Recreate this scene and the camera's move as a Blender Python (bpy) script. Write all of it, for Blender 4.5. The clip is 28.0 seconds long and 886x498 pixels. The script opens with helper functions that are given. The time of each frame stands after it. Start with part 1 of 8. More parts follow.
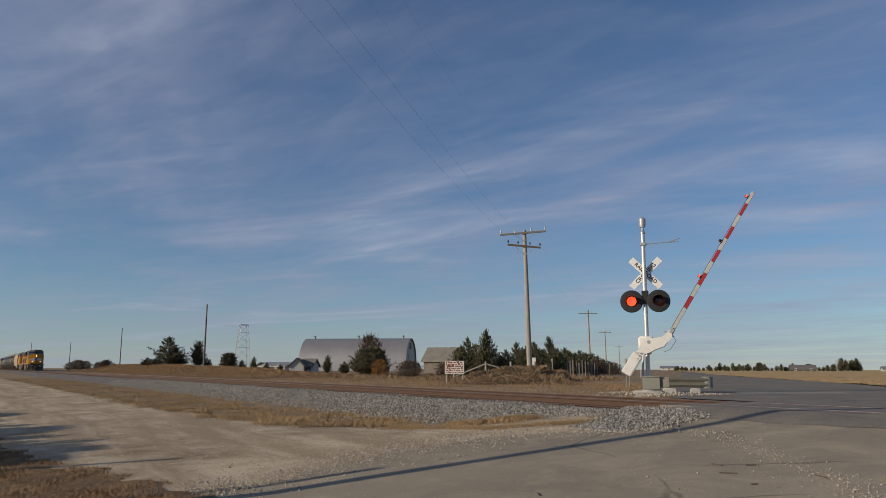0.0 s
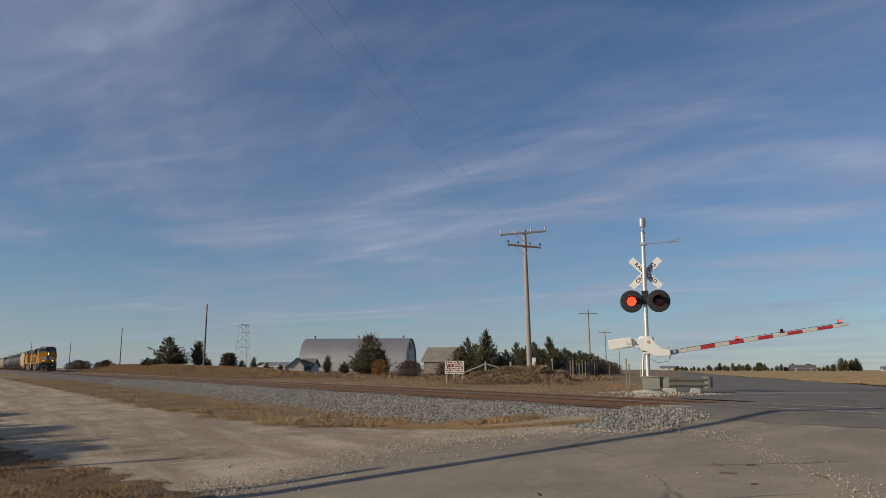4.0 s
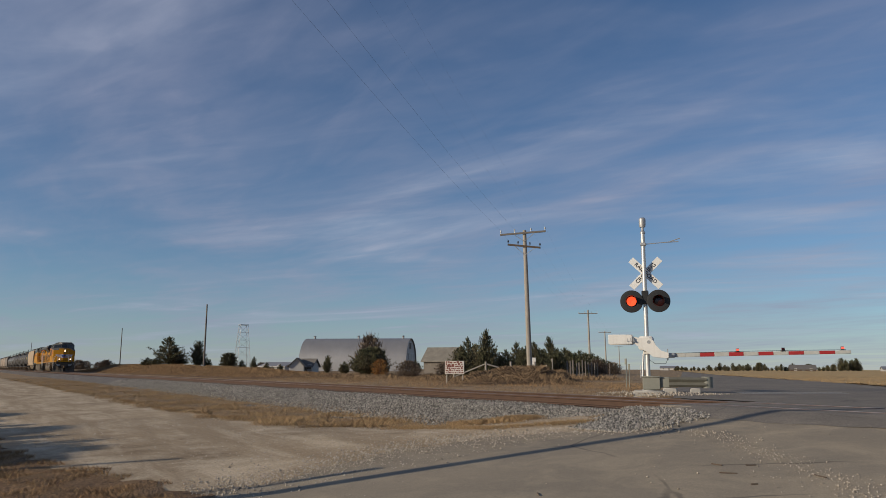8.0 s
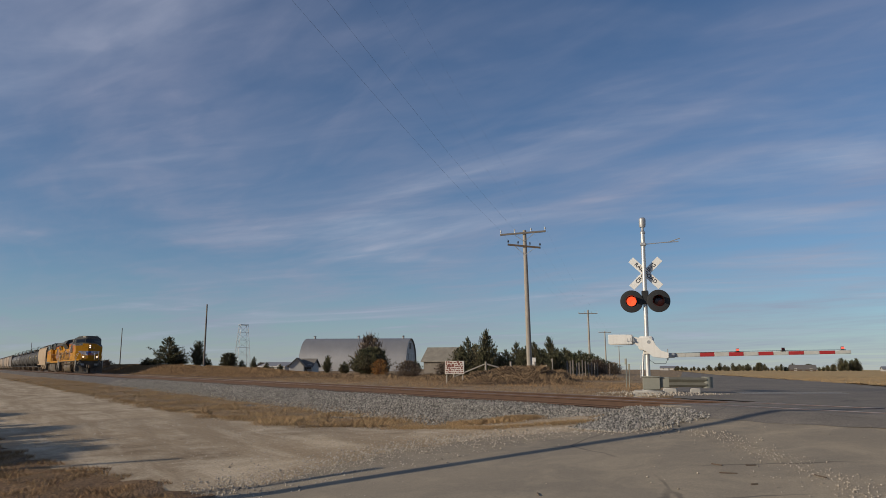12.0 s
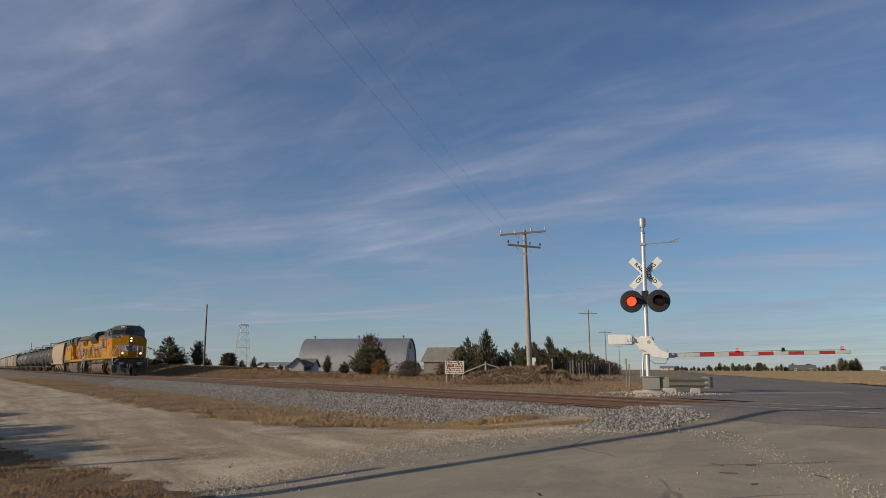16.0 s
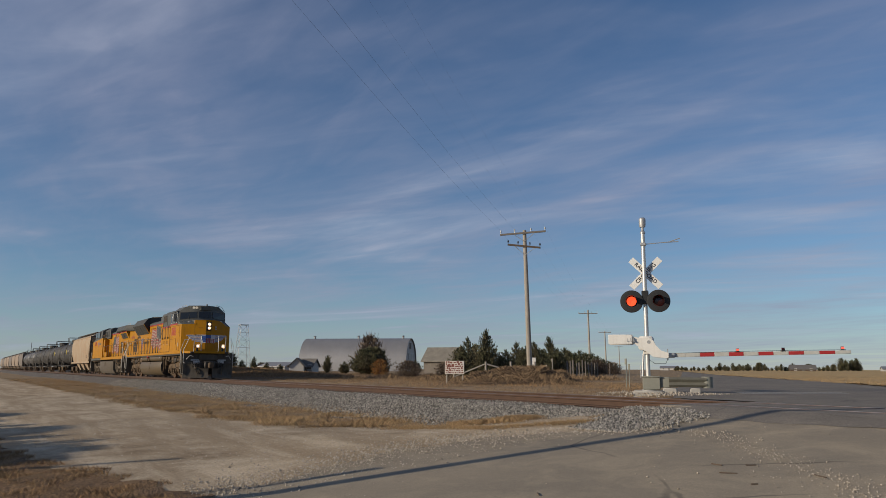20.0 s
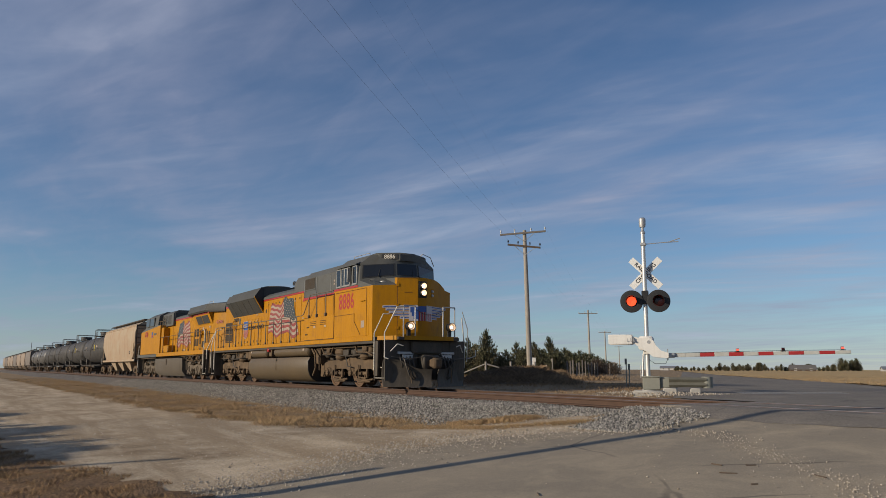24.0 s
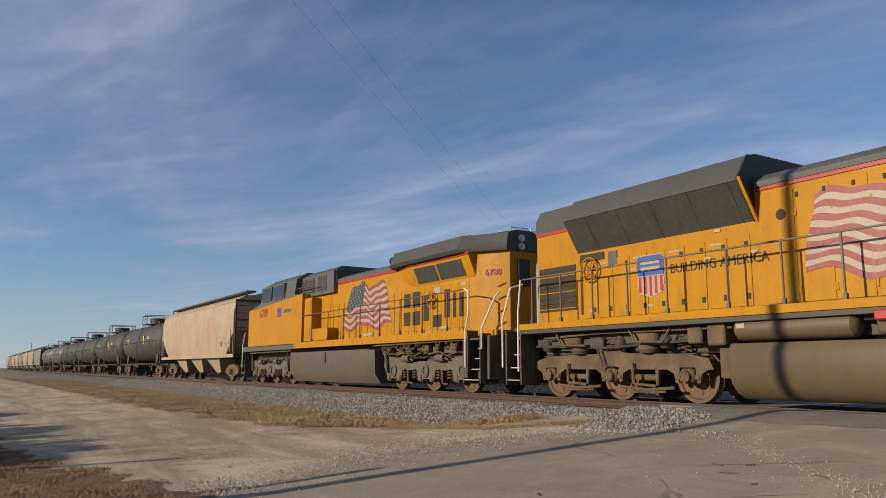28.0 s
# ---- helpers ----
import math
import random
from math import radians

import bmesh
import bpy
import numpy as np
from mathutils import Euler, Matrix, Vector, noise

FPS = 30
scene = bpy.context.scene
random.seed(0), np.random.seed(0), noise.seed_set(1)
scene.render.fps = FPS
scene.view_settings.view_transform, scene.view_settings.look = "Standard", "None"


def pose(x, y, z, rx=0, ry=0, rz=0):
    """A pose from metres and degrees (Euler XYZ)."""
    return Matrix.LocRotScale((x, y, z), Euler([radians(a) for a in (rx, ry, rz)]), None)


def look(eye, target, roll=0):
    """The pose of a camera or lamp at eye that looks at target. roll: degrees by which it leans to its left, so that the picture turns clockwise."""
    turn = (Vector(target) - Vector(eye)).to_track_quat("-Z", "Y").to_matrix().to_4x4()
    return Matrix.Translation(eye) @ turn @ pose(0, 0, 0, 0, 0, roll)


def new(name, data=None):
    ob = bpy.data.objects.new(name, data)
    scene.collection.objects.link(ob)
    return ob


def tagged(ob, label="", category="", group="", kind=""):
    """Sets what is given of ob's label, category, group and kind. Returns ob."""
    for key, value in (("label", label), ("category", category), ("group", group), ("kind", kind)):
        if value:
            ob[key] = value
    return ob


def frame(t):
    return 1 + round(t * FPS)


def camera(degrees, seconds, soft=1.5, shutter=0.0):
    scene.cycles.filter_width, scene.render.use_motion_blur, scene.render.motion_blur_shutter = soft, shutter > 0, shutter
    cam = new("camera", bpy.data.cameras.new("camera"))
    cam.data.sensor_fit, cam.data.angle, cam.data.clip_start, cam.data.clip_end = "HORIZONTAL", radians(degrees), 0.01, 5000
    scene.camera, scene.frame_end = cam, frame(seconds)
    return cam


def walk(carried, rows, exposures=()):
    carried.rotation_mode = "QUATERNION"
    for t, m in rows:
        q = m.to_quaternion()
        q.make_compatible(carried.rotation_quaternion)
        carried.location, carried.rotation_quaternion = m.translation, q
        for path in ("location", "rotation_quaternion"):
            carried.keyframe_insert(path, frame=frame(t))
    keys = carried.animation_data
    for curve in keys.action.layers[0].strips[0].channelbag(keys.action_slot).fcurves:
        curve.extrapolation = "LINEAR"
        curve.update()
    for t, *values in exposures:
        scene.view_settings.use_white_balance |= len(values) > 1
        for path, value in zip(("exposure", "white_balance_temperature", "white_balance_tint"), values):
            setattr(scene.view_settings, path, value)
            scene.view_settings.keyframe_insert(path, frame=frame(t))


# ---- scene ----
# World: metres, rail tops at z = 0, track along X with its centre line at Y = 0, the train runs towards +X.
cam = camera(60.76, 28.0, soft=0.7)
EYE = (0.0, -12.98, 0.658)
PAN, TILT = radians(-58.14), radians(9.026)
AIM = (EYE[0] + math.sin(PAN) * math.cos(TILT), EYE[1] + math.cos(PAN) * math.cos(TILT), EYE[2] + math.sin(TILT))
VIEW = look(EYE, AIM, 0.15)
walk(cam, [(0.0, VIEW), (28.0, VIEW)], exposures=[(0.0, 0.0), (21.5, 0.0), (23.5, 0.06), (25.0, 0.18), (26.0, 0.29), (28.0, 0.33)])

# ---- world and sun ----
SUN_WAY = Vector((-0.175, -1.0, 0.31)).normalized()      # from the ground towards the sun
SUN_ELEV = math.asin(SUN_WAY.z)
SUN_AZ = math.atan2(SUN_WAY.x, SUN_WAY.y)


def build_world():
    w = bpy.data.worlds.new("sky")
    scene.world = w
    w.use_nodes = True
    n, l = w.node_tree.nodes, w.node_tree.links
    n.clear()
    out = n.new("ShaderNodeOutputWorld")
    bg = n.new("ShaderNodeBackground")
    bg.inputs[1].default_value = 0.085
    sky = n.new("ShaderNodeTexSky")
    sky.sky_type = "NISHITA"
    sky.sun_disc = False
    sky.sun_elevation = SUN_ELEV
    sky.sun_rotation = SUN_AZ
    sky.altitude = 400
    sky.air_density, sky.dust_density, sky.ozone_density = 1.0, 0.0, 5.0
    tc = n.new("ShaderNodeTexCoord")
    sep = n.new("ShaderNodeSeparateXYZ")
    l.new(tc.outputs["Generated"], sep.inputs[0])

    def math_node(op, a, b=None, clamp=False):
        m = n.new("ShaderNodeMath")
        m.operation, m.use_clamp = op, clamp
        for i, v in enumerate((a, b)):
            if v is None:
                continue
            if isinstance(v, (int, float)):
                m.inputs[i].default_value = v
            else:
                l.new(v, m.inputs[i])
        return m.outputs[0]
    # a flat cloud deck: the view direction divided by its height
    up = math_node("MAXIMUM", sep.outputs[2], 0.0)
    den = math_node("ADD", up, 0.06)
    px = math_node("DIVIDE", sep.outputs[0], den)
    py = math_node("DIVIDE", sep.outputs[1], den)
    comb = n.new("ShaderNodeCombineXYZ")
    l.new(px, comb.inputs[0])
    l.new(py, comb.inputs[1])

    def cloud(scale, rot, stretch, detail, lo, hi, seed, dist=0.6, along=False):
        mp = n.new("ShaderNodeMapping")
        if along:            # bands drawn out along the bearing rot
            mp.vector_type = "TEXTURE"
        mp.inputs["Rotation"].default_value = (0, 0, radians(rot))
        mp.inputs["Scale"].default_value = (1.0, 1 / stretch if along else stretch, 1.0)
        mp.inputs["Location"].default_value = (seed, seed * 0.7, 0)
        l.new(comb.outputs[0], mp.inputs[0])
        t = n.new("ShaderNodeTexNoise")
        t.inputs["Scale"].default_value = scale
        t.inputs["Detail"].default_value = detail
        t.inputs["Roughness"].default_value = 0.52
        t.inputs["Distortion"].default_value = dist
        l.new(mp.outputs[0], t.inputs["Vector"])
        r = n.new("ShaderNodeMapRange")
        r.interpolation_type = "SMOOTHSTEP"
        r.inputs[1].default_value, r.inputs[2].default_value = lo, hi
        l.new(t.outputs[0], r.inputs[0])
        return r.outputs[0]
    a = cloud(0.40, -18, 2.0, 6, 0.36, 0.70, 2.2)
    b = cloud(1.5, -33, 3.0, 8, 0.40, 0.74, 7.7, 1.0)
    c = cloud(0.44, 30, 2.3, 7, 0.40, 0.72, 1.3, 0.7, True)
    d = cloud(1.2, 27, 3.0, 8, 0.42, 0.70, 5.1, 1.1, True)
    e = cloud(3.2, 20, 2.2, 7, 0.40, 0.74, 3.9, 1.0, True)
    fibre = math_node("MULTIPLY", math_node("ADD", math_node("MULTIPLY", d, 0.7), math_node("MULTIPLY", e, 0.3)), math_node("ADD", math_node("MAXIMUM", a, c), 0.15))
    body = math_node("ADD", math_node("MULTIPLY", a, 0.34), math_node("MULTIPLY", b, 0.10))
    body = math_node("ADD", body, math_node("MULTIPLY", c, 0.32))
    body = math_node("ADD", body, math_node("MULTIPLY", fibre, 0.30))
    dens = math_node("ADD", math_node("MULTIPLY", body, 0.95), 0.02, True)
    mix = n.new("ShaderNodeMix")
    mix.data_type = "RGBA"
    l.new(dens, mix.inputs["Factor"])
    l.new(sky.outputs[0], mix.inputs["A"])
    tone = n.new("ShaderNodeMix")
    tone.data_type = "RGBA"
    l.new(math_node("MULTIPLY", c, c), tone.inputs["Factor"])
    tone.inputs["A"].default_value = (3.35, 3.6, 4.95, 1)
    tone.inputs["B"].default_value = (4.5, 4.95, 6.3, 1)
    l.new(tone.outputs["Result"], mix.inputs["B"])
    haze = n.new("ShaderNodeMix")
    haze.data_type = "RGBA"
    thin = math_node("MULTIPLY", math_node("POWER", 0.00001, up), 0.38)
    l.new(thin, haze.inputs["Factor"])
    l.new(mix.outputs["Result"], haze.inputs["A"])
    haze.inputs["B"].default_value = (3.65, 4.5, 5.2, 1)
    l.new(haze.outputs["Result"], bg.inputs[0])
    l.new(bg.outputs[0], out.inputs[0])


build_world()
sun = new("sun", bpy.data.lights.new("sun", "SUN"))
sun.data.energy = 3.9
sun.data.angle = radians(0.8)
sun.data.color = (1.0, 0.86, 0.68)
sun.matrix_world = look(Vector((0, 0, 0)) + SUN_WAY * 60, (0, 0, 0))


# ---- materials ----
MATS = {}


def mat(name, col, rough=0.7, metal=0.0, var=0.25, scale=6.0, fine=60.0, bump=0.15, col2=None, streak=0.0, dirt=None,
        emit=None, power=0.0, by_object=0.0, by_island=0.0, spec=0.5, bump_dist=0.01, grime=None):
    """Procedural surface: base colour with broad stains, fine grain, optional vertical streaks, dirt colour and relief."""
    if name in MATS:
        return MATS[name]
    m = bpy.data.materials.new(name)
    MATS[name] = m
    m.use_nodes = True
    n, l = m.node_tree.nodes, m.node_tree.links
    bs = n["Principled BSDF"]
    tc = n.new("ShaderNodeTexCoord")
    src = tc.outputs["Object"]

    def noise(sc, detail, vec=None, rough_=0.6):
        t = n.new("ShaderNodeTexNoise")
        t.inputs["Scale"].default_value = sc
        t.inputs["Detail"].default_value = detail
        t.inputs["Roughness"].default_value = rough_
        l.new(vec or src, t.inputs["Vector"])
        return t.outputs[0]

    def ramp(v, lo, hi):
        r = n.new("ShaderNodeMapRange")
        r.inputs[1].default_value, r.inputs[2].default_value = lo, hi
        l.new(v, r.inputs[0])
        return r.outputs[0]

    def mixc(f, a, b, mode="MIX"):
        x = n.new("ShaderNodeMix")
        x.data_type, x.blend_type = "RGBA", mode
        for key, v in (("Factor", f), ("A", a), ("B", b)):
            if isinstance(v, (int, float)):
                x.inputs[key].default_value = v
            elif isinstance(v, tuple):
                x.inputs[key].default_value = (*v, 1)
            else:
                l.new(v, x.inputs[key])
        return x.outputs["Result"]
    big = noise(scale, 4)
    small = noise(fine, 3)
    c2 = col2 or tuple(c * (1 - var) for c in col)
    colour = mixc(ramp(big, 0.35, 0.68), col, c2)
    colour = mixc(ramp(small, 0.3, 0.75), colour, tuple(min(1, c * (1 - var * 0.8)) for c in col))
    if streak:
        mp = n.new("ShaderNodeMapping")
        mp.inputs["Scale"].default_value = (5.0, 5.0, 0.35)
        l.new(src, mp.inputs[0])
        s = ramp(noise(1.6, 5, mp.outputs[0]), 0.5, 0.75)
        f = n.new("ShaderNodeMath")
        f.operation = "MULTIPLY"
        f.inputs[1].default_value = streak
        l.new(s, f.inputs[0])
        colour = mixc(f.outputs[0], colour, dirt or (0.16, 0.12, 0.08))
    if grime:              # (scale, low, high, amount, colour): blotches of baked-on dirt
        mp = n.new("ShaderNodeMapping")
        mp.inputs["Scale"].default_value = (1.6, 1.6, 0.8)
        l.new(src, mp.inputs[0])
        f = n.new("ShaderNodeMath")
        f.operation = "MULTIPLY"
        f.inputs[1].default_value = grime[3]
        l.new(ramp(noise(grime[0], 9, mp.outputs[0], 0.68), grime[1], grime[2]), f.inputs[0])
        colour = mixc(f.outputs[0], colour, grime[4])
    for kind, amount in (("ShaderNodeObjectInfo", by_object), ("ShaderNodeNewGeometry", by_island)):
        if amount:
            o = n.new(kind)
            r = n.new("ShaderNodeMapRange")
            r.inputs[3].default_value, r.inputs[4].default_value = 1 - amount, 1 + amount
            l.new(o.outputs["Random" if kind == "ShaderNodeObjectInfo" else "Random Per Island"], r.inputs[0])
            colour = mixc(1.0, colour, r.outputs[0], "MULTIPLY")
    l.new(colour, bs.inputs["Base Color"])
    bs.inputs["Metallic"].default_value = metal
    bs.inputs["Specular IOR Level"].default_value = spec
    rr = n.new("ShaderNodeMapRange")
    rr.inputs[3].default_value, rr.inputs[4].default_value = max(0.05, rough - 0.12), min(1, rough + 0.12)
    l.new(small, rr.inputs[0])
    l.new(rr.outputs[0], bs.inputs["Roughness"])
    if bump:
        bp = n.new("ShaderNodeBump")
        bp.inputs["Strength"].default_value = bump
        bp.inputs["Distance"].default_value = bump_dist
        l.new(small, bp.inputs["Height"])
        l.new(bp.outputs[0], bs.inputs["Normal"])
    if emit:
        bs.inputs["Emission Color"].default_value = (*emit, 1)
        bs.inputs["Emission Strength"].default_value = power
    return m


def ground_mat(name, c1, c2, c3, pebble, relief_=0.02, stretch=None, cracks=False, broad=0.25, mottle=2.2, contrast=0.5):
    """Loose or worn ground: three tones in broad and small patches, pebble grain with relief, optional ruts and cracks."""
    m = bpy.data.materials.new(name)
    MATS[name] = m
    m.use_nodes = True
    n, l = m.node_tree.nodes, m.node_tree.links
    bs = n["Principled BSDF"]
    bs.inputs["Roughness"].default_value = 0.95
    bs.inputs["Specular IOR Level"].default_value = 0.25
    src = n.new("ShaderNodeTexCoord").outputs["Object"]

    def noise(sc, detail, vec=src, dist=0.0):
        t = n.new("ShaderNodeTexNoise")
        t.inputs["Scale"].default_value, t.inputs["Detail"].default_value, t.inputs["Distortion"].default_value = sc, detail, dist
        t.inputs["Roughness"].default_value = 0.62
        l.new(vec, t.inputs["Vector"])
        return t.outputs[0]

    def rng_(v, lo, hi, a=0.0, b=1.0):
        r = n.new("ShaderNodeMapRange")
        for i, q in ((1, lo), (2, hi), (3, a), (4, b)):
            r.inputs[i].default_value = q
        l.new(v, r.inputs[0])
        return r.outputs[0]

    def mixc(f, a, b, mode="MIX"):
        x = n.new("ShaderNodeMix")
        x.data_type, x.blend_type = "RGBA", mode
        for key, v in (("Factor", f), ("A", a), ("B", b)):
            if isinstance(v, float):
                x.inputs[key].default_value = v
            elif isinstance(v, tuple):
                x.inputs[key].default_value = (*v, 1)
            else:
                l.new(v, x.inputs[key])
        return x.outputs["Result"]

    def vor(sc, feature="F1"):
        t = n.new("ShaderNodeTexVoronoi")
        t.feature = feature
        t.inputs["Scale"].default_value = sc
        l.new(src, t.inputs["Vector"])
        return t
    col = mixc(rng_(noise(broad, 7), 0.38, 0.64), c1, c2)
    col = mixc(rng_(noise(mottle, 8, dist=0.6), 0.46, 0.66, 0.0, 0.85), col, c3)
    if stretch:
        mp = n.new("ShaderNodeMapping")
        mp.inputs["Rotation"].default_value = (0, 0, radians(stretch[0]))
        mp.inputs["Scale"].default_value = (0.12, 1.0, 1.0)
        l.new(src, mp.inputs[0])
        rut = rng_(noise(stretch[1], 5, mp.outputs[0]), 0.40, 0.62)
        col = mixc(rut, col, mixc(0.3, c2, c1), "MIX")
        col = mixc(rng_(noise(stretch[1] * 2.3, 6, mp.outputs[0]), 0.5, 0.7, 0.0, 0.6), col, c3)
    v1, v2 = vor(pebble), vor(pebble * 2.7)
    for v, k in ((v1, contrast), (v2, contrast * 0.8)):
        sp = n.new("ShaderNodeSeparateColor")
        l.new(v.outputs["Color"], sp.inputs[0])
        col = mixc(1.0, col, rng_(sp.outputs[0], 0, 1, 1 - k, 1 + k * 0.75), "MULTIPLY")
    grain = noise(pebble * 5, 2)
    col = mixc(1.0, col, rng_(grain, 0.25, 0.75, 0.8, 1.2), "MULTIPLY")
    if cracks:
        t = vor(0.42, "DISTANCE_TO_EDGE")
        mp = n.new("ShaderNodeMix")
        mp.data_type = "VECTOR"
        mp.inputs["Factor"].default_value = 0.22
        l.new(src, mp.inputs["A"])
        nz = n.new("ShaderNodeTexNoise")
        nz.inputs["Scale"].default_value, nz.inputs["Detail"].default_value = 1.4, 6
        l.new(src, nz.inputs["Vector"])
        l.new(nz.outputs["Color"], mp.inputs["B"])
        l.new(mp.outputs["Result"], t.inputs["Vector"])
        line = rng_(t.outputs["Distance"], 0.003, 0.010, 0.5, 0.0)
        gate_ = n.new("ShaderNodeMath")
        gate_.operation = "MULTIPLY"
        l.new(line, gate_.inputs[0])
        l.new(rng_(noise(0.5, 3), 0.45, 0.6), gate_.inputs[1])
        col = mixc(gate_.outputs[0], col, (0.05, 0.045, 0.04))
    l.new(col, bs.inputs["Base Color"])
    bp = n.new("ShaderNodeBump")
    bp.inputs["Strength"].default_value, bp.inputs["Distance"].default_value = 0.9, relief_
    h = n.new("ShaderNodeMath")
    h.operation = "SUBTRACT"
    l.new(noise(mottle * 3, 6), h.inputs[0])
    l.new(v1.outputs["Distance"], h.inputs[1])
    l.new(h.outputs[0], bp.inputs["Height"])
    l.new(bp.outputs[0], bs.inputs["Normal"])
    return m


ASPHALT = ground_mat("asphalt", (0.232, 0.200, 0.152), (0.312, 0.262, 0.190), (0.362, 0.302, 0.214), 70, 0.0015, None, True, 0.16, 1.1, 0.11)
ASPHALT_FAR = ground_mat("asphalt_dark", (0.180, 0.160, 0.134), (0.215, 0.188, 0.154), (0.255, 0.222, 0.178), 50, 0.006, None, True, 0.2, 0.9, 0.2)
GRAVEL = ground_mat("gravel", (0.50, 0.395, 0.26), (0.27, 0.198, 0.12), (0.60, 0.495, 0.35), 30, 0.010, (6, 1.0), False, 0.45, 0.7, 0.16)
EARTH = ground_mat("earth", (0.33, 0.235, 0.13), (0.23, 0.155, 0.088), (0.42, 0.31, 0.18), 14, 0.03, None, False, 0.25, 1.3, 0.3)
# Darkest tone of each turf: shade between tufts, put into the colour.
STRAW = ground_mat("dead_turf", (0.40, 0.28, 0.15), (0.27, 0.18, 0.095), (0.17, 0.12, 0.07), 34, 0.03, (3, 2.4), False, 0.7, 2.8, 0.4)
# the same recipe in darker browns
TURF = ground_mat("dark_turf", (0.30, 0.19, 0.095), (0.18, 0.11, 0.06), (0.12, 0.08, 0.045), 34, 0.03, (3, 2.4), False, 0.7, 2.8, 0.4)
FIELD = ground_mat("field", (0.52, 0.35, 0.145), (0.43, 0.29, 0.13), (0.56, 0.40, 0.19), 3, 0.08, (-40, 0.5), False, 0.03, 0.3, 0.25)
STONE_BED = ground_mat("ballast_bed", (0.21, 0.19, 0.17), (0.17, 0.15, 0.13), (0.25, 0.225, 0.20), 19, 0.05, None, False, 0.3, 2.5, 0.55)
STONE = mat("ballast_stone", (0.310, 0.288, 0.248), 0.9, var=0.3, scale=3, fine=60, bump=0.3, by_island=0.75)
EQUIP = mat("equipment_grey", (0.26, 0.26, 0.215), 0.7, var=0.25, scale=4, fine=30, bump=0.1, streak=0.4, dirt=(0.2, 0.17, 0.13))
LIME = mat("limestone_chip", (0.46, 0.40, 0.32), 0.9, var=0.2, scale=3, fine=50, bump=0.3, by_island=0.4)
RUST = mat("rail_rust", (0.088, 0.047, 0.028), 0.85, metal=0.0, var=0.35, scale=4, fine=70, bump=0.2, col2=(0.060, 0.034, 0.022))
RAIL_TOP = mat("rail_head", (0.30, 0.24, 0.21), 0.35, metal=0.9, var=0.3, scale=3, fine=80, bump=0.05)
TIE = mat("tie_wood", (0.115, 0.066, 0.040), 0.9, var=0.4, scale=5, fine=50, bump=0.5, by_object=0.25)
CONCRETE = mat("concrete", (0.42, 0.40, 0.36), 0.9, var=0.25, scale=3, fine=50, bump=0.3)
GRASS = mat("dry_grass", (0.44, 0.295, 0.15), 0.9, var=0.4, scale=0.9, fine=2.2, bump=0, col2=(0.23, 0.14, 0.072), streak=0.7, dirt=(0.27, 0.25, 0.135), by_island=0.4)
CORNER = mat("trodden_grass", (0.37, 0.23, 0.11), 0.9, var=0.45, scale=1.6, fine=5, bump=0, col2=(0.18, 0.105, 0.055), streak=0.6, dirt=(0.36, 0.27, 0.12), by_island=0.45)
WEED = mat("brown_weed", (0.26, 0.17, 0.092), 0.9, var=0.35, scale=0.5, fine=6, bump=0, col2=(0.16, 0.112, 0.07), by_island=0.5)
BRUSH = mat("dead_brush", (0.20, 0.125, 0.066), 0.95, var=0.5, scale=1.4, fine=9, bump=0.8, col2=(0.11, 0.07, 0.04), bump_dist=0.06)
CEDAR = mat("cedar_leaf", (0.105, 0.108, 0.054), 0.85, var=0.3, scale=1.5, fine=12, bump=0, col2=(0.20, 0.145, 0.08), by_island=0.45)
BARE = mat("bare_twig", (0.20, 0.15, 0.11), 0.9, var=0.3, scale=2, fine=15, bump=0, by_island=0.3)
BARK = mat("bark", (0.12, 0.085, 0.06), 0.95, var=0.4, scale=3, fine=25, bump=0.6)
ORANGE_LEAF = mat("rust_leaf", (0.36, 0.17, 0.05), 0.9, var=0.3, scale=2, fine=12, bump=0, by_island=0.4)
ARM_WOOD = mat("arm_wood", (0.20, 0.175, 0.15), 0.9, var=0.35, scale=2, fine=35, bump=0.4)
POLE_WOOD = mat("pole_wood", (0.43, 0.385, 0.32), 0.9, var=0.35, scale=1.5, fine=35, bump=0.4, streak=0.5, dirt=(0.15, 0.12, 0.09))
GALV = mat("galvanised", (0.50, 0.50, 0.49), 0.5, metal=0.55, var=0.2, scale=2.5, fine=40, bump=0.08)
ALU = mat("mast_aluminium", (0.66, 0.65, 0.61), 0.45, metal=0.55, var=0.15, scale=3, fine=40, bump=0.05)
WHITE = mat("white_paint", (0.78, 0.76, 0.70), 0.55, var=0.12, scale=4, fine=40, bump=0.05, streak=0.25, dirt=(0.4, 0.35, 0.28))
WHITE_REFL = mat("white_sheeting", (0.80, 0.79, 0.75), 0.5, var=0.1, scale=5, fine=40, bump=0.03, streak=0.15, dirt=(0.45, 0.4, 0.33))
ARM_WHITE = mat("arm_white", (0.50, 0.50, 0.46), 0.6, var=0.2, scale=3, fine=30, bump=0.03, streak=0.3, dirt=(0.3, 0.27, 0.22))
OLD_BEAM = mat("old_beam", (0.17, 0.165, 0.13), 0.6, metal=0.2, var=0.3, scale=4, fine=30, bump=0.1)
RED_REFL = mat("red_sheeting", (0.40, 0.025, 0.025), 0.5, var=0.2, scale=5, fine=40, bump=0.03)
BLACK = mat("black_paint", (0.018, 0.018, 0.018), 0.55, var=0.3, scale=4, fine=40, bump=0.05)
INK = mat("black_lettering", (0.03, 0.03, 0.035), 0.7, var=0.2, scale=5, fine=40, bump=0)
LENS_DARK = mat("lens_dark", (0.035, 0.008, 0.008), 0.25, var=0.2, scale=10, fine=60, bump=0.1)
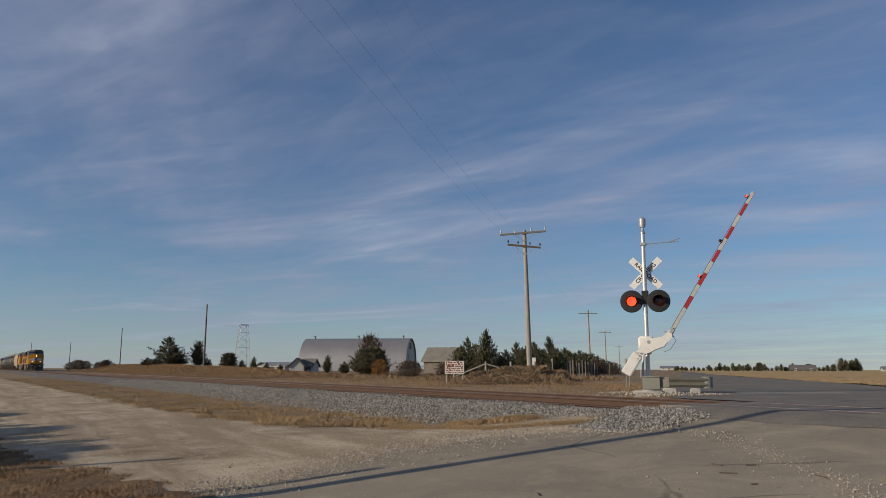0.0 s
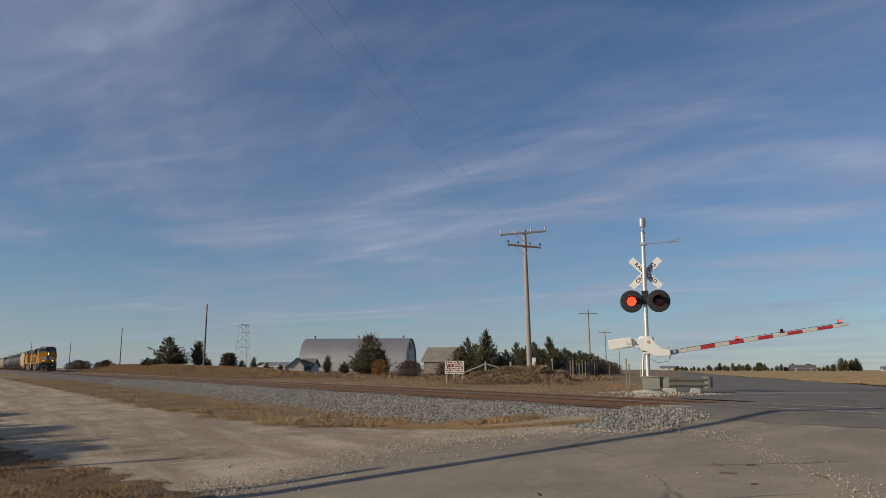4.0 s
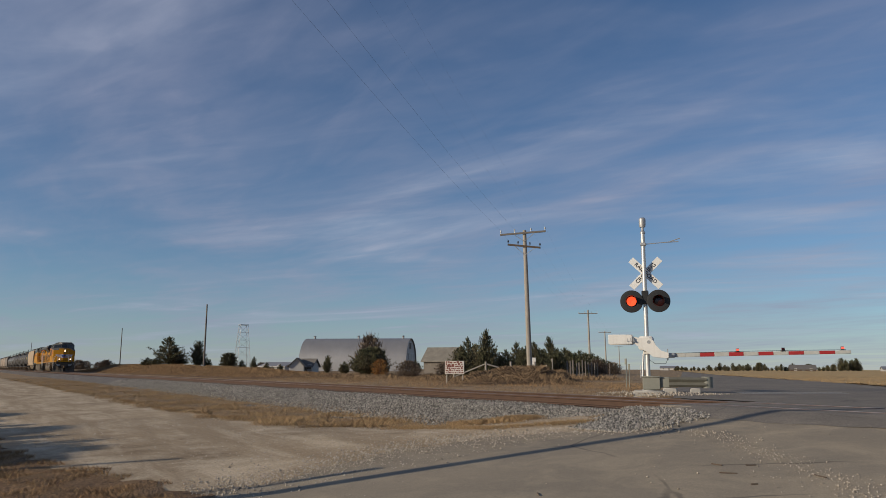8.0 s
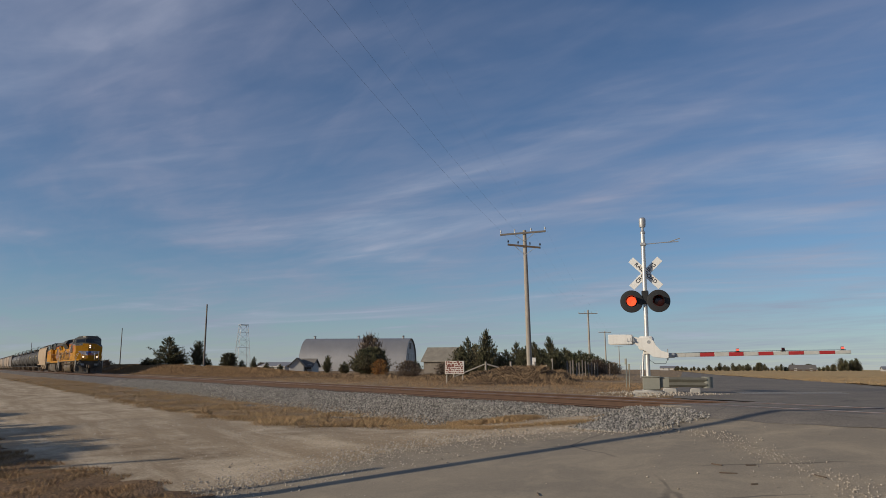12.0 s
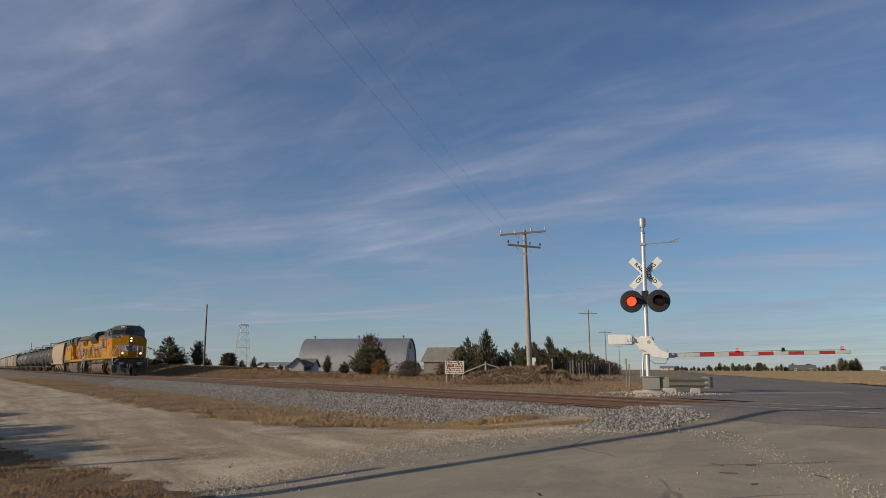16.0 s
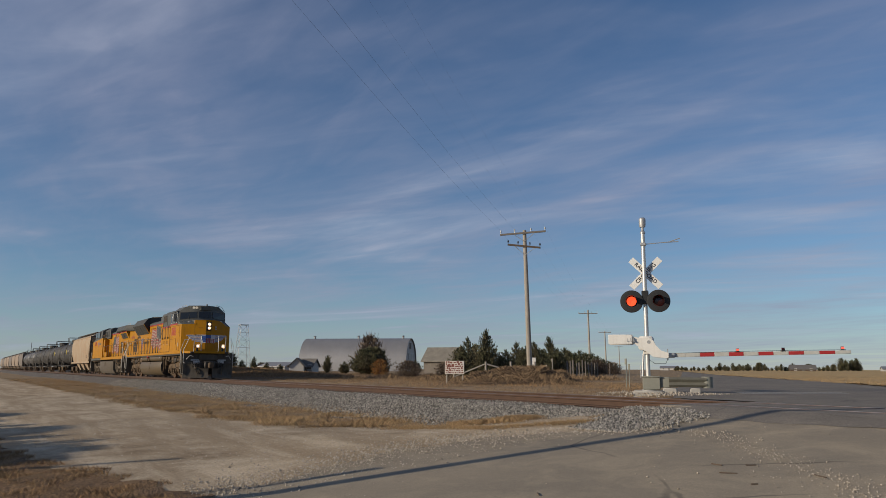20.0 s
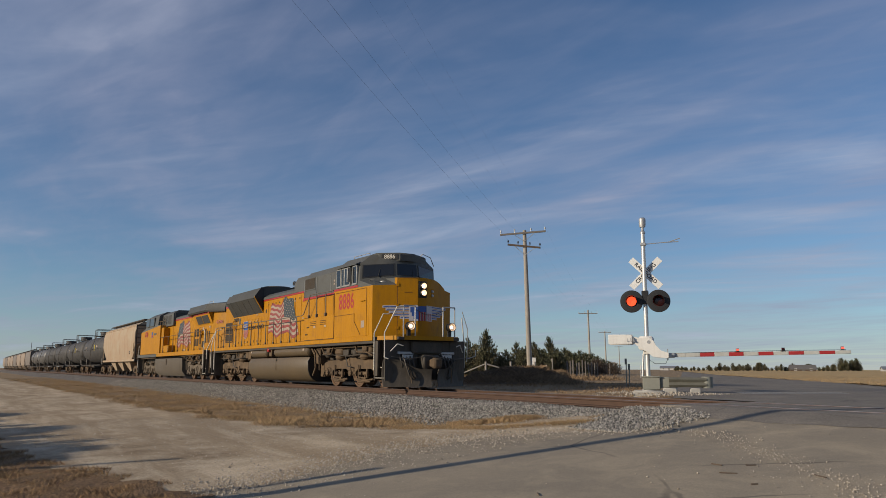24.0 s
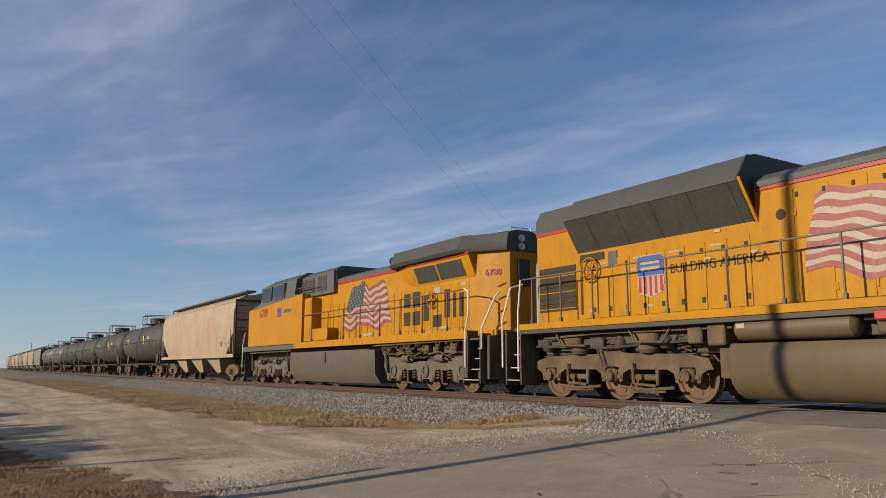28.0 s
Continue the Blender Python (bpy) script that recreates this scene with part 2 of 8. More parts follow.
LENS_LIT = mat("lens_lit", (0.6, 0.05, 0.02), 0.4, var=0.1, scale=10, fine=60, bump=0, emit=(1.0, 0.075, 0.022), power=1.5)
RED_GLOW = mat("marker_lit", (0.6, 0.05, 0.03), 0.4, var=0.1, scale=10, fine=60, bump=0, emit=(1.0, 0.13, 0.09), power=1.0)
LAMP_GLOW = mat("headlamp_lit", (0.9, 0.8, 0.6), 0.3, var=0.05, scale=10, fine=60, bump=0, emit=(1.0, 0.70, 0.46), power=4.0)
TIN = mat("barn_tin", (0.34, 0.335, 0.33), 0.5, metal=0.5, var=0.2, scale=0.4, fine=6, bump=0.1, streak=0.3, dirt=(0.28, 0.25, 0.22))
BARN_WALL = mat("barn_wall", (0.50, 0.49, 0.46), 0.85, var=0.25, scale=0.5, fine=8, bump=0.2)
PLANK = mat("weathered_plank", (0.24, 0.21, 0.175), 0.9, var=0.4, scale=1, fine=12, bump=0.3, streak=0.6, dirt=(0.13, 0.11, 0.09))
SHAKE = mat("weathered_shake", (0.27, 0.245, 0.20), 0.9, var=0.4, scale=1.2, fine=10, bump=0.4, streak=0.5, dirt=(0.17, 0.15, 0.12))
SHINGLE = mat("shingle", (0.17, 0.155, 0.135), 0.9, var=0.3, scale=1, fine=10, bump=0.3)
WIRE = mat("wire", (0.05, 0.05, 0.055), 0.5, metal=0.3, var=0.2, scale=1, fine=10, bump=0)
SIGN_RUST = mat("sign_red", (0.26, 0.075, 0.05), 0.85, var=0.3, scale=5, fine=22, bump=0.1)
SIGN_WHITE = mat("sign_white", (0.72, 0.66, 0.58), 0.8, var=0.15, scale=6, fine=20, bump=0.05)


# ---- mesh building ----
class Geo:
    """Collects vertices and faces for one part."""

    def __init__(self):
        self.v, self.f = [], []

    def add(self, vs, fs):
        k = len(self.v)
        self.v += [tuple(p) for p in vs]
        self.f += [tuple(i + k for i in q) for q in fs]
        return self

    def box(self, x0, x1, y0, y1, z0, z1, b=0.0):
        """A box with chamfered edges b wide."""
        x0, x1 = min(x0, x1), max(x0, x1)
        y0, y1 = min(y0, y1), max(y0, y1)
        if b <= 0:
            vs = [(x, y, z) for z in (z0, z1) for x, y in ((x0, y0), (x1, y0), (x1, y1), (x0, y1))]
            return self.add(vs, [(3, 2, 1, 0), (4, 5, 6, 7), (0, 1, 5, 4), (1, 2, 6, 5), (2, 3, 7, 6), (3, 0, 4, 7)])
        b = min(b, (x1 - x0) * 0.45, (y1 - y0) * 0.45, (z1 - z0) * 0.45)
        rings = []
        for z, c in ((z0, b), (z0 + b, 0), (z1 - b, 0), (z1, b)):
            a, e = x0 + c, x1 - c
            d, g = y0 + c, y1 - c
            k = b if c == 0 else 0.0
            rings.append([(a + k, d, z), (e - k, d, z), (e, d + k, z), (e, g - k, z), (e - k, g, z), (a + k, g, z), (a, g - k, z), (a, d + k, z)])
        vs = [p for r in rings for p in r]
        fs = [tuple(range(7, -1, -1)), tuple(range(24, 32))]
        for r in range(3):
            for i in range(8):
                j = (i + 1) % 8
                fs.append((r * 8 + i, r * 8 + j, r * 8 + 8 + j, r * 8 + 8 + i))
        return self.add(vs, fs)

    def cyl(self, p0, p1, r0, r1=None, n=12, caps=True):
        p0, p1 = Vector(p0), Vector(p1)
        r1 = r0 if r1 is None else r1
        d = (p1 - p0).normalized()
        a = d.orthogonal().normalized()
        c = d.cross(a)
        vs = [p + (a * math.cos(2 * math.pi * i / n) + c * math.sin(2 * math.pi * i / n)) * r for p, r in ((p0, r0), (p1, r1)) for i in range(n)]
        fs = [(i, (i + 1) % n, n + (i + 1) % n, n + i) for i in range(n)]
        if caps:
            fs += [tuple(range(n - 1, -1, -1)), tuple(range(n, 2 * n))]
        return self.add(vs, fs)

    def lathe(self, p0, way, prof, n=20):
        """Revolves (distance along way, radius) pairs."""
        p0, d = Vector(p0), Vector(way).normalized()
        a = d.orthogonal().normalized()
        c = d.cross(a)
        vs = [p0 + d * h + (a * math.cos(2 * math.pi * i / n) + c * math.sin(2 * math.pi * i / n)) * max(r, 1e-4) for h, r in prof for i in range(n)]
        fs = []
        for k in range(len(prof) - 1):
            for i in range(n):
                j = (i + 1) % n
                fs.append((k * n + i, k * n + j, (k + 1) * n + j, (k + 1) * n + i))
        fs += [tuple(range(n - 1, -1, -1)), tuple(range((len(prof) - 1) * n, len(prof) * n))]
        return self.add(vs, fs)

    def tube(self, pts, r, n=6):
        for a, b in zip(pts, pts[1:]):
            self.cyl(a, b, r, r, n)
        return self

    def prism(self, prof, axis, a, b):
        """Extrudes a closed outline from a to b along an axis: x takes (y, z) pairs, y takes (x, z), z takes (x, y)."""
        put = {"x": lambda h, p: (h, p[0], p[1]), "y": lambda h, p: (p[0], h, p[1]), "z": lambda h, p: (p[0], p[1], h)}[axis]
        n = len(prof)
        vs = [put(h, p) for h in (a, b) for p in prof]
        fs = [(i, (i + 1) % n, n + (i + 1) % n, n + i) for i in range(n)] + [tuple(range(n - 1, -1, -1)), tuple(range(n, 2 * n))]
        return self.add(vs, fs)

    def loft(self, sections):
        """Skins closed sections of equal length, capped at both ends."""
        n = len(sections[0])
        vs = [p for s in sections for p in s]
        fs = []
        for k in range(len(sections) - 1):
            for i in range(n):
                j = (i + 1) % n
                fs.append((k * n + i, k * n + j, (k + 1) * n + j, (k + 1) * n + i))
        fs += [tuple(range(n - 1, -1, -1)), tuple(range((len(sections) - 1) * n, len(sections) * n))]
        return self.add(vs, fs)

    def mesh(self, name, material, angle=38):
        me = bpy.data.meshes.new(name)
        me.from_pydata(self.v, [], self.f)
        me.materials.append(material)
        if len(self.f) < 6000:
            bm = bmesh.new()
            bm.from_mesh(me)
            bmesh.ops.recalc_face_normals(bm, faces=bm.faces)
            bm.to_mesh(me)
            bm.free()
        if angle:
            me.shade_smooth()
            me.set_sharp_from_angle(angle=radians(angle))
        me.update()
        return me


def part(name, geo, material, parent=None, label="", m=None, angle=38):
    """Links one mesh as one part under its thing (or, with no parent, as a thing)."""
    me = geo.mesh(name, material, angle) if isinstance(geo, Geo) else geo
    ob = new(name, me)
    if parent is not None:
        ob.parent = parent
    if m is not None:
        ob.matrix_basis = m
    if label:
        ob["label"] = label
    return ob


def thing(name, m, label, category, group="", kind=""):
    ob = new(name)
    ob.empty_display_size = 0.2
    ob.matrix_basis = m
    return tagged(ob, label, category, group, kind)


def letters(text, size, material, name="lettering", depth=0.004, align="CENTER", bold=0.0):
    """A mesh of the built-in font in the local XZ plane, facing -Y."""
    cu = bpy.data.curves.new(name, "FONT")
    cu.body, cu.size, cu.extrude, cu.align_x, cu.align_y, cu.offset = text, size, depth, align, "CENTER", bold
    cu.resolution_u = 3
    tmp = bpy.data.objects.new(name, cu)
    me = bpy.data.meshes.new_from_object(tmp)
    bpy.data.objects.remove(tmp)
    me.name = name
    me.transform(Matrix.Rotation(radians(90), 4, "X"))
    me.materials.clear()
    me.materials.append(material)
    return me


def lerp(x, xs, ys):
    return float(np.interp(x, xs, ys))


def smooth(a, b, x):
    t = min(1.0, max(0.0, (x - a) / (b - a)))
    return t * t * (3 - 2 * t)


def patchy(x, y, s, lo, seed=0.0):
    return smooth(lo, lo + 0.25, noise.noise(Vector((x * s, y * s, seed))) * 0.5 + 0.5)


# ---- ground ----
LOT_Y, LOT_Z = [-60, -13, -10, -7, -4, -2.2, 0], [-1.0, -0.93, -0.8, -0.68, -0.62, -0.6, -0.55]
RD_Y, RD_Z = [-60, -13, -9.7, -6.4, -3.8, -1.6, 0], [-1.25, -1.0, -0.86, -0.53, -0.285, -0.02, -0.02]


def road_edge(y):
    """X of the road's left edge, on both sides of the track."""
    if y < -1.5:
        return lerp(y, [-30, -12, -10.6, -9.65, -8.77, -7.8, -7.1, -5.8, -4.6, -4.1, -3.2, -1.5], [-6.5, -8.7, -9.5, -10.05, -10.2, -10.5, -10.7, -10.5, -9.8, -9.0, -8.5, -10.2])
    return -10.2 - (y + 1.5) * 0.86


def ground_z(x, y):
    """Height of the land."""
    if y <= 0:
        w = smooth(-15.5, -10.2, x) if y > -9 else smooth(-14, -9, x)
        z = lerp(y, LOT_Y, LOT_Z) * (1 - w) + lerp(y, RD_Y, RD_Z) * w
    else:
        e = road_edge(y)
        w = smooth(e - 2.5, e, x)
        side = lerp(y, [0, 2.2, 3.4, 6, 30, 300, 4000], [-0.55, -0.42, -0.06, 0.0, 0.06, 0.15, 0.3])
        z = side * (1 - w) + lerp(y, [0, 1.6, 4, 30, 300, 4000], [-0.02, -0.02, 0.0, 0.0, 0.1, 0.3]) * w
    return z


def grid_mesh(name, xs, ys, zf, material, keep=None, skirt=0.0):
    idx, vs, fs = {}, [], []
    for j, y in enumerate(ys):
        for i, x in enumerate(xs):
            idx[i, j] = len(vs)
            vs.append((x, y, zf(x, y)))
    for j in range(len(ys) - 1):
        for i in range(len(xs) - 1):
            if keep is None or keep((xs[i] + xs[i + 1]) / 2, (ys[j] + ys[j + 1]) / 2):
                fs.append((idx[i, j], idx[i + 1, j], idx[i + 1, j + 1], idx[i, j + 1]))
    me = bpy.data.meshes.new(name)
    me.from_pydata(vs, [], fs)
    me.materials.append(material)
    me.shade_smooth()
    return me


def spaced(*runs):
    out = []
    for a, b, step in runs:
        k = max(1, round((b - a) / step))
        out += [a + (b - a) * i / k for i in range(k)]
    return out + [runs[-1][1]]


def relief(x, y, amp, s):
    return amp * noise.noise(Vector((x * s, y * s, 0.3)))


xs = spaced((-4000, -400, 600), (-400, -100, 20), (-100, -40, 3), (-40, 10, 0.5), (10, 60, 5), (60, 4000, 600))
ys = spaced((-4000, -200, 600), (-200, -30, 15), (-30, 10, 0.4), (10, 40, 2), (40, 300, 20), (300, 4000, 600))
tagged(new("ground", grid_mesh("ground", xs, ys, lambda x, y: ground_z(x, y) - 0.035 + (relief(x, y, 0.03, 0.8) - 0.02 if x < road_edge(y) - 0.3 else -0.03), EARTH)),
       "brown earth with dead winter grass", "ground", kind="structure")


def strip_sheet(name, us, left, right, zf, material, n=14, wobble=0.0):
    """A sheet between two edges; us runs along it, left and right give the plan points."""
    vs, fs = [], []
    for k, u in enumerate(us):
        a, b = Vector(left(u)), Vector(right(u))
        w = wobble * noise.noise(Vector((u * 1.7, 3.3, 0)))
        w2 = wobble * (0.5 * noise.noise(Vector((u * 5.1, 8.3, 0))) + 0.3 * noise.noise(Vector((u * 13.1, 1.3, 0))))
        a = a + (a - b).normalized() * (w + w2)
        for i in range(n + 1):
            t = (i / n) ** 1.5
            q = a.lerp(b, t)
            vs.append((q.x, q.y, zf(q.x, q.y)))
    for k in range(len(us) - 1):
        for i in range(n):
            p = k * (n + 1) + i
            fs.append((p, p + 1, p + n + 2, p + n + 1))
    me = bpy.data.meshes.new(name)
    me.from_pydata(vs, [], fs)
    me.materials.append(material)
    me.shade_smooth()
    return me


# asphalt this side of the track, in front of the camera
us = spaced((-40, -14, 1.5), (-14, -1.55, 0.15))
tagged(new("road_near", strip_sheet("road_near", us, lambda y: (road_edge(y), y, 0), lambda y: (40, y, 0),
       lambda x, y: lerp(y, RD_Y, RD_Z) + 0.004 + relief(x, y, 0.012, 0.5), ASPHALT, 40, 0.22)),
       "worn grey-brown asphalt road, patched and dusty", "road", kind="structure")
# darker asphalt apron between the old surface and the crossing
us = spaced((-9.6, -3, 0.15), (-3, 40, 2))
tagged(new("road_apron", strip_sheet("road_apron", us, lambda x: (x, -2.62 + 0.10 * min(8, x + 9) * 0.5 + 0.10 * noise.noise(Vector((x * 1.9, 4.4, 0))), 0), lambda x: (x, -1.57, 0),
       lambda x, y: lerp(y, RD_Y, RD_Z) + 0.007 + 0.014 * smooth(-2.6, -2.1, y) + relief(x, y, 0.012, 0.5) * (1 - smooth(-2.2, -1.6, y)), ASPHALT_FAR, 8, 0.05)),
       "darker strip of asphalt before the crossing", "road", kind="structure")
# asphalt beyond the track: the road and the mouth of a side road
us = spaced((1.55, 12, 0.35), (12, 60, 3), (60, 300, 20), (300, 1200, 150))
tagged(new("road_far", strip_sheet("road_far", us, lambda y: (road_edge(y), y, 0),
       lambda y: (lerp(y, [0, 9.5, 14.5, 17, 1300], [60, 60, -11, -15.6, -15.6 - 1283 * 0.888]), y, 0),
       lambda x, y: ground_z(max(x, road_edge(y)), y) + 0.006, ASPHALT_FAR, 24, 0.15)),
       "dark asphalt road running away between fields", "road", kind="structure")

tagged(part("stop_line", Geo().box(-1.55, 1.55, -0.22, 0.22, 0, 0.002), WHITE, m=pose(-13.15, 6.8, 0.016, 0, 0, 63)), "faded white stop line on the asphalt", "road marking", kind="structure")
rng = random.Random(4)
litter = thing("litter_patch", pose(0, 0, 0), "dry sticks and leaves lying on the asphalt", "litter")
for k in range(22):
    y = -9.6 + 4.6 * rng.random()
    x = -3.6 - 3.2 * rng.random() + 0.25 * (y + 8)
    L_ = 0.03 + 0.10 * rng.random() ** 2
    part("twig", Geo().box(-L_, L_, -0.006, 0.006, 0, 0.012, 0.002), BARK, litter, m=pose(x, y, lerp(y, RD_Y, RD_Z) + 0.006 + relief(x, y, 0.012, 0.5), 0, 0, 180 * rng.random()))

# pale gravel yard beside the track, meeting the asphalt


def lot_north(x):
    return lerp(x, [-140, -81, -45, -26, -20.6, -16.5, -15.2, -14.1, -13.0, -9], [-9.4, -8.05, -7.5, -7.3, -7.0, -6.2, -4.75, -3.6, -2.9, -3.0])


def lot_south(x):
    return lerp(x, [-140, -60, -25, -16.8, -12.6, -11.1, -9.9, -8], [-18, -14.5, -13.2, -12.4, -11.5, -10.85, -10.4, -10.4])


us = spaced((-140, -40, 2), (-40, -8.9, 0.2))
tagged(new("gravel_yard", strip_sheet("gravel_yard", us, lambda x: (x, lot_north(x), 0), lambda x: (x, lot_south(x) + 0.35 * noise.noise(Vector((x * 1.3, 0, 5))), 0),
       lambda x, y: ground_z(x, y) - 0.004 + relief(x, y, 0.03, 0.35) * (1 - smooth(-0.8, 0.0, x - road_edge(y))) - 0.06 * smooth(0.0, 0.6, x - road_edge(y)), GRAVEL, 26, 0.5)),
       "pale tan gravel yard with wheel ruts", "gravel yard", kind="structure")
us = spaced((-120, -40, 2), (-40, -12.9, 0.2))
tagged(new("grass_verge", strip_sheet("grass_verge", us, lambda x: (x, -3.75 + 0.3 * noise.noise(Vector((x * 0.8, 1.0, 0))), 0), lambda x: (x, lot_north(x) + 0.25 + 0.5 * noise.noise(Vector((x * 1.7, 3.3, 0))), 0),
       lambda x, y: ground_z(x, y) + 0.018 + relief(x, y, 0.03, 2.2), STRAW, 16, 0.25)),
       "matted strip of dead golden grass", "verge", kind="structure")
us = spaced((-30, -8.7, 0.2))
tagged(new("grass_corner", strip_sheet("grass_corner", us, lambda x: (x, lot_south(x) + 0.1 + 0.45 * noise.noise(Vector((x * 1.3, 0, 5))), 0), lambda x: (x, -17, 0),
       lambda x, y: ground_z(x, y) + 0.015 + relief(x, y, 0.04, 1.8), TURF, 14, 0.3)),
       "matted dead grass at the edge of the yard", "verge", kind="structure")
# golden stubble field and verge beyond the side road
FIELD_E = [(-4000, 4400), (-60, 63), (-15.0, 17.2), (-10.4, 14.4), (60, 10.0), (4000, 10)]


def field_edge(x):
    return lerp(x, [p[0] for p in FIELD_E], [p[1] for p in FIELD_E])


us = spaced((-1200, -60, 60), (-60, 10, 1.0), (10, 400, 30))
tagged(new("stubble_field", strip_sheet("stubble_field", us, lambda x: (x, field_edge(x), 0), lambda x: (x + 20, max(field_edge(x) + 60, 1100), 0),
       lambda x, y: 0.01 + 0.0006 * y + relief(x, y, 0.06, 0.4), FIELD, 30, 0.3)),
       "flat golden stubble field beside the road", "field", kind="structure")

# ---- track ----
bed = Geo()
BED_PROF = [(-4.15, -0.66), (-2.1, -0.235), (-1.75, -0.20), (1.75, -0.20), (2.1, -0.23), (3.6, -0.5), (3.6, -0.8), (-4.15, -0.8)]
ballast = tagged(part("ballast", bed.prism(BED_PROF, "x", -900, -10.6), STONE_BED), "grey crushed-stone ballast under the track", "ballast", kind="structure")
part("ballast_beyond_road", Geo().prism(BED_PROF, "x", 12, 300), STONE_BED, ballast)

track = thing("track", pose(0, 0, 0), "single railway track with rusty rails on timber ties", "railway track", kind="structure")
for y in (-0.755, 0.755):
    g = Geo()
    s = 1 if y > 0 else -1
    g.prism([(y - 0.07, -0.17), (y + 0.07, -0.17), (y + 0.07, -0.15), (y + 0.015, -0.135), (y + 0.012, -0.045), (y + 0.036, -0.035), (y + 0.034, -0.006),
             (y - 0.034, -0.006), (y - 0.036, -0.035), (y - 0.012, -0.045), (y - 0.015, -0.135), (y - 0.07, -0.15)], "x", -900, 300)
    r = part("rail", g, RUST, track, "rusty brown rail")
    part("rail_head", Geo().prism([(y - 0.03, -0.0055), (y + 0.03, -0.0055), (y + 0.028, 0), (y - 0.028, 0)], "x", -900, 300), RAIL_TOP, r, "worn bright running face")
tie_me = Geo().box(-0.115, 0.115, -1.3, 1.3, -0.34, -0.172, 0.012).mesh("tie", TIE)
far = Geo()
for k in range(-230, 24):
    x = k * 0.5 + 0.1
    if -10.5 < x < 12:
        continue
    if x > -110:
        part("tie", tie_me, TIE, track, m=pose(x + 0.02 * math.sin(k * 3.1), 0.03 * math.sin(k * 1.7), 0, 0, 0, 0.8 * math.sin(k * 2.3)))
for k in range(0, 380):
    far.box(-110 - k * 0.5 - 0.11, -110 - k * 0.5 + 0.11, -1.3, 1.3, -0.34, -0.172)
tagged(part("far_ties", far, TIE, track), kind="stuff")

# crossing panels
crossing = thing("crossing_surface", pose(0, 0, 0), "rubber and asphalt crossing panels between the rails", "crossing", kind="structure")
for k in range(12):
    x = -10.4 + k * 1.83
    part("centre_panel", Geo().box(x, x + 1.81, -0.66, 0.66, -0.2, -0.008, 0.01), ASPHALT_FAR, crossing)
    for a, b in ((-1.6, -0.84), (0.84, 1.6)):
        part("side_panel", Geo().box(x, x + 1.81, a, b, -0.2, -0.006, 0.01), ASPHALT_FAR, crossing)


def scatter_stones(name, count, place, size, material, parent, seed):
    """Many small broken stones in one mesh."""
    rng = np.random.RandomState(seed)
    octa = np.array([(1, 0, 0), (-1, 0, 0), (0, 1, 0), (0, -1, 0), (0, 0, 1), (0, 0, -1)], float)
    tri = np.array([(0, 2, 4), (2, 1, 4), (1, 3, 4), (3, 0, 4), (2, 0, 5), (1, 2, 5), (3, 1, 5), (0, 3, 5)])
    P = np.array([place(rng) for _ in range(count)])
    S = size[0] + (size[1] - size[0]) * rng.rand(count, 1) ** 2
    V = octa[None] * (0.65 + 0.7 * rng.rand(count, 6, 1)) * S[:, None, :] * (0.75 + 0.5 * rng.rand(count, 1, 3))
    V = V + 0.25 * S[:, None, :] * (rng.rand(count, 6, 3) - 0.5)
    a = rng.rand(count) * 6.28
    c, s = np.cos(a)[:, None], np.sin(a)[:, None]
    V = np.stack([V[..., 0] * c - V[..., 1] * s, V[..., 0] * s + V[..., 1] * c, V[..., 2]], -1) + P[:, None, :]
    F = (tri[None] + 6 * np.arange(count)[:, None, None]).reshape(-1, 3)
    me = bpy.data.meshes.new(name)
    me.vertices.add(count * 6)
    me.vertices.foreach_set("co", V.ravel())
    me.loops.add(len(F) * 3)
    me.loops.foreach_set("vertex_index", F.ravel().astype(np.int32))
    me.polygons.add(len(F))
    me.polygons.foreach_set("loop_start", (np.arange(len(F)) * 3).astype(np.int32))
    me.materials.append(material)
    me.update()
    me.validate()
    ob = new(name, me)
    if parent:
        ob.parent = parent
    return tagged(ob, kind="stuff")


def bed_z(y):
    return lerp(y, [p[0] for p in BED_PROF[:6]], [p[1] for p in BED_PROF[:6]])


def strip_y(x):
    """Line of the thin grass strip that ends at the crossing."""
    return lerp(x, [-15.0, -13.3, -11.76, -11.3, -10.95, -10.55, -10.1], [-5.0, -4.6, -4.7, -4.5, -4.15, -3.8, -3.4])


def near_slope(rng):
    d = 10.8 + 55 * rng.rand() ** 1.7
    y = -1.0 - 3.4 * rng.rand()
    y += 0.25 * math.sin(d * 0.9)
    y = max(y, strip_y(-d) + 0.12 + 0.1 * rng.rand())
    return (-d, y, (bed_z(y) if y > -4.15 else -0.64) + 0.01)


def far_slope(rng):
    d = 10.8 + 40 * rng.rand() ** 1.5
    y = 1.0 + 2.6 * rng.rand()
    return (-d, y, bed_z(y) + 0.01)


def bank_end(rng):
    """The tongue of ballast that ends at the asphalt."""
    y = -1.9 - 2.35 * rng.rand() ** 0.9
    a = lerp(y, [-4.25, -3.4, -1.9], [-9.85, -10.2, -10.9])
    b = lerp(y, [-4.25, -3.5, -2.6, -2.2, -1.9], [-8.95, -8.75, -8.6, -8.9, -9.6])
    x = a + (b - a) * rng.rand() + 0.12 * rng.randn()
    return (x, y, max(ground_z(x, y), bed_z(max(y, -4.1)) * 1.0 if x < -10.6 else -9) + 0.015)


scatter_stones("ballast_stones", 60000, near_slope, (0.014, 0.037), STONE, ballast, 11)
scatter_stones("far_ballast_stones", 5000, far_slope, (0.016, 0.04), STONE, ballast, 12)
scatter_stones("ballast_tongue", 5500, bank_end, (0.012, 0.034), STONE, ballast, 13)


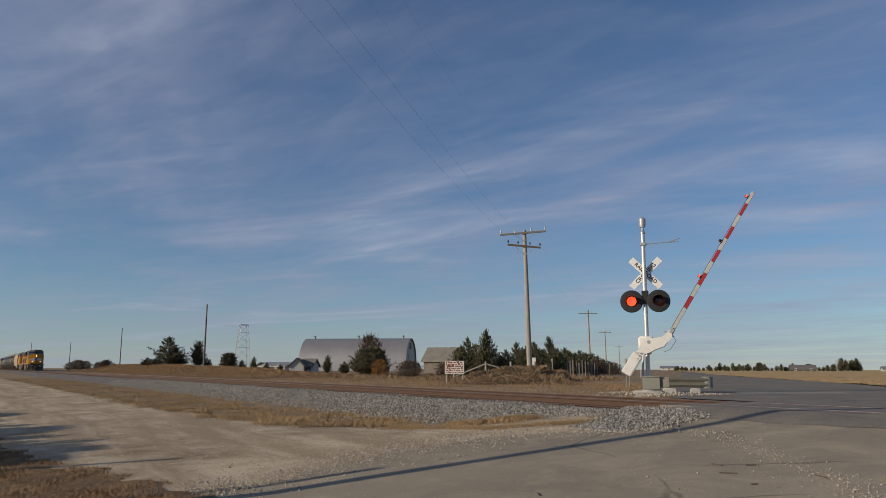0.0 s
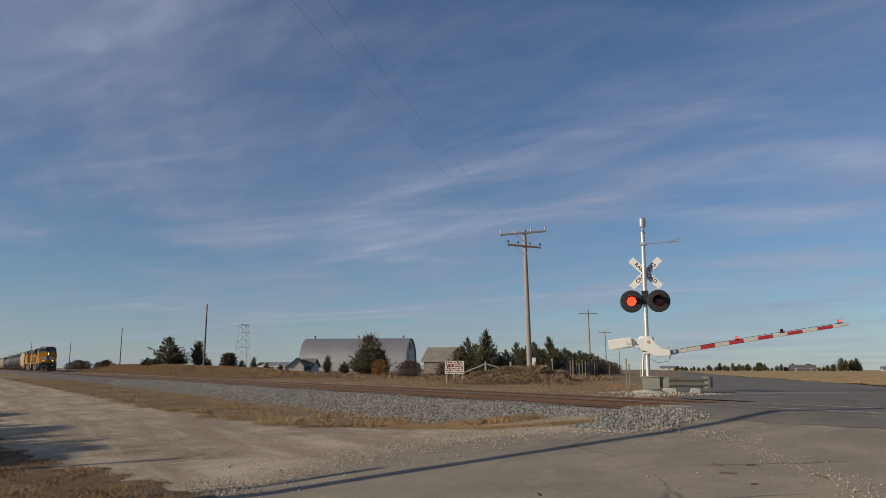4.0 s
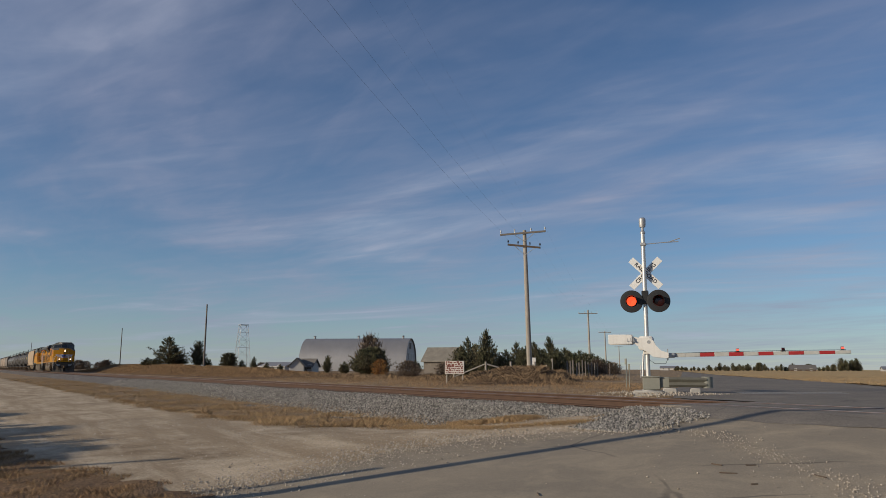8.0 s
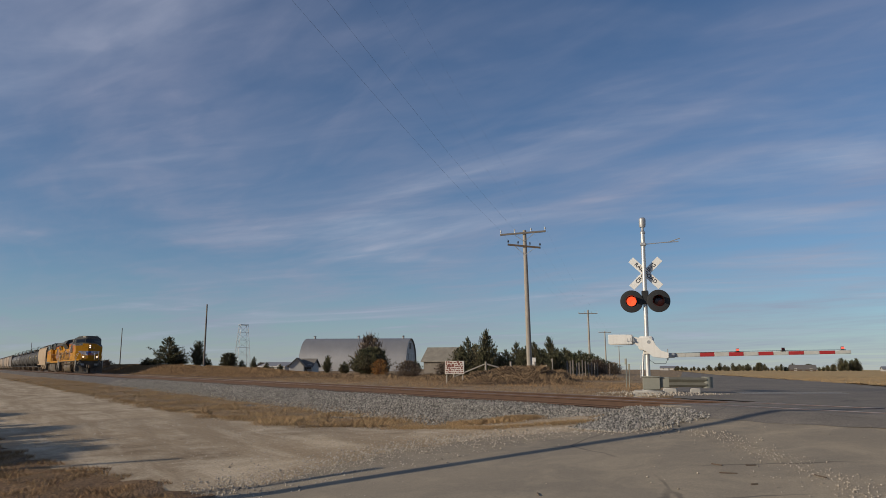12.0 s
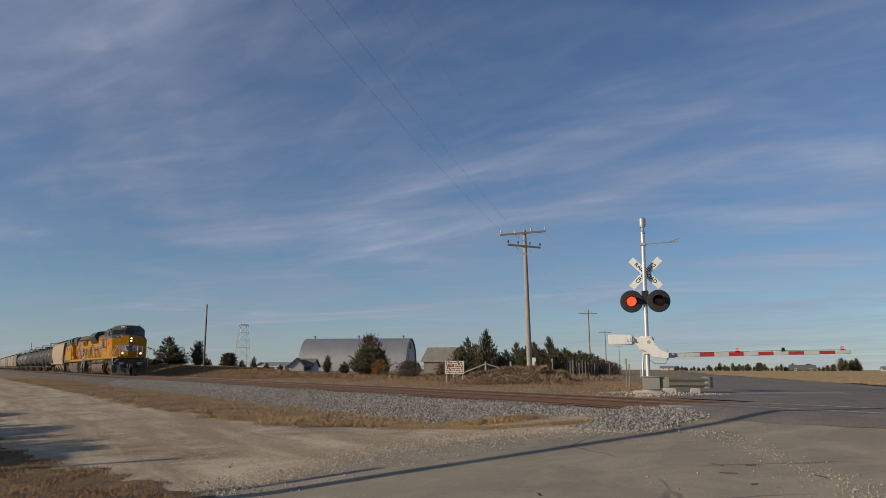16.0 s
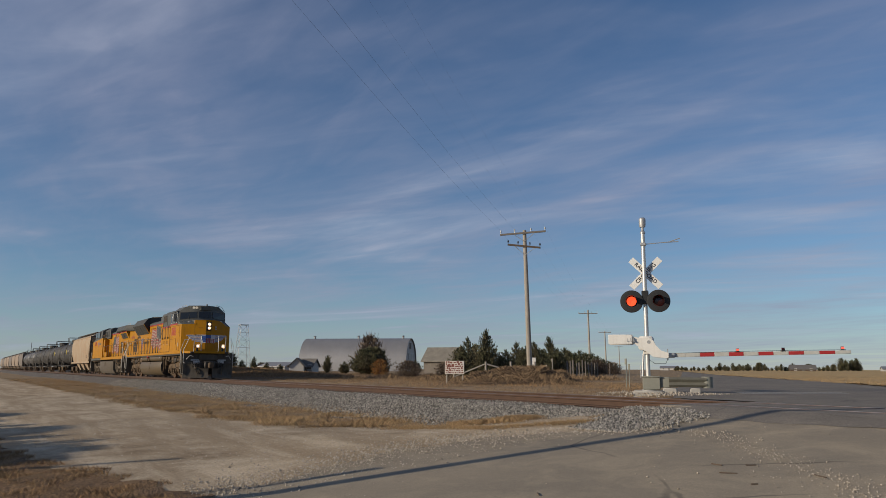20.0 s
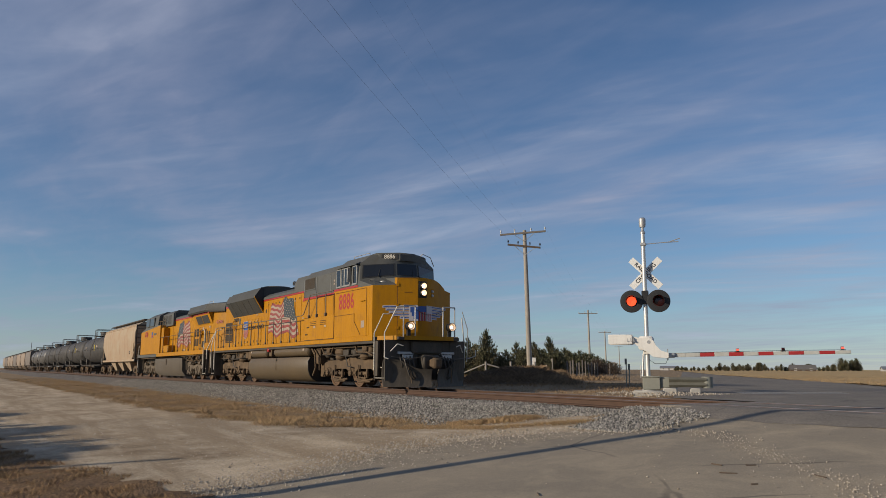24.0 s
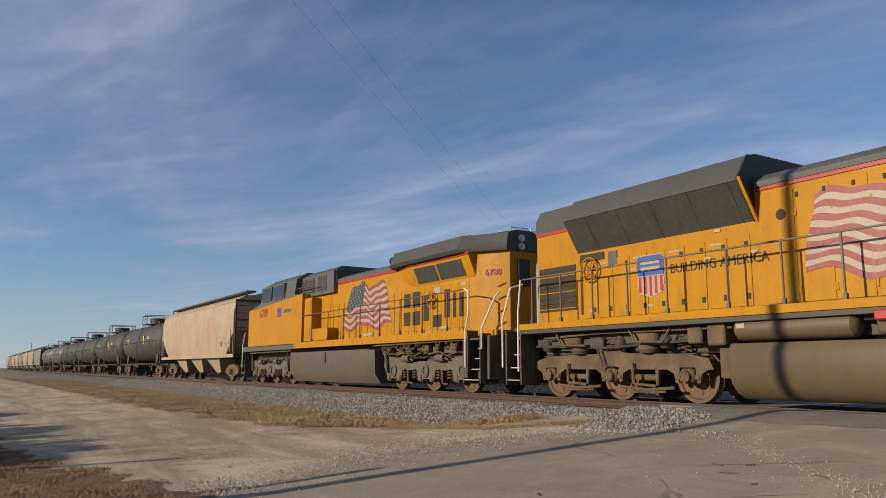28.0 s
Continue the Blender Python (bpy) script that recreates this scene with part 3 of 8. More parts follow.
def yard_chips(rng):
    x = -9.3 - 14 * rng.rand() ** 1.4
    y = lot_north(x) - 0.3 - (lot_north(x) - lot_south(x)) * 0.85 * rng.rand() ** 1.5 + 0.6 * rng.rand()
    return (x, y, ground_z(x, y) + 0.012)


def edge_chips(rng):
    y = -10.5 + 7 * rng.rand()
    x = road_edge(y) - 0.2 + rng.randn() * 0.45
    return (x, y, max(ground_z(x, y), lerp(y, RD_Y, RD_Z) if x > road_edge(y) else -9) + 0.012)


def road_chips(rng):
    """Loose grit drifted across the asphalt in a band, and a little all over it."""
    if rng.rand() < 0.8:
        q = rng.rand()
        x, y = -7.8 + 4.6 * q + 0.25 * rng.randn(), -3.5 - 2.9 * q + (0.1 + 0.35 * q) * rng.randn()
        if patchy(x, y, 1.6, 0.42, 3.0) < rng.rand():
            y = -3.5 - 2.9 * q
    else:
        y = -11 + 9 * rng.rand()
        x = road_edge(y) + 9 * rng.rand() ** 1.2
    return (x, y, lerp(y, RD_Y, RD_Z) + 0.014)


yard = bpy.data.objects["gravel_yard"]
scatter_stones("yard_chips", 9000, yard_chips, (0.003, 0.013), LIME, yard, 14)
scatter_stones("edge_chips", 5000, edge_chips, (0.005, 0.020), LIME, yard, 15)
scatter_stones("road_chips", 1500, road_chips, (0.003, 0.012), LIME, bpy.data.objects["road_near"], 16)


# ---- crossing signal ----
SIG = pose(-15.9, 4.0, 0.0, 0, 0, 41.0)      # local X points along the lowered gate arm, local -Y towards the near traffic


def crossing_signal():
    s = thing("crossing_signal", SIG, "aluminium railroad crossing signal mast with crossbuck and red flashers", "crossing signal")
    part("foundation", Geo().box(-0.42, 0.42, -0.42, 0.42, -0.3, 0.06, 0.03), CONCRETE, s, "weathered concrete foundation")
    g = Geo().lathe((0, 0, 0.05), (0, 0, 1), [(0, 0.2), (0.02, 0.2), (0.06, 0.13), (0.4, 0.085), (0.42, 0.07)], 16)
    part("mast_base", g, ALU, s, "cast aluminium base")
    part("mast", Geo().cyl((0, 0, 0.2), (0, 0, 4.72), 0.066, 0.06, 18), ALU, s)
    g = Geo().lathe((0, 0, 4.7), (0, 0, 1), [(0, 0.075), (0.06, 0.075), (0.1, 0.04), (0.2, 0.035), (0.21, 0.085), (0.3, 0.1), (0.46, 0.1), (0.5, 0.06), (0.51, 0.0)], 18)
    part("bell", g, GALV, s, "round grey warning bell")
    # thin forked bracket near the top
    g = Geo().tube([(0, -0.02, 4.38), (0.75, -0.02, 4.42), (1.06, -0.02, 4.52)], 0.013).tube([(0.55, -0.02, 4.41), (1.02, -0.02, 4.42)], 0.013)
    g.box(-0.08, 0.08, -0.08, 0.08, 4.34, 4.43, 0.01)
    part("bracket", g, GALV, s)
    # crossbuck behind the mast
    for k, (ang, word) in enumerate(((-42.0, "RAIL ROAD"), (42.0, "CROSSING"))):
        y = 0.10 + 0.025 * k
        b = part("crossbuck_board", Geo().box(-0.60, 0.60, -0.006, 0.006, -0.100, 0.100, 0.004), WHITE_REFL, s, "white reflective board with black lettering",
                 pose(0.04, y, 3.52, 0, -ang * 1.07, 0))
        part("lettering", letters(word, 0.165, INK, depth=0.002, bold=0.002), INK, b, m=pose(0, -0.0085, 0))
    # flashing lamps: each has a lens carrier that swings its lit face forward or back
    part("crossarm", Geo().cyl((-0.42, 0, 2.66), (0.42, 0, 2.66), 0.03, 0.03, 10).box(-0.1, 0.1, -0.09, 0.09, 2.58, 2.98, 0.02), BLACK, s)
    lamps = []
    for x in (-0.39, 0.385):
        h = part("flasher", Geo().lathe((x, -0.10, 2.66), (0, -1, 0), [(0, 0.335), (0.012, 0.335), (0.016, 0.31), (0.014, 0.16), (-0.10, 0.15), (-0.22, 0.09)], 32), BLACK, s, "black round backboard with hood")
        n, vs, fs = 18, [], []
        for i in range(n + 1):
            a = math.pi * (-0.12 + 1.24 * i / n)
            for d, r in ((-0.10, 0.168), (-0.36 + 0.10 * abs(i / n - 0.5) * 2, 0.172)):
                vs.append((x + r * math.cos(a), d, 2.66 + r * math.sin(a)))
        for i in range(n):
            fs.append((2 * i, 2 * i + 2, 2 * i + 3, 2 * i + 1))
        m = [(v[0] * 1.0, v[1], v[2]) for v in vs]
        inner = [(x + (v[0] - x) * 0.96, v[1], 2.66 + (v[2] - 2.66) * 0.96) for v in vs]
        k = len(vs)
        part("visor", Geo().add(m + inner, fs + [tuple(q + k for q in f[::-1]) for f in fs] + [(2 * i + 1, 2 * i + 3, k + 2 * i + 3, k + 2 * i + 1) for i in range(n)]), BLACK, h, "black sheet hood")
        carrier = part("lens", Geo().lathe((0, 0.0, 0), (0, 1, 0), [(0.0, 0.145), (0.012, 0.148), (0.03, 0.10), (0.036, 0.0)], 24), LENS_DARK, h, "red flashing lens", pose(x, -0.135, 2.66))
        lit = part("lit_face", Geo().lathe((0, -0.003, 0), (0, -1, 0), [(0, 0.142), (0.01, 0.14), (0.026, 0.09), (0.03, 0.0)], 24), LENS_LIT, carrier)
        # sub-parts may go one level deeper only: carrier and its lit face hang on the signal itself
        carrier.parent, lit.parent = s, carrier
        lamps.append(carrier)
    # gate mechanism case on the mast
    part("mechanism", Geo().box(-0.24, 0.2, -0.26, 0.16, 1.22, 1.62, 0.05).box(-0.12, 0.12, -0.1, 0.1, 1.10, 1.22, 0.02), WHITE, s, "white gate mechanism case")
    part("conduit", Geo().tube([(-0.16, -0.02, 0.45), (-0.11, -0.02, 1.12)], 0.03, 8), GALV, s)
    # junction box at the foot
    j = part("junction_box", Geo().box(-0.16, 0.34, -0.2, 0.16, 0.08, 0.44, 0.02), EQUIP, s, "pale grey junction box")
    part("box_lid", Geo().box(-0.18, 0.36, -0.22, 0.18, 0.43, 0.47, 0.01), EQUIP, j)
    return s, lamps


signal, flashers = crossing_signal()


def crossing_gate():
    """Arm, its side frames and counterweight, turning about the mechanism's shaft; local origin at the shaft."""
    g = part("crossing_gate", Geo().cyl((0, -0.36, 0), (0, 0.26, 0), 0.05, 0.05, 14), GALV)
    tagged(g, "red and white striped crossing gate arm with counterweight", "crossing gate")
    for y in (-0.33, 0.21):
        w = 0.022
        prof = [(-0.14, 0.13), (-0.30, 0.13), (-0.46, 0.17), (-0.62, 0.17), (-0.62, -0.02), (-0.40, -0.04), (-0.22, -0.20), (-0.1, -0.26), (0.12, -0.43), (0.50, -0.47), (0.54, -0.44), (0.54, -0.31), (0.34, -0.25), (0.2, -0.10), (0.12, 0.06), (0.0, 0.13)]
        part("side_frame", Geo().prism(prof, "y", y - w, y + w), WHITE, g, "white steel side frame")
    for y in (-0.36, 0.20):
        w = part("counterweight", Geo().box(-1.14, -0.46, y - 0.05, y + 0.05, -0.06, 0.22, 0.012), WHITE, g, "white steel counterweight plate")
        for k in range(3):
            part("bolt", Geo().cyl((-0.58 + 0.09 * k, y - 0.07, 0.02), (-0.58 + 0.09 * k, y + 0.07, 0.02), 0.022, 0.022, 8).box(-0.60 + 0.09 * k, -0.59 + 0.09 * k, y - 0.055, y + 0.055, 0.02, 0.12), GALV, w)
    part("arm_clamp", Geo().box(0.44, 0.72, -0.12, 0.06, -0.45, -0.31, 0.02).box(0.5, 0.53, -0.2, 0.12, -0.52, -0.2, 0.005), GALV, g)
    # arm: striped sections
    x, k, end = 0.62, 0, 5.32
    n = 12
    L = (end - x) / n
    tilt = pose(0, 0, 0, 0, -0.9, 0)
    while k < n:
        a, b = x + k * L, x + (k + 1) * L
        h = 0.062 - 0.018 * k / n
        red = k >= 1 and k % 2 == 0 and k < 12
        q = part("arm_section", Geo().box(a, b, -0.03 - 0.02, 0.03 - 0.02, -0.385 - h, -0.385 + h, 0.008), RED_REFL if red else ARM_WHITE, g,
                 "red reflective stripe" if red else "white reflective stripe", tilt)
        k += 1
    lights = []
    part("light_cable", Geo().tube([(0.7, -0.05, -0.33), (3.0, -0.05, -0.31), (5.2, -0.05, -0.32)], 0.006, 5), BLACK, g, m=tilt)
    part("slack_cable", Geo().tube([(0.58, -0.05, -0.34), (0.45, -0.05, -0.62), (0.15, -0.05, -0.62), (-0.02, -0.05, -0.5)], 0.006, 5), BLACK, g)
    for i, xx in enumerate((2.42, 3.62, 5.12)):
        base = part("marker_light", Geo().box(xx - 0.07, xx + 0.07, -0.06, 0.02, -0.335, -0.315, 0.004), BLACK, g, m=tilt)
        carrier = part("marker_lens", Geo().cyl((-0.04, -0.001, 0), (0.04, -0.001, 0), 0.04, 0.04, 14), LENS_DARK, g, "small red marker lens",
                       tilt @ pose(xx, -0.02, -0.27))
        part("lit_face", Geo().box(-0.04, 0.04, -0.052, -0.046, -0.028, 0.028, 0.002), RED_GLOW, carrier)
        lights.append(carrier)
    return g, lights


gate, markers = crossing_gate()
GATE_PIVOT = SIG @ pose(0.06, 0, 1.45)


def guard_and_blocks():
    g = thing("guard_rail", SIG @ pose(1.0, -0.15, 0), "short grey steel guard rail on concrete blocks", "guard rail")
    prof = [(-0.03, 0.16), (-0.09, 0.22), (-0.03, 0.30), (-0.09, 0.38), (-0.03, 0.44), (-0.015, 0.44), (-0.07, 0.38), (-0.012, 0.30), (-0.07, 0.22), (-0.015, 0.16)]
    part("beam", Geo().prism(prof, "x", -0.42, 0.62), OLD_BEAM, g, "dented corrugated steel beam")
    part("end_cap", Geo().cyl((0.62, 0.1, 0.14), (0.62, 0.1, 0.46), 0.16, 0.16, 12), EQUIP, g)
    part("box", Geo().box(-0.66, -0.36, 0.02, 0.4, 0.14, 0.44, 0.02), EQUIP, g, "pale steel equipment box")
    part("block", Geo().box(-0.6, -0.2, -0.1, 0.5, -0.1, 0.14, 0.03), CONCRETE, g)
    part("block", Geo().box(0.15, 0.45, -0.1, 0.5, -0.1, 0.14, 0.03), CONCRETE, g)
    part("bank", Geo().box(-0.3, 0.66, 0.3, 0.55, 0.16, 0.40, 0.05), EQUIP, g)


guard_and_blocks()


def base_stones(rng):
    x = -15.9 + 4.2 * rng.rand() ** 1.3 - 1.5
    y = 2.3 + 2.2 * rng.rand()
    return (x, y, ground_z(x, y) + 0.02)


scatter_stones("white_rock", 650, base_stones, (0.012, 0.035), LIME, ballast, 21)


# ---- poles, wires, trees, buildings beyond the track ----
LINE_DIR = Vector((-0.70, 0.714, 0)).normalized()


def insulator(g, p):
    g.lathe(p, (0, 0, 1), [(0, 0.02), (0.10, 0.02), (0.10, 0.05), (0.16, 0.06), (0.17, 0.035), (0.24, 0.045), (0.26, 0.0)], 8)


def utility_pole(x, y, h, z0, arms, lean, label, braces=True, r=0.19):
    """A wooden pole with crossarms (height, half length, material), braces and insulators."""
    P = thing("utility_pole", pose(x, y, z0), label, "utility pole", "wooden poles along the road")
    top = Vector((lean[0], lean[1], h))
    part("shaft", Geo().cyl((0, 0, -0.4), tuple(top), r, r * 0.63, 12), POLE_WOOD, P, "grey weathered pole")
    a = Vector((0.714, 0.70, 0))
    ends = []
    for z, half, mt, off, tilt in arms:
        c = top * (z / h) + LINE_DIR * -0.16
        a = Vector((0.714, 0.70, tilt))
        p0, p1 = c - a * (half + off), c + a * (half - off)
        g = Geo()
        n = LINE_DIR * 0.05
        up = Vector((0, 0, 0.06))
        g.loft([[p + n + up, p + n - up, p - n - up, p - n + up] for p in (p0, p1)])
        arm = part("crossarm", g, ARM_WOOD if mt is POLE_WOOD else mt, P, "weathered timber crossarm")
        if braces:
            for s in (-1, 1):
                part("brace", Geo().tube([c + a * s * 0.75 - LINE_DIR * 0.03, c - Vector((0, 0, 0.6)) + LINE_DIR * 0.03], 0.018, 5), GALV, arm)
        for u in (-0.97, -0.36, 0.36, 0.97):
            q = c + a * (u * half - off) + up
            ig = Geo()
            insulator(ig, tuple(q))
            part("insulator", ig, GALV if mt is POLE_WOOD else INK, arm)
            if mt is POLE_WOOD:
                ends.append(Vector((x, y, z0)) + q + Vector((0, 0, 0.22)))
    return P, ends


_, ins1 = utility_pole(-40.0, 18.7, 10.05, 0.0, [(9.85, 1.56, POLE_WOOD, 0.1, 0.045), (8.93, 1.12, BARK, 0.05, -0.13)], (-0.33, -0.05), "weathered wooden utility pole with two crossarms")
_, ins2 = utility_pole(-91.6, 71.8, 10.1, 0.1, [(9.5, 1.5, POLE_WOOD, 0, 0)], (-0.2, 0), "wooden utility pole with one crossarm beside the road", False)
_, ins3 = utility_pole(-138.5, 120.5, 10.0, 0.1, [(9.6, 1.5, POLE_WOOD, 0, 0)], (-0.2, 0), "wooden utility pole with one crossarm beside the road", False)
_, ins4 = utility_pole(-198.7, 185.0, 9.0, 0.1, [(8.6, 1.5, POLE_WOOD, 0, 0)], (-0.1, 0), "wooden utility pole with one crossarm beside the road", False)
_, ins0 = utility_pole(-9.95, -13.5, 12.0, -0.95, [(11.7, 1.5, POLE_WOOD, -0.3, 0)], (0.0, 0.0), "weathered wooden utility pole with one crossarm", True, 0.135)


def wire(a, b, sag, r):
    n = 24
    pts = [a.lerp(b, k / n) - Vector((0, 0, sag * 4 * (k / n) * (1 - k / n))) for k in range(n + 1)]
    w = part("overhead_wire", Geo().tube([tuple(p) for p in pts], r, 5), WIRE)
    tagged(w, "thin dark overhead wire strung between the poles", "wire", "overhead wires along the road")


for k in range(4):
    wire(ins0[k], ins1[k], 0.35, 0.0030 if k < 2 else 0.0012)
    wire(ins1[k], ins2[k], 0.9, 0.0018)
    wire(ins2[k], ins3[k], 0.9, 0.0022)


def bare_pole(x, y, h):
    z0 = ground_z(x, y)
    p = part("line_pole", Geo().cyl((0, 0, -0.3), (0.12, 0, h), 0.13, 0.08, 10), ARM_WOOD, m=pose(x, y, z0))
    tagged(p, "old bare telegraph pole beside the track", "pole", "bare poles along the track")


for x, y, h in ((-95.0, 11.6, 8.5), (-183.8, 16.0, 9.6), (-252, 12.7, 8.4), (-321, 6.6, 10.0)):
    bare_pole(x, y, h)


def lattice_tower(x, y, h, w0, w1, label):
    T = thing("lattice_tower", pose(x, y, 0.3), label, "tower")
    cs = [(-1, -1), (1, -1), (1, 1), (-1, 1)]
    for a, b in cs:
        part("leg", Geo().cyl((a * w0, b * w0, -0.5), (a * w1, b * w1, h), 0.06, 0.05, 6), GALV, T)
    n = 6
    for k in range(n):
        g = Geo()
        t0, t1 = k / n, (k + 1) / n
        for (a, b), (c, d) in zip(cs, cs[1:] + cs[:1]):
            r0, r1 = w0 + (w1 - w0) * t0, w0 + (w1 - w0) * t1
            g.tube([(a * r0, b * r0, t0 * h), (c * r1, d * r1, t1 * h)], 0.03, 4).tube([(a * r1, b * r1, t1 * h), (c * r1, d * r1, t1 * h)], 0.03, 4)
        part("bracing", g, GALV, T)
    part("cap", Geo().box(-w1 * 1.15, w1 * 1.15, -w1 * 1.15, w1 * 1.15, h, h + 0.12), GALV, T)


lattice_tower(-179.2, 42.3, 10.6, 1.7, 0.85, "old steel lattice tower beyond the trees")
part_t = part("radio_mast", Geo().cyl((0, 0, 0), (1.5, 0, 32), 0.35, 0.22, 6), GALV, m=pose(-255, 560, 0))
tagged(part_t, "thin distant radio mast on the horizon", "mast")


# ---- foliage ----
def crown_mesh(name, material, seed, count, profile, leaf, lift=0.3, tri=3, squash=1.0):
    """A crown of small sprays round an uneven outline; unit height and unit half width."""
    rng = np.random.RandomState(seed)
    spires = [(0.0, 0.0, 1.0, 1.0)]
    cum = np.cumsum([s[3] ** 1.6 * s[2] for s in spires])
    cum = cum / cum[-1]
    lobes = [(rng.rand() * 6.28, 0.72 + 0.5 * rng.rand(), rng.rand()) for _ in range(9)]
    vs, fs = [], []
    for _ in range(count):
        t = rng.rand() ** 1.25
        a = rng.rand() * 6.28
        k = 1.0
        for la, lk, lt in lobes:
            d = math.cos(a - la)
            if d > 0.6 and abs(t - lt) < 0.22:
                k *= 0.75 + 0.45 * lk * (d - 0.6)
        jag = 0.82 + 0.36 * math.sin(t * 34 + 2.3 * math.sin(a * 2 + seed))
        r = profile(t) * k * jag * (0.35 + 0.65 * rng.rand() ** 0.45)
        sx, sy, sh, sw = spires[min(len(spires) - 1, int(np.searchsorted(cum, rng.rand())))]
        c = np.array([sx + sw * r * math.cos(a), sy + sw * r * math.sin(a) * squash, (0.03 + 0.97 * t) * sh])
        out = np.array([math.cos(a), math.sin(a), lift + 0.7 * rng.rand()])
        for _ in range(tri):
            d = out + 0.9 * (rng.rand(3) - 0.5)
            d /= np.linalg.norm(d)
            s = np.cross(d, rng.rand(3) - 0.5)
            s /= np.linalg.norm(s) + 1e-6
            L = leaf * (0.5 + rng.rand() + 1.1 * (rng.rand() < 0.12))
            w = leaf * 0.115
            i = len(vs)
            vs += [tuple(c - s * w), tuple(c + s * w), tuple(c + d * L + s * w * 0.3), tuple(c + d * L * 0.6 - s * w)]
            fs += [(i, i + 1, i + 2), (i, i + 2, i + 3)]
    me = bpy.data.meshes.new(name)
    me.from_pydata(vs, [], fs)
    me.materials.append(material)
    return me


def cedar_mesh(name, material, seed, branches=95, sprays=26, leaf=0.075, tops=3):
    """A ragged cedar crown of upswept boughs with short sprays, with some side leaders; unit height and unit half width."""
    rng = np.random.RandomState(seed)
    vs, fs = [], []
    stems = [(0.0, 0.0, 1.0, 1.0)]
    for _ in range(tops):
        q, e = 0.15 + 0.4 * rng.rand(), rng.rand() * 6.28
        stems.append((q * math.cos(e), q * math.sin(e), 0.55 + 0.36 * rng.rand(), 0.45 + 0.25 * rng.rand()))
    for sx, sy, sh, sw in stems:
        n = int(branches * (0.4 + 0.6 * sw * sh))
        for k in range(n):
            t = (k + rng.rand()) / n
            a = k * 2.4 + 0.8 * rng.rand()
            reach = sw * cone(t) * (0.55 + 0.65 * rng.rand() ** 1.4) * (1.25 if rng.rand() < 0.1 else 1.0)
            rise = (0.10 + 0.22 * rng.rand()) * (0.35 + reach)
            root = np.array([sx * t ** 0.3, sy * t ** 0.3, sh * (0.02 + 0.92 * t)])
            tip = root + np.array([math.cos(a) * reach, math.sin(a) * reach, rise])
            way = tip - root
            m = max(5, int(sprays * (0.35 + reach)))
            for i in range(m):
                u = 0.22 + 0.78 * (i + rng.rand()) / m
                c = root + way * u + np.array([0, 0, -0.05 * reach * u * (1 - u)]) + (rng.rand(3) - 0.5) * 0.07 * (0.5 + reach)
                for _ in range(3):
                    d = way / (np.linalg.norm(way) + 1e-6) * 0.7 + np.array([0, 0, 0.35]) + 1.15 * (rng.rand(3) - 0.5)
                    d /= np.linalg.norm(d)
                    s = np.cross(d, rng.rand(3) - 0.5)
                    s /= np.linalg.norm(s) + 1e-6
                    g = leaf * (0.5 + 0.9 * rng.rand()) * (1.0 - 0.35 * t)
                    w = leaf * 0.13
                    j = len(vs)
                    vs += [tuple(c - s * w), tuple(c + s * w), tuple(c + d * g + s * w * 0.25), tuple(c + d * g * 0.55 - s * w)]
                    fs += [(j, j + 1, j + 2), (j, j + 2, j + 3)]
    # the leader
    for k in range(26):
        c = np.array([0.012 * rng.randn(), 0.012 * rng.randn(), 0.90 + 0.12 * rng.rand()])
        d = np.array([0.5 * rng.randn(), 0.5 * rng.randn(), 1.2])
        d /= np.linalg.norm(d)
        s = np.cross(d, rng.rand(3) - 0.5)
        s /= np.linalg.norm(s) + 1e-6
        j = len(vs)
        vs += [tuple(c - s * 0.008), tuple(c + s * 0.008), tuple(c + d * 0.05)]
        fs += [(j, j + 1, j + 2)]
    me = bpy.data.meshes.new(name)
    me.from_pydata(vs, [], fs)
    me.materials.append(material)
    return me


def cone(t):
    return (1 - t) ** 0.75 * (0.55 + 0.45 * min(1, t * 6)) + 0.02


def dome(t):
    return math.sqrt(max(0, 1 - (2 * t - 0.85) ** 2 / 1.35)) * 0.98


CEDARS = [cedar_mesh("crown", CEDAR, 31 + k, (100, 85, 110, 90, 100, 80)[k], 30, 0.075, (2, 4, 3, 5, 1, 4)[k]) for k in range(6)]
BUSHES = [cedar_mesh("crown", CEDAR, 141, 70, 30, 0.09, 7), crown_mesh("crown", CEDAR, 41, 4200, dome, 0.11)]
TWIGS = [crown_mesh("crown", BARE, 51 + k, 1500, dome, 0.12, lift=0.6) for k in range(2)]
RUSTY = crown_mesh("crown", ORANGE_LEAF, 61, 1000, dome, 0.10)


def trunk_geo(h, w, seed, limbs=9):
    g = Geo()
    rng = random.Random(seed)
    g.cyl((0, 0, -0.15), (0.03 * h, 0, h * 0.45), 0.035 * h * 0.8, 0.02 * h, 8).cyl((0.03 * h, 0, h * 0.45), (0, 0.02 * h, h * 0.9), 0.02 * h, 0.004 * h, 7)
    for k in range(limbs):
        z = h * (0.12 + 0.7 * k / limbs)
        a = rng.random() * 6.28
        r = w * 0.75 * (1 - z / h) + 0.1
        g.cyl((0.02 * h, 0, z), (r * math.cos(a), r * math.sin(a), z + 0.25 * r), 0.009 * h, 0.003 * h, 5)
    return g


TREE_N = [0]


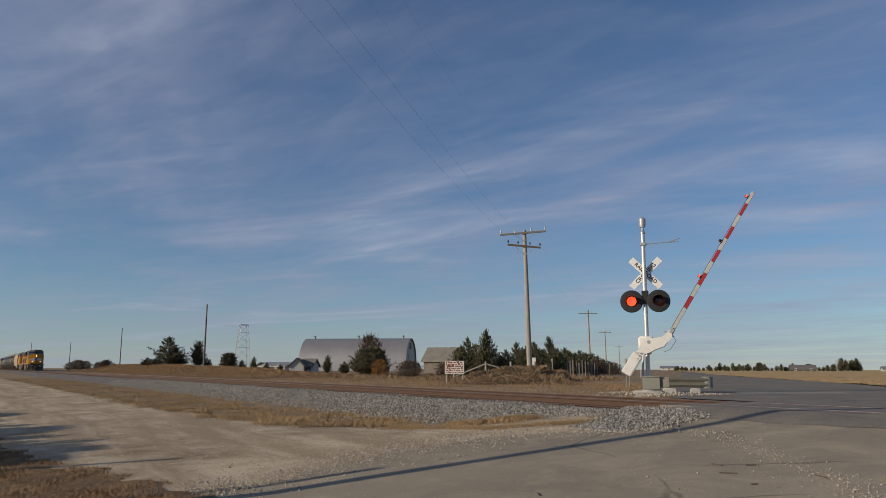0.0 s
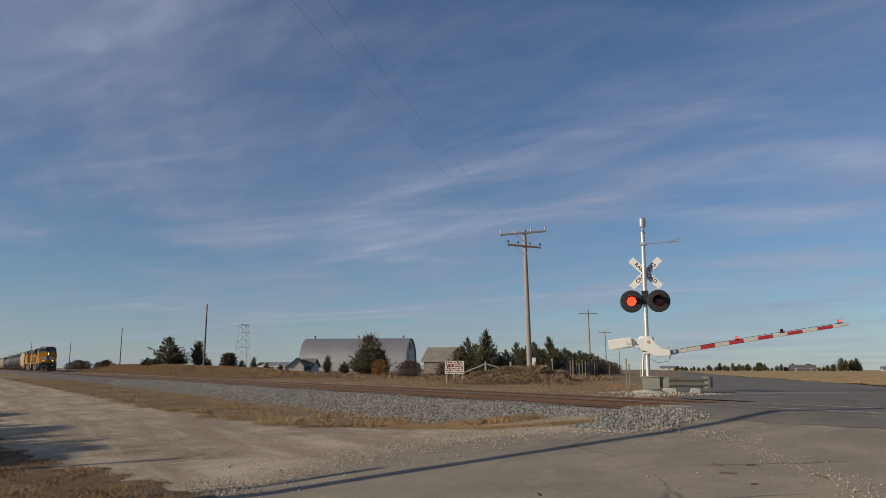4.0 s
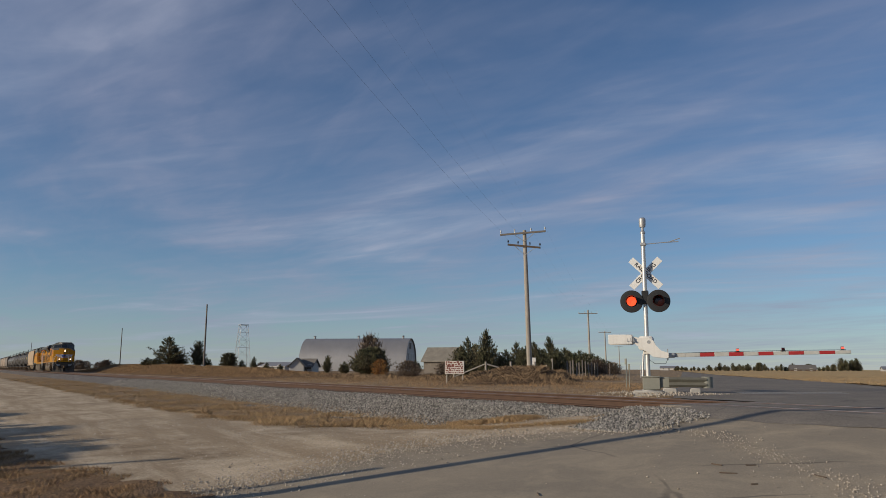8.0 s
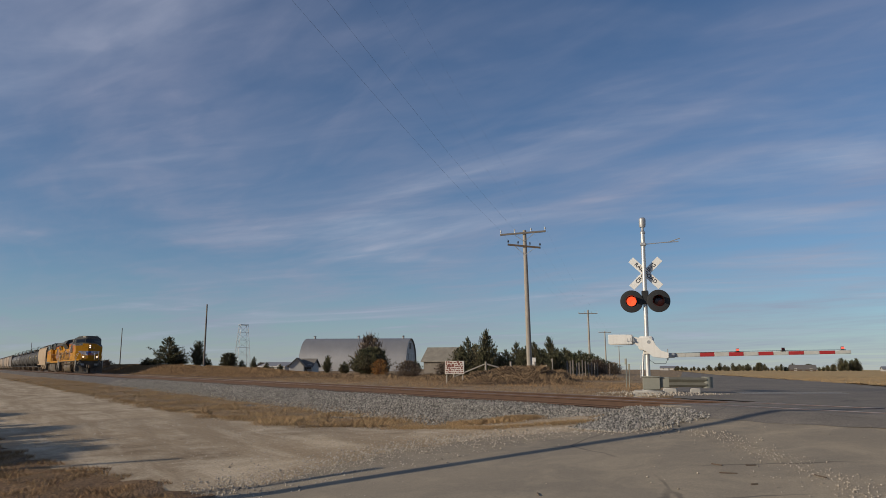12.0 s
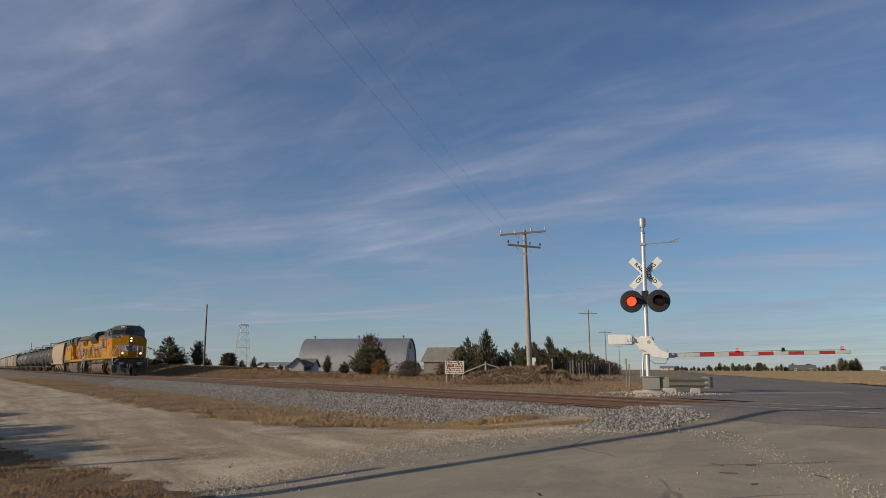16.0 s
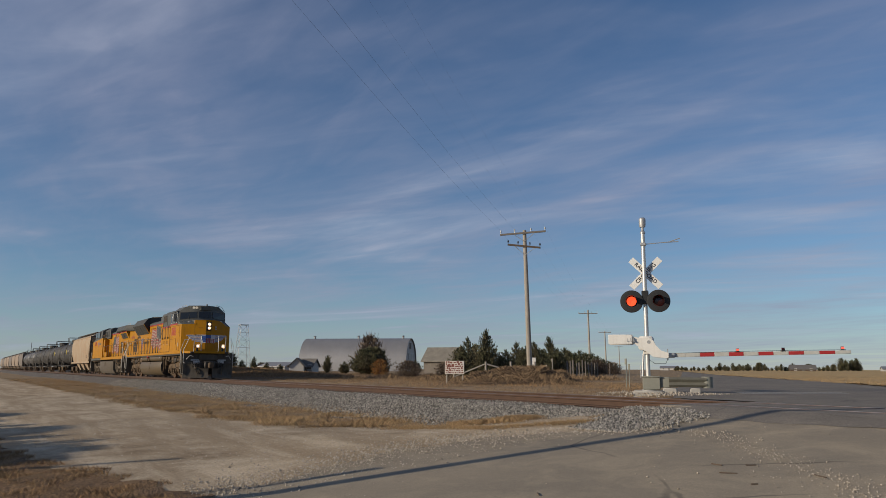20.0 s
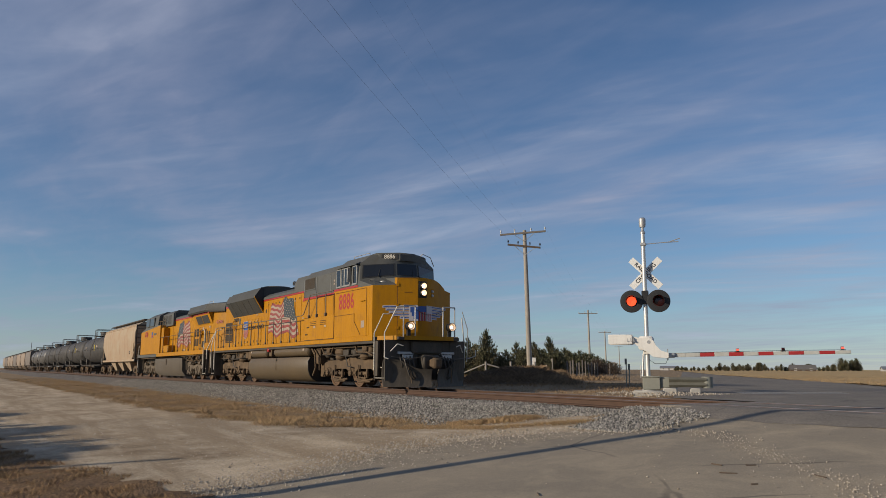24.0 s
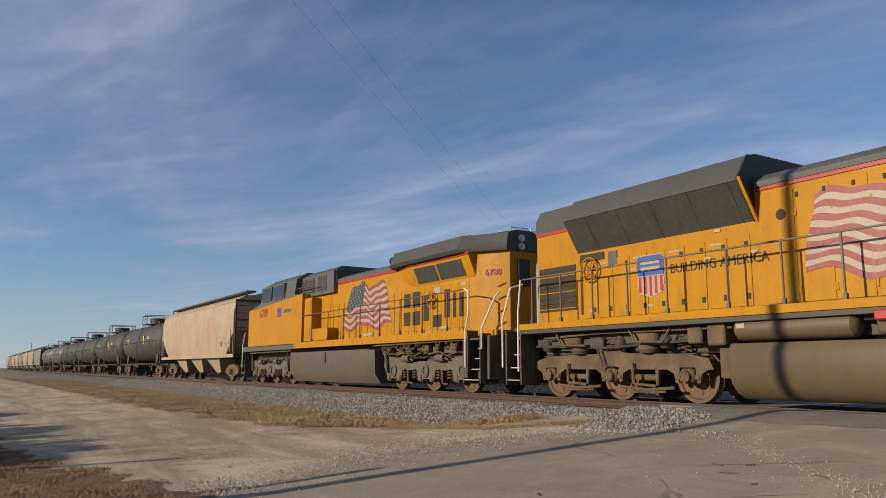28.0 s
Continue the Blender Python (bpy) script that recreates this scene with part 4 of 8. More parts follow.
def tree(x, y, h, w, crowns, label, category="tree", group="", name="cedar_tree", z0=None):
    TREE_N[0] += 1
    k = TREE_N[0]
    t = thing(name, pose(x, y, ground_z(x, y) if z0 is None else z0, 0, 0, (k * 67) % 360), label, category, group)
    part("trunk", trunk_geo(h, w, k), BARK, t, "grey-brown trunk with limbs")
    part("crown", crowns[k % len(crowns)] if isinstance(crowns, list) else crowns, CEDAR, t, m=Matrix.Diagonal((w, w, h, 1)))


def place(px, base, depth):
    """Plan place at a bearing tangent px from the view axis and a depth along it."""
    f = Vector((math.sin(PAN), math.cos(PAN), 0))
    r = Vector((math.cos(PAN), -math.sin(PAN), 0))
    q = Vector(EYE) + f * depth + r * depth * px * 0.988
    return q.x, q.y


def bank_h(x, y):
    """Height over the land of the grass bank along the far side of the track."""
    crest = lerp(x, [-182, -142, -106, -78, -56], [0.0, 1.2, 0.98, 0.62, 0.0])
    rise = smooth(4.2, 9.0, y) * (1 - smooth(12.0, 27.0, y))
    return crest * rise * (0.92 + 0.16 * noise.noise(Vector((x * 0.16, y * 0.3, 5.0))))


DARK = "dark green eastern red cedar with ragged crown"
for px, d, h, w in ((0.033, 62, 3.1, 1.25), (0.058, 58, 3.5, 1.15), (0.020, 66, 2.4, 1.2), (0.098, 70, 3.0, 1.3), (0.121, 74, 3.2, 1.3), (0.141, 80, 3.9, 1.25), (0.084, 64, 2.2, 1.2),
                    (0.162, 84, 2.9, 1.5), (0.181, 92, 2.8, 1.6), (0.198, 98, 2.6, 1.6), (0.108, 66, 2.3, 1.1), (0.150, 72, 2.2, 1.3), (0.213, 104, 2.0, 1.5), (0.172, 78, 2.1, 1.3), (0.043, 63, 2.6, 1.5), (0.068, 64, 2.3, 1.4), (0.112, 76, 2.9, 1.6), (0.131, 78, 2.6, 1.6), (0.152, 82, 2.8, 1.6), (0.168, 90, 2.7, 1.7), (0.190, 96, 2.6, 1.8), (0.205, 104, 2.4, 1.7), (0.220, 110, 1.8, 1.4), (0.0265, 60, 1.9, 1.2)):
    x, y = place(px, 0, d)
    tree(x, y, h, w, CEDARS, DARK, group="cedars by the fence", z0=0.0)
for px, d, h, w, c in ((-0.100, 74, 2.45, 2.3, CEDARS), (-0.107, 76, 2.5, 1.8, BUSHES), (-0.092, 76, 2.6, 1.7, BUSHES), (-0.082, 78, 2.4, 1.6, CEDARS), (-0.1525, 92, 2.2, 0.85, CEDARS), (-0.130, 95, 1.5, 0.9, BUSHES), (-0.036, 96, 1.7, 0.9, CEDARS),
                       (-0.3635, 108, 4.7, 2.9, CEDARS[4:5]), (-0.350, 110, 2.6, 2.2, CEDARS), (-0.377, 110, 2.1, 1.7, CEDARS), (-0.324, 110, 4.3, 1.7, CEDARS[:1]), (-0.391, 112, 1.7, 1.3, BUSHES), (-0.283, 122, 2.9, 1.5, BUSHES),
                       (-0.266, 124, 1.9, 1.0, CEDARS), (-0.250, 122, 2.4, 0.8, CEDARS), (-0.233, 126, 1.6, 1.0, CEDARS), (-0.312, 112, 1.9, 1.0, CEDARS), (-0.215, 124, 1.3, 0.8, BUSHES)):
    x, y = place(px, 0, d)
    b = bank_h(x, y)
    tree(x, y, max(1.2, h - 0.8 * b), w, c, DARK, group="cedars along the track", z0=b)
x, y = place(-0.083, 0, 70)
tree(x, y, 1.45, 0.85, RUSTY, "small rust-brown shrub with dry leaves", "shrub", name="shrub", z0=0.0)
x, y = place(-0.098, 0, 86)
tree(x, y, 4.1, 1.6, TWIGS, "bare leafless tree behind the cedar", name="bare_tree", z0=0.0)
for px, d, h, w in ((-0.045, 60, 1.2, 1.1), (0.005, 62, 1.1, 1.0), (0.205, 84, 1.6, 1.2), (0.225, 96, 1.4, 1.2)):
    x, y = place(px, 0, d)
    tree(x, y, h, w, TWIGS, "bare brown shrub in dead grass", "shrub", name="shrub", z0=0.0)
# low shrubs to the left of the yard, which shade its corner
for x, y, h, w in ((-15.6, -15.6, 1.25, 1.3), (-18.6, -16.0, 1.75, 1.5), (-22.5, -16.6, 1.7, 1.8), (-27.0, -16.8, 1.5, 1.8), (-17.0, -16.0, 1.55, 1.4), (-20.4, -16.3, 1.65, 1.6), (-13.6, -16.1, 0.95, 1.0), (-24.8, -16.4, 1.6, 1.5), (-30.5, -16.9, 1.6, 1.6)):
    tree(x, y, h, w, BUSHES, "low dark shrub at the edge of the yard", "shrub", name="shrub")
# far woods on the skyline, right of the road
rng = random.Random(77)
for k in range(46):
    px = 0.305 + 0.25 * (k / 46) + 0.004 * rng.random()
    d = 330 + 60 * rng.random()
    x, y = place(px, 0, d)
    h = 1.6 + 2.2 * rng.random() ** 2 + (2.8 if 40 < k < 45 else 0)
    tree(x, y, h, h * (0.45 + 0.3 * rng.random()), CEDARS if k % 3 else BUSHES, "distant dark tree on the skyline", group="distant trees beyond the field", name="far_tree", z0=0.1)
for k in range(16):
    px = -0.50 + 0.045 * (k / 5) + 0.01 * rng.random()
    d = 240 + 60 * rng.random()
    if px > -0.43:
        px = -0.44 + 0.3 * rng.random()
        d = 260 + 80 * rng.random()
    x, y = place(px, 0, d)
    h = 1.6 + 1.6 * rng.random()
    tree(x, y, h, h * 0.9, TWIGS, "distant bare bush on the skyline", group="distant bushes along the track", name="far_bush", z0=0.1)


def blades(name, count, spot, height, width, material, seed, lean=0.5):
    """Dry grass blades, two triangles each, in one mesh."""
    rng = np.random.RandomState(seed)
    P = np.array([spot(rng) for _ in range(count)])
    H = (height[0] + (height[1] - height[0]) * rng.rand(count)) * P[:, 3]
    a = rng.rand(count) * 6.28
    w = width * (0.6 + 0.8 * rng.rand(count))
    d = np.stack([np.cos(a), np.sin(a), np.zeros(count)], -1) * w[:, None]
    b = rng.rand(count) * 6.28
    tip = np.stack([np.cos(b), np.sin(b), np.zeros(count)], -1) * (H * lean * rng.rand(count))[:, None]
    base = P[:, :3]
    up = np.zeros((count, 3))
    up[:, 2] = H
    V = np.stack([base - d, base + d, base + tip * 0.35 + up * 0.55 + d * 0.6, base + tip + up], 1).reshape(-1, 3)
    F = (np.array([(0, 1, 2), (0, 2, 3)])[None] + 4 * np.arange(count)[:, None, None]).reshape(-1, 3)
    me = bpy.data.meshes.new(name)
    me.vertices.add(len(V))
    me.vertices.foreach_set("co", V.ravel())
    me.loops.add(len(F) * 3)
    me.loops.foreach_set("vertex_index", F.ravel().astype(np.int32))
    me.polygons.add(len(F))
    me.polygons.foreach_set("loop_start", (np.arange(len(F)) * 3).astype(np.int32))
    me.materials.append(material)
    me.update()
    me.validate()
    return new(name, me)


def verge_spot(rng):
    """Between the yard and the ballast."""
    while True:
        x = -12.6 - 90 * rng.rand() ** 2.2
        n = lot_north(x) + 0.5 * noise.noise(Vector((x * 1.7, 3.3, 0)))
        top = -3.7 if x > -22 else -4.0
        if x > -14.6:
            n = max(n, -4.6)
        y = n - 0.25 + (top - n + 0.5) * rng.rand()
        k = patchy(x, y, 0.7, 0.22)
        if rng.rand() < 0.15 + k:
            return (x, y, ground_z(x, y) - 0.03, 0.45 + 0.9 * k)


VERGE_TUFTS = []
trng = np.random.RandomState(91)
while len(VERGE_TUFTS) < 1500:
    q = verge_spot(trng)
    if trng.rand() < 0.12 + patchy(q[0], q[1], 0.55, 0.40, 7.0):
        VERGE_TUFTS.append(q)
for k in range(240):
    q = trng.rand()
    x, y = -15.0 + 4.8 * q, strip_y(-15.0 + 4.8 * q) + (0.16 - 0.1 * q) * trng.randn()
    VERGE_TUFTS.append((x, y, ground_z(x, y) - 0.02, 0.65))


def tuft_spot(rng):
    """Bunches of dead grass along the verge."""
    x, y, z, k = VERGE_TUFTS[rng.randint(len(VERGE_TUFTS))]
    r = 0.05 + 0.07 * k
    return (x + r * rng.randn(), y + r * rng.randn(), z + 0.01, k)


def ballast_weed_spot(rng):
    x = -11.9 - 40 * rng.rand() ** 2.2
    y = -4.3 + 1.1 * rng.rand() * rng.rand()
    return (x, y, bed_z(max(y, -4.15)), 0.6)


def corner_spot(rng):
    """Dead grass at the near corner of the yard."""
    while True:
        x = -8.6 - 12 * rng.rand()
        s = lot_south(x) + 0.45 * noise.noise(Vector((x * 1.3, 0, 5)))
        y = s + 0.25 - 3.2 * rng.rand()
        if x < road_edge(y) - 0.25:
            return (x, y, ground_z(x, y) - 0.05, 0.5 + 0.8 * patchy(x, y, 1.1, 0.3))


def far_verge_spot(rng):
    """Straw-coloured verge just beyond the track."""
    while True:
        x = -15 - 60 * rng.rand() ** 1.3
        y = 3.2 + 12 * rng.rand()
        if x < road_edge(y) - 0.8 and not (-18 < x < -13.5 and y < 5.2):
            return (x, y, ground_z(x, y) - 0.05, 0.5 + 0.6 * patchy(x, y, 0.3, 0.3))


CLUMPS = []
crng = random.Random(15)
while len(CLUMPS) < 420:
    d = 24 + 150 * crng.random() ** 1.5
    y = 7.5 + 20 * crng.random() + (d - 24) * 0.06
    if -d < road_edge(y) - 7 and (y > 9.5 or d > 60):
        near_pole = 0.35 * math.exp(-((39 - d) ** 2 + (y - 17.0) ** 2) / 20.0)
        CLUMPS.append((-d, y, 0.5 + 1.6 * crng.random(), 0.10 + 0.30 * crng.random() ** 2 + 1.0 * near_pole * crng.random(), 0.5 + 3.5 * near_pole))
CLUMP_CUM = np.cumsum([c[4] * c[2] for c in CLUMPS])
CLUMP_CUM = CLUMP_CUM / CLUMP_CUM[-1]


def weed_spot(rng):
    """Tall brown weeds in clumps on the far side of the track."""
    x, y, r, h, _ = CLUMPS[min(len(CLUMPS) - 1, int(np.searchsorted(CLUMP_CUM, rng.rand())))]
    a, q = rng.rand() * 6.28, r * math.sqrt(rng.rand())
    return (x + 1.6 * q * math.cos(a), y + q * math.sin(a), ground_z(x, y) - 0.05, h * (1.25 - 0.7 * (q / r) ** 2))


def mound_h(u, d):
    """Height of the brush heap at a bearing u and a depth d."""
    v = (d - 41.5) / 6.0
    side = smooth(0.015, 0.06, u) * (1 - smooth(0.145, 0.178, u))
    return max(0.0, 1 - v * v) * side * (0.62 + 0.38 * noise.noise(Vector((u * 60, d * 0.35, 2.0))) + 0.25 * math.exp(-((u - 0.105) / 0.03) ** 2))


us = [0.012 + 0.168 * k / 60 for k in range(61)]
MD = [35.5 + 12.0 * k / 20 for k in range(21)]
me_ = bpy.data.meshes.new("brush_bank")
me_.from_pydata([(*place(u, 0, d), 0.62 * mound_h(u, d) - 0.03) for u in us for d in MD], [], [(a * 21 + b, a * 21 + b + 1, a * 21 + b + 22, a * 21 + b + 21) for a in range(60) for b in range(20)])
me_.materials.append(BRUSH)
me_.shade_smooth()
tagged(new("brush_bank", me_), "low bank of dead brown brush by the pole", "bank", kind="structure")


BX = [-184 + 2.0 * k for k in range(66)]
BY = [3.9 + 0.6 * k for k in range(41)]
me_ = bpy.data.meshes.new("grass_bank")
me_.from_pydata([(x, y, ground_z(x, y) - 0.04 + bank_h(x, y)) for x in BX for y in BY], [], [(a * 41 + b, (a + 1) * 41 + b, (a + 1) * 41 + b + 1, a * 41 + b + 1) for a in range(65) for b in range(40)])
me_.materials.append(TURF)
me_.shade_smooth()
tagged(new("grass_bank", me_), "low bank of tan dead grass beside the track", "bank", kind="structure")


def bank_spot(rng):
    """Dead grass on the bank beside the track."""
    while True:
        x, y = -180 + 122 * rng.rand(), 4.2 + 10.5 * rng.rand() ** 1.2
        h = bank_h(x, y)
        if h > 0.03 and rng.rand() < 0.25 + patchy(x, y, 0.12, 0.3):
            return (x, y, ground_z(x, y) - 0.05 + h, 0.45 + 0.5 * h)


def mound_spot(rng):
    """Dead brush over the bank."""
    while True:
        u, d = 0.012 + 0.168 * rng.rand(), 35.5 + 12.0 * rng.rand()
        h = mound_h(u, d)
        if rng.rand() < 0.12 + h:
            x, y = place(u, 0, d)
            return (x, y, 0.60 * h - 0.05, 0.35 + 0.65 * h)


def field_spot(rng):
    while True:
        x = -60 + 90 * rng.rand()
        y = field_edge(x) + 26 * rng.rand() ** 1.6
        return (x, y, 0.0, 0.7)


for name, count, spot, hh, ww, mt, seed, lean, label in (
        ("verge_grass", 60000, verge_spot, (0.015, 0.07), 0.003, GRASS, 71, 0.9, "matted golden dead grass beside the ballast"),
        ("verge_tufts", 85000, tuft_spot, (0.02, 0.105), 0.0022, GRASS, 79, 1.1, "ragged tufts of golden dead grass beside the ballast"),
        ("ballast_weeds", 9000, ballast_weed_spot, (0.04, 0.15), 0.004, GRASS, 72, 0.9, "sparse dead grass at the foot of the ballast"),
        ("corner_grass", 90000, corner_spot, (0.02, 0.10), 0.002, CORNER, 73, 0.9, "dead brown grass at the edge of the yard"),
        ("far_verge_grass", 40000, far_verge_spot, (0.02, 0.11), 0.005, CORNER, 74, 1.0, "straw-coloured dead grass beyond the track"),
        ("tall_weeds", 105000, weed_spot, (0.15, 0.9), 0.004, WEED, 75, 1.2, "tall brown dead weeds beyond the track"),
        ("pale_weeds", 32000, weed_spot, (0.2, 0.7), 0.005, GRASS, 78, 0.8, "pale dead grass among the weeds"),
        ("mound_brush", 75000, mound_spot, (0.08, 0.42), 0.0032, WEED, 80, 1.6, "tangled dead brown brush on a low bank"),
        ("bank_grass", 90000, bank_spot, (0.10, 0.38), 0.010, CORNER, 83, 1.0, "reddish-tan dead grass on the bank beside the track"),
        ("field_stubble", 22000, field_spot, (0.05, 0.16), 0.012, GRASS, 76, 0.8, "golden stubble along the edge of the field")):
    tagged(blades(name, count, spot, hh, ww, mt, seed, lean), label, "grass", kind="stuff")


# ---- fences, boards and small posts ----
def wire_fence():
    F = thing("wire_fence", pose(0, 0, 0), "old timber-post wire fence in the weeds", "fence")
    rng = random.Random(3)
    pts = []
    for k in range(16):
        t = k / 15
        px = 0.165 + 0.060 * t
        d = 52 + 46 * t
        x, y = place(px, 0, d)
        h = 1.15 + 0.35 * rng.random()
        part("post", Geo().cyl((0, 0, -0.2), (0.12 * (rng.random() - 0.5), 0, h), 0.07, 0.06, 7), ARM_WOOD, F, m=pose(x, y, 0))
        pts.append((x, y))
    for z in (0.4, 0.75, 1.05):
        part("strand", Geo().tube([(x, y, z) for x, y in pts], 0.006, 4), WIRE, F)


def corner_brace():
    F = thing("fence_corner", pose(0, 0, 0), "weathered timber fence corner with slanting braces", "fence")
    A, B, C_, D = [Vector((*place(p, 0, 50), 0)) for p in (0.015, 0.057, 0.090, 0.122)]
    for q in (A, B, C_, D):
        part("post", Geo().cyl(q - Vector((0, 0, 0.2)), q + Vector((0, 0, 1.15)), 0.075, 0.065, 8), POLE_WOOD, F)
    part("brace", Geo().cyl(A + Vector((0, 0, 0.15)), B + Vector((0, 0, 1.0)), 0.05, 0.05, 7), POLE_WOOD, F)
    part("brace", Geo().cyl(B + Vector((0, 0, 1.0)), C_ + Vector((0, 0, 0.55)), 0.05, 0.05, 7), POLE_WOOD, F)
    part("brace", Geo().cyl(C_ + Vector((0, 0, 0.35)), D + Vector((0, 0, 0.95)), 0.05, 0.05, 7), POLE_WOOD, F)


wire_fence()
corner_brace()
sb = thing("notice_board", pose(*place(0.0157, 0, 38), 0.0, 0, 0, 52), "small white board with faded red print on posts", "sign board")
part("board", Geo().box(-0.48, 0.48, -0.02, 0.02, 0.42, 1.06, 0.006), SIGN_WHITE, sb)
rng = random.Random(8)
for r in range(6):
    x = -0.44
    while x < 0.36:
        w = 0.03 + 0.09 * rng.random()
        part("print_bar", Geo().box(x, min(0.44, x + w), -0.026, -0.02, 0.45 + 0.10 * r + 0.02 * rng.random(), 0.47 + 0.10 * r + 0.03 + 0.05 * rng.random()), SIGN_RUST, sb)
        x += w + 0.01 + 0.06 * rng.random()
for x in (-0.4, 0.4):
    part("leg", Geo().box(x - 0.03, x + 0.03, 0.02, 0.07, -0.2, 1.0), POLE_WOOD, sb)

for px, d, h, r, mt in ((0.2425, 29, 1.05, 0.02, EQUIP), (0.2465, 29.5, 0.85, 0.02, EQUIP), (0.145, 48, 1.3, 0.03, POLE_WOOD), (0.137, 46, 0.9, 0.03, POLE_WOOD), (0.262, 60, 1.0, 0.03, GALV)):
    x, y = place(px, 0, d)
    tagged(part("marker_post", Geo().cyl((0, 0, -0.2), (0.02, 0, h), r, r, 8).box(-0.05, 0.05, -0.012, 0.012, h - 0.2, h + 0.02, 0.004), mt, m=pose(x, y, 0)),
           "thin grey marker post by the road", "post", "marker posts by the road")
x, y = place(0.121, 0, 56)
tagged(part("white_marker", Geo().box(-0.13, 0.13, -0.02, 0.02, 1.0, 1.5, 0.01).box(-0.03, 0.03, -0.02, 0.02, -0.1, 1.0), WHITE, m=pose(x, y, 0, 0, 0, 50)), "small white marker board on a stake", "marker")


tagged(part("fence_post", Geo().cyl((0, 0, -0.3), (0.02, 0, 1.75), 0.10, 0.085, 10), POLE_WOOD, m=pose(-14.1, -15.1, -0.95)), "stout weathered timber post at the edge of the yard", "post")
tagged(part("marker_post", Geo().cyl((0, 0, -0.2), (0, 0, 2.0), 0.055, 0.05, 10).box(-0.08, 0.08, -0.02, 0.02, 1.5, 2.05, 0.008), POLE_WOOD, m=pose(-10.55, -13.75, -0.95)),
       "short timber post beside the utility pole", "post")


# ---- buildings ----
def arched_barn():
    x, y = place(-0.043, 0, 158)
    B = thing("barn", pose(x, y, 0.2, 0, 0, 48.6), "large grey arched-roof barn with tin roof", "barn")
    W, Hh, L = 5.5, 6.75, 22.2
    n = 22
    arch = [(W * math.cos(math.pi * k / n), Hh * math.sin(math.pi * k / n) ** 0.82) for k in range(n + 1)]
    # local X runs along the ridge towards the visible end, the roof is an arched shell
    outer = [(p[0], p[1]) for p in arch]
    inner = [(p[0] * 0.985, p[1] * 0.985) for p in arch[::-1]]
    part("roof", Geo().prism(outer + inner, "x", -L, 0.25), TIN, B, "grey ribbed tin roof")
    for k in range(12):
        xx = -L + (L / 11) * k
        part("roof_rib", Geo().prism([(p[0] * 1.002, p[1] * 1.002) for p in arch] + inner, "x", xx - 0.03, xx + 0.03), TIN, B)
    for xx in (-0.15, -L + 0.15):
        part("end_wall", Geo().prism([(p[0] * 0.98, p[1] * 0.98) for p in arch], "x", xx - 0.1, xx + 0.1), BARN_WALL, B, "pale boarded end wall")
    d = part("barn_door", Geo().box(-0.04, 0.06, -1.6, 1.6, 0, 3.6, 0.02), TIN, B, "grey sliding door")
    part("door_rail", Geo().box(-0.04, 0.1, -3.2, 3.2, 3.6, 3.75), GALV, d)
    part("loft_door", Geo().box(-0.04, 0.06, -0.7, 0.7, 4.6, 5.8, 0.02), SHINGLE, B)
    for xx in (-L + 1.5, -1.5, -L / 2):
        part("roof_vent", Geo().lathe((xx, 0, Hh), (0, 0, 1), [(0, 0.2), (0.4, 0.2), (0.42, 0.35), (0.6, 0.1), (0.61, 0)], 10), TIN, B)


def gable_building(px, d, turn, w, l, wall_h, roof_h, wall, roof, name, label):
    x, y = place(px, 0, d)
    B = thing(name, pose(x, y, 0.0, 0, 0, turn), label, name.replace("_", " "))
    part("walls", Geo().prism([(-w / 2, 0), (w / 2, 0), (w / 2, wall_h), (0, wall_h + roof_h * 0.97), (-w / 2, wall_h)], "x", -l / 2, l / 2), wall, B)
    for s in (-1, 1):
        part("roof", Geo().prism([(0, wall_h + roof_h), (0, wall_h + roof_h + 0.12), (s * (w / 2 + 0.35), wall_h - 0.1), (s * (w / 2 + 0.35), wall_h - 0.22)], "x", -l / 2 - 0.3, l / 2 + 0.3), roof, B)
    part("door", Geo().box(-0.5, 0.5, -w / 2 - 0.04, -w / 2, 0, min(2.0, wall_h - 0.2), 0.01), SHINGLE, B)
    for xx in (-l * 0.3, l * 0.3):
        wn = part("window", Geo().box(xx - 0.45, xx + 0.45, -w / 2 - 0.05, -w / 2, wall_h * 0.4, wall_h * 0.4 + 0.9, 0.01), WHITE, B)
        part("pane", Geo().box(xx - 0.38, xx + 0.38, -w / 2 - 0.06, -w / 2 - 0.05, wall_h * 0.4 + 0.07, wall_h * 0.4 + 0.83), SHINGLE, wn)


arched_barn()
FACING = -58.0
gable_building(0.003, 105, FACING + 275, 4.2, 4.6, 1.8, 1.7, PLANK, SHAKE, "shed", "small weathered plank shed with grey-brown shingle roof")
gable_building(-0.192, 132, FACING + 30, 2.4, 3.0, 1.1, 1.3, BARN_WALL, SHINGLE, "cottage", "small pale cottage with dark roof")
gable_building(-0.178, 134, FACING + 100, 2.6, 2.8, 1.1, 1.2, BARN_WALL, SHINGLE, "shed", "small pale outbuilding with dark roof")
gable_building(-0.215, 150, FACING + 90, 5, 6, 1.2, 0.6, BARN_WALL, TIN, "low_barn", "long low pale farm building")
gable_building(0.476, 300, FACING + 95, 8, 9, 1.0, 1.5, BARK, SHINGLE, "farmhouse", "distant farmhouse with dark low roof")
gable_building(0.595, 330, FACING + 95, 7, 8, 1.2, 1.0, BARN_WALL, TIN, "farm_shed", "distant pale farm shed by the field")
gable_building(0.300, 620, FACING + 95, 8, 14, 2.0, 1.5, BARN_WALL, TIN, "farm_shed", "distant white farm shed on the skyline")


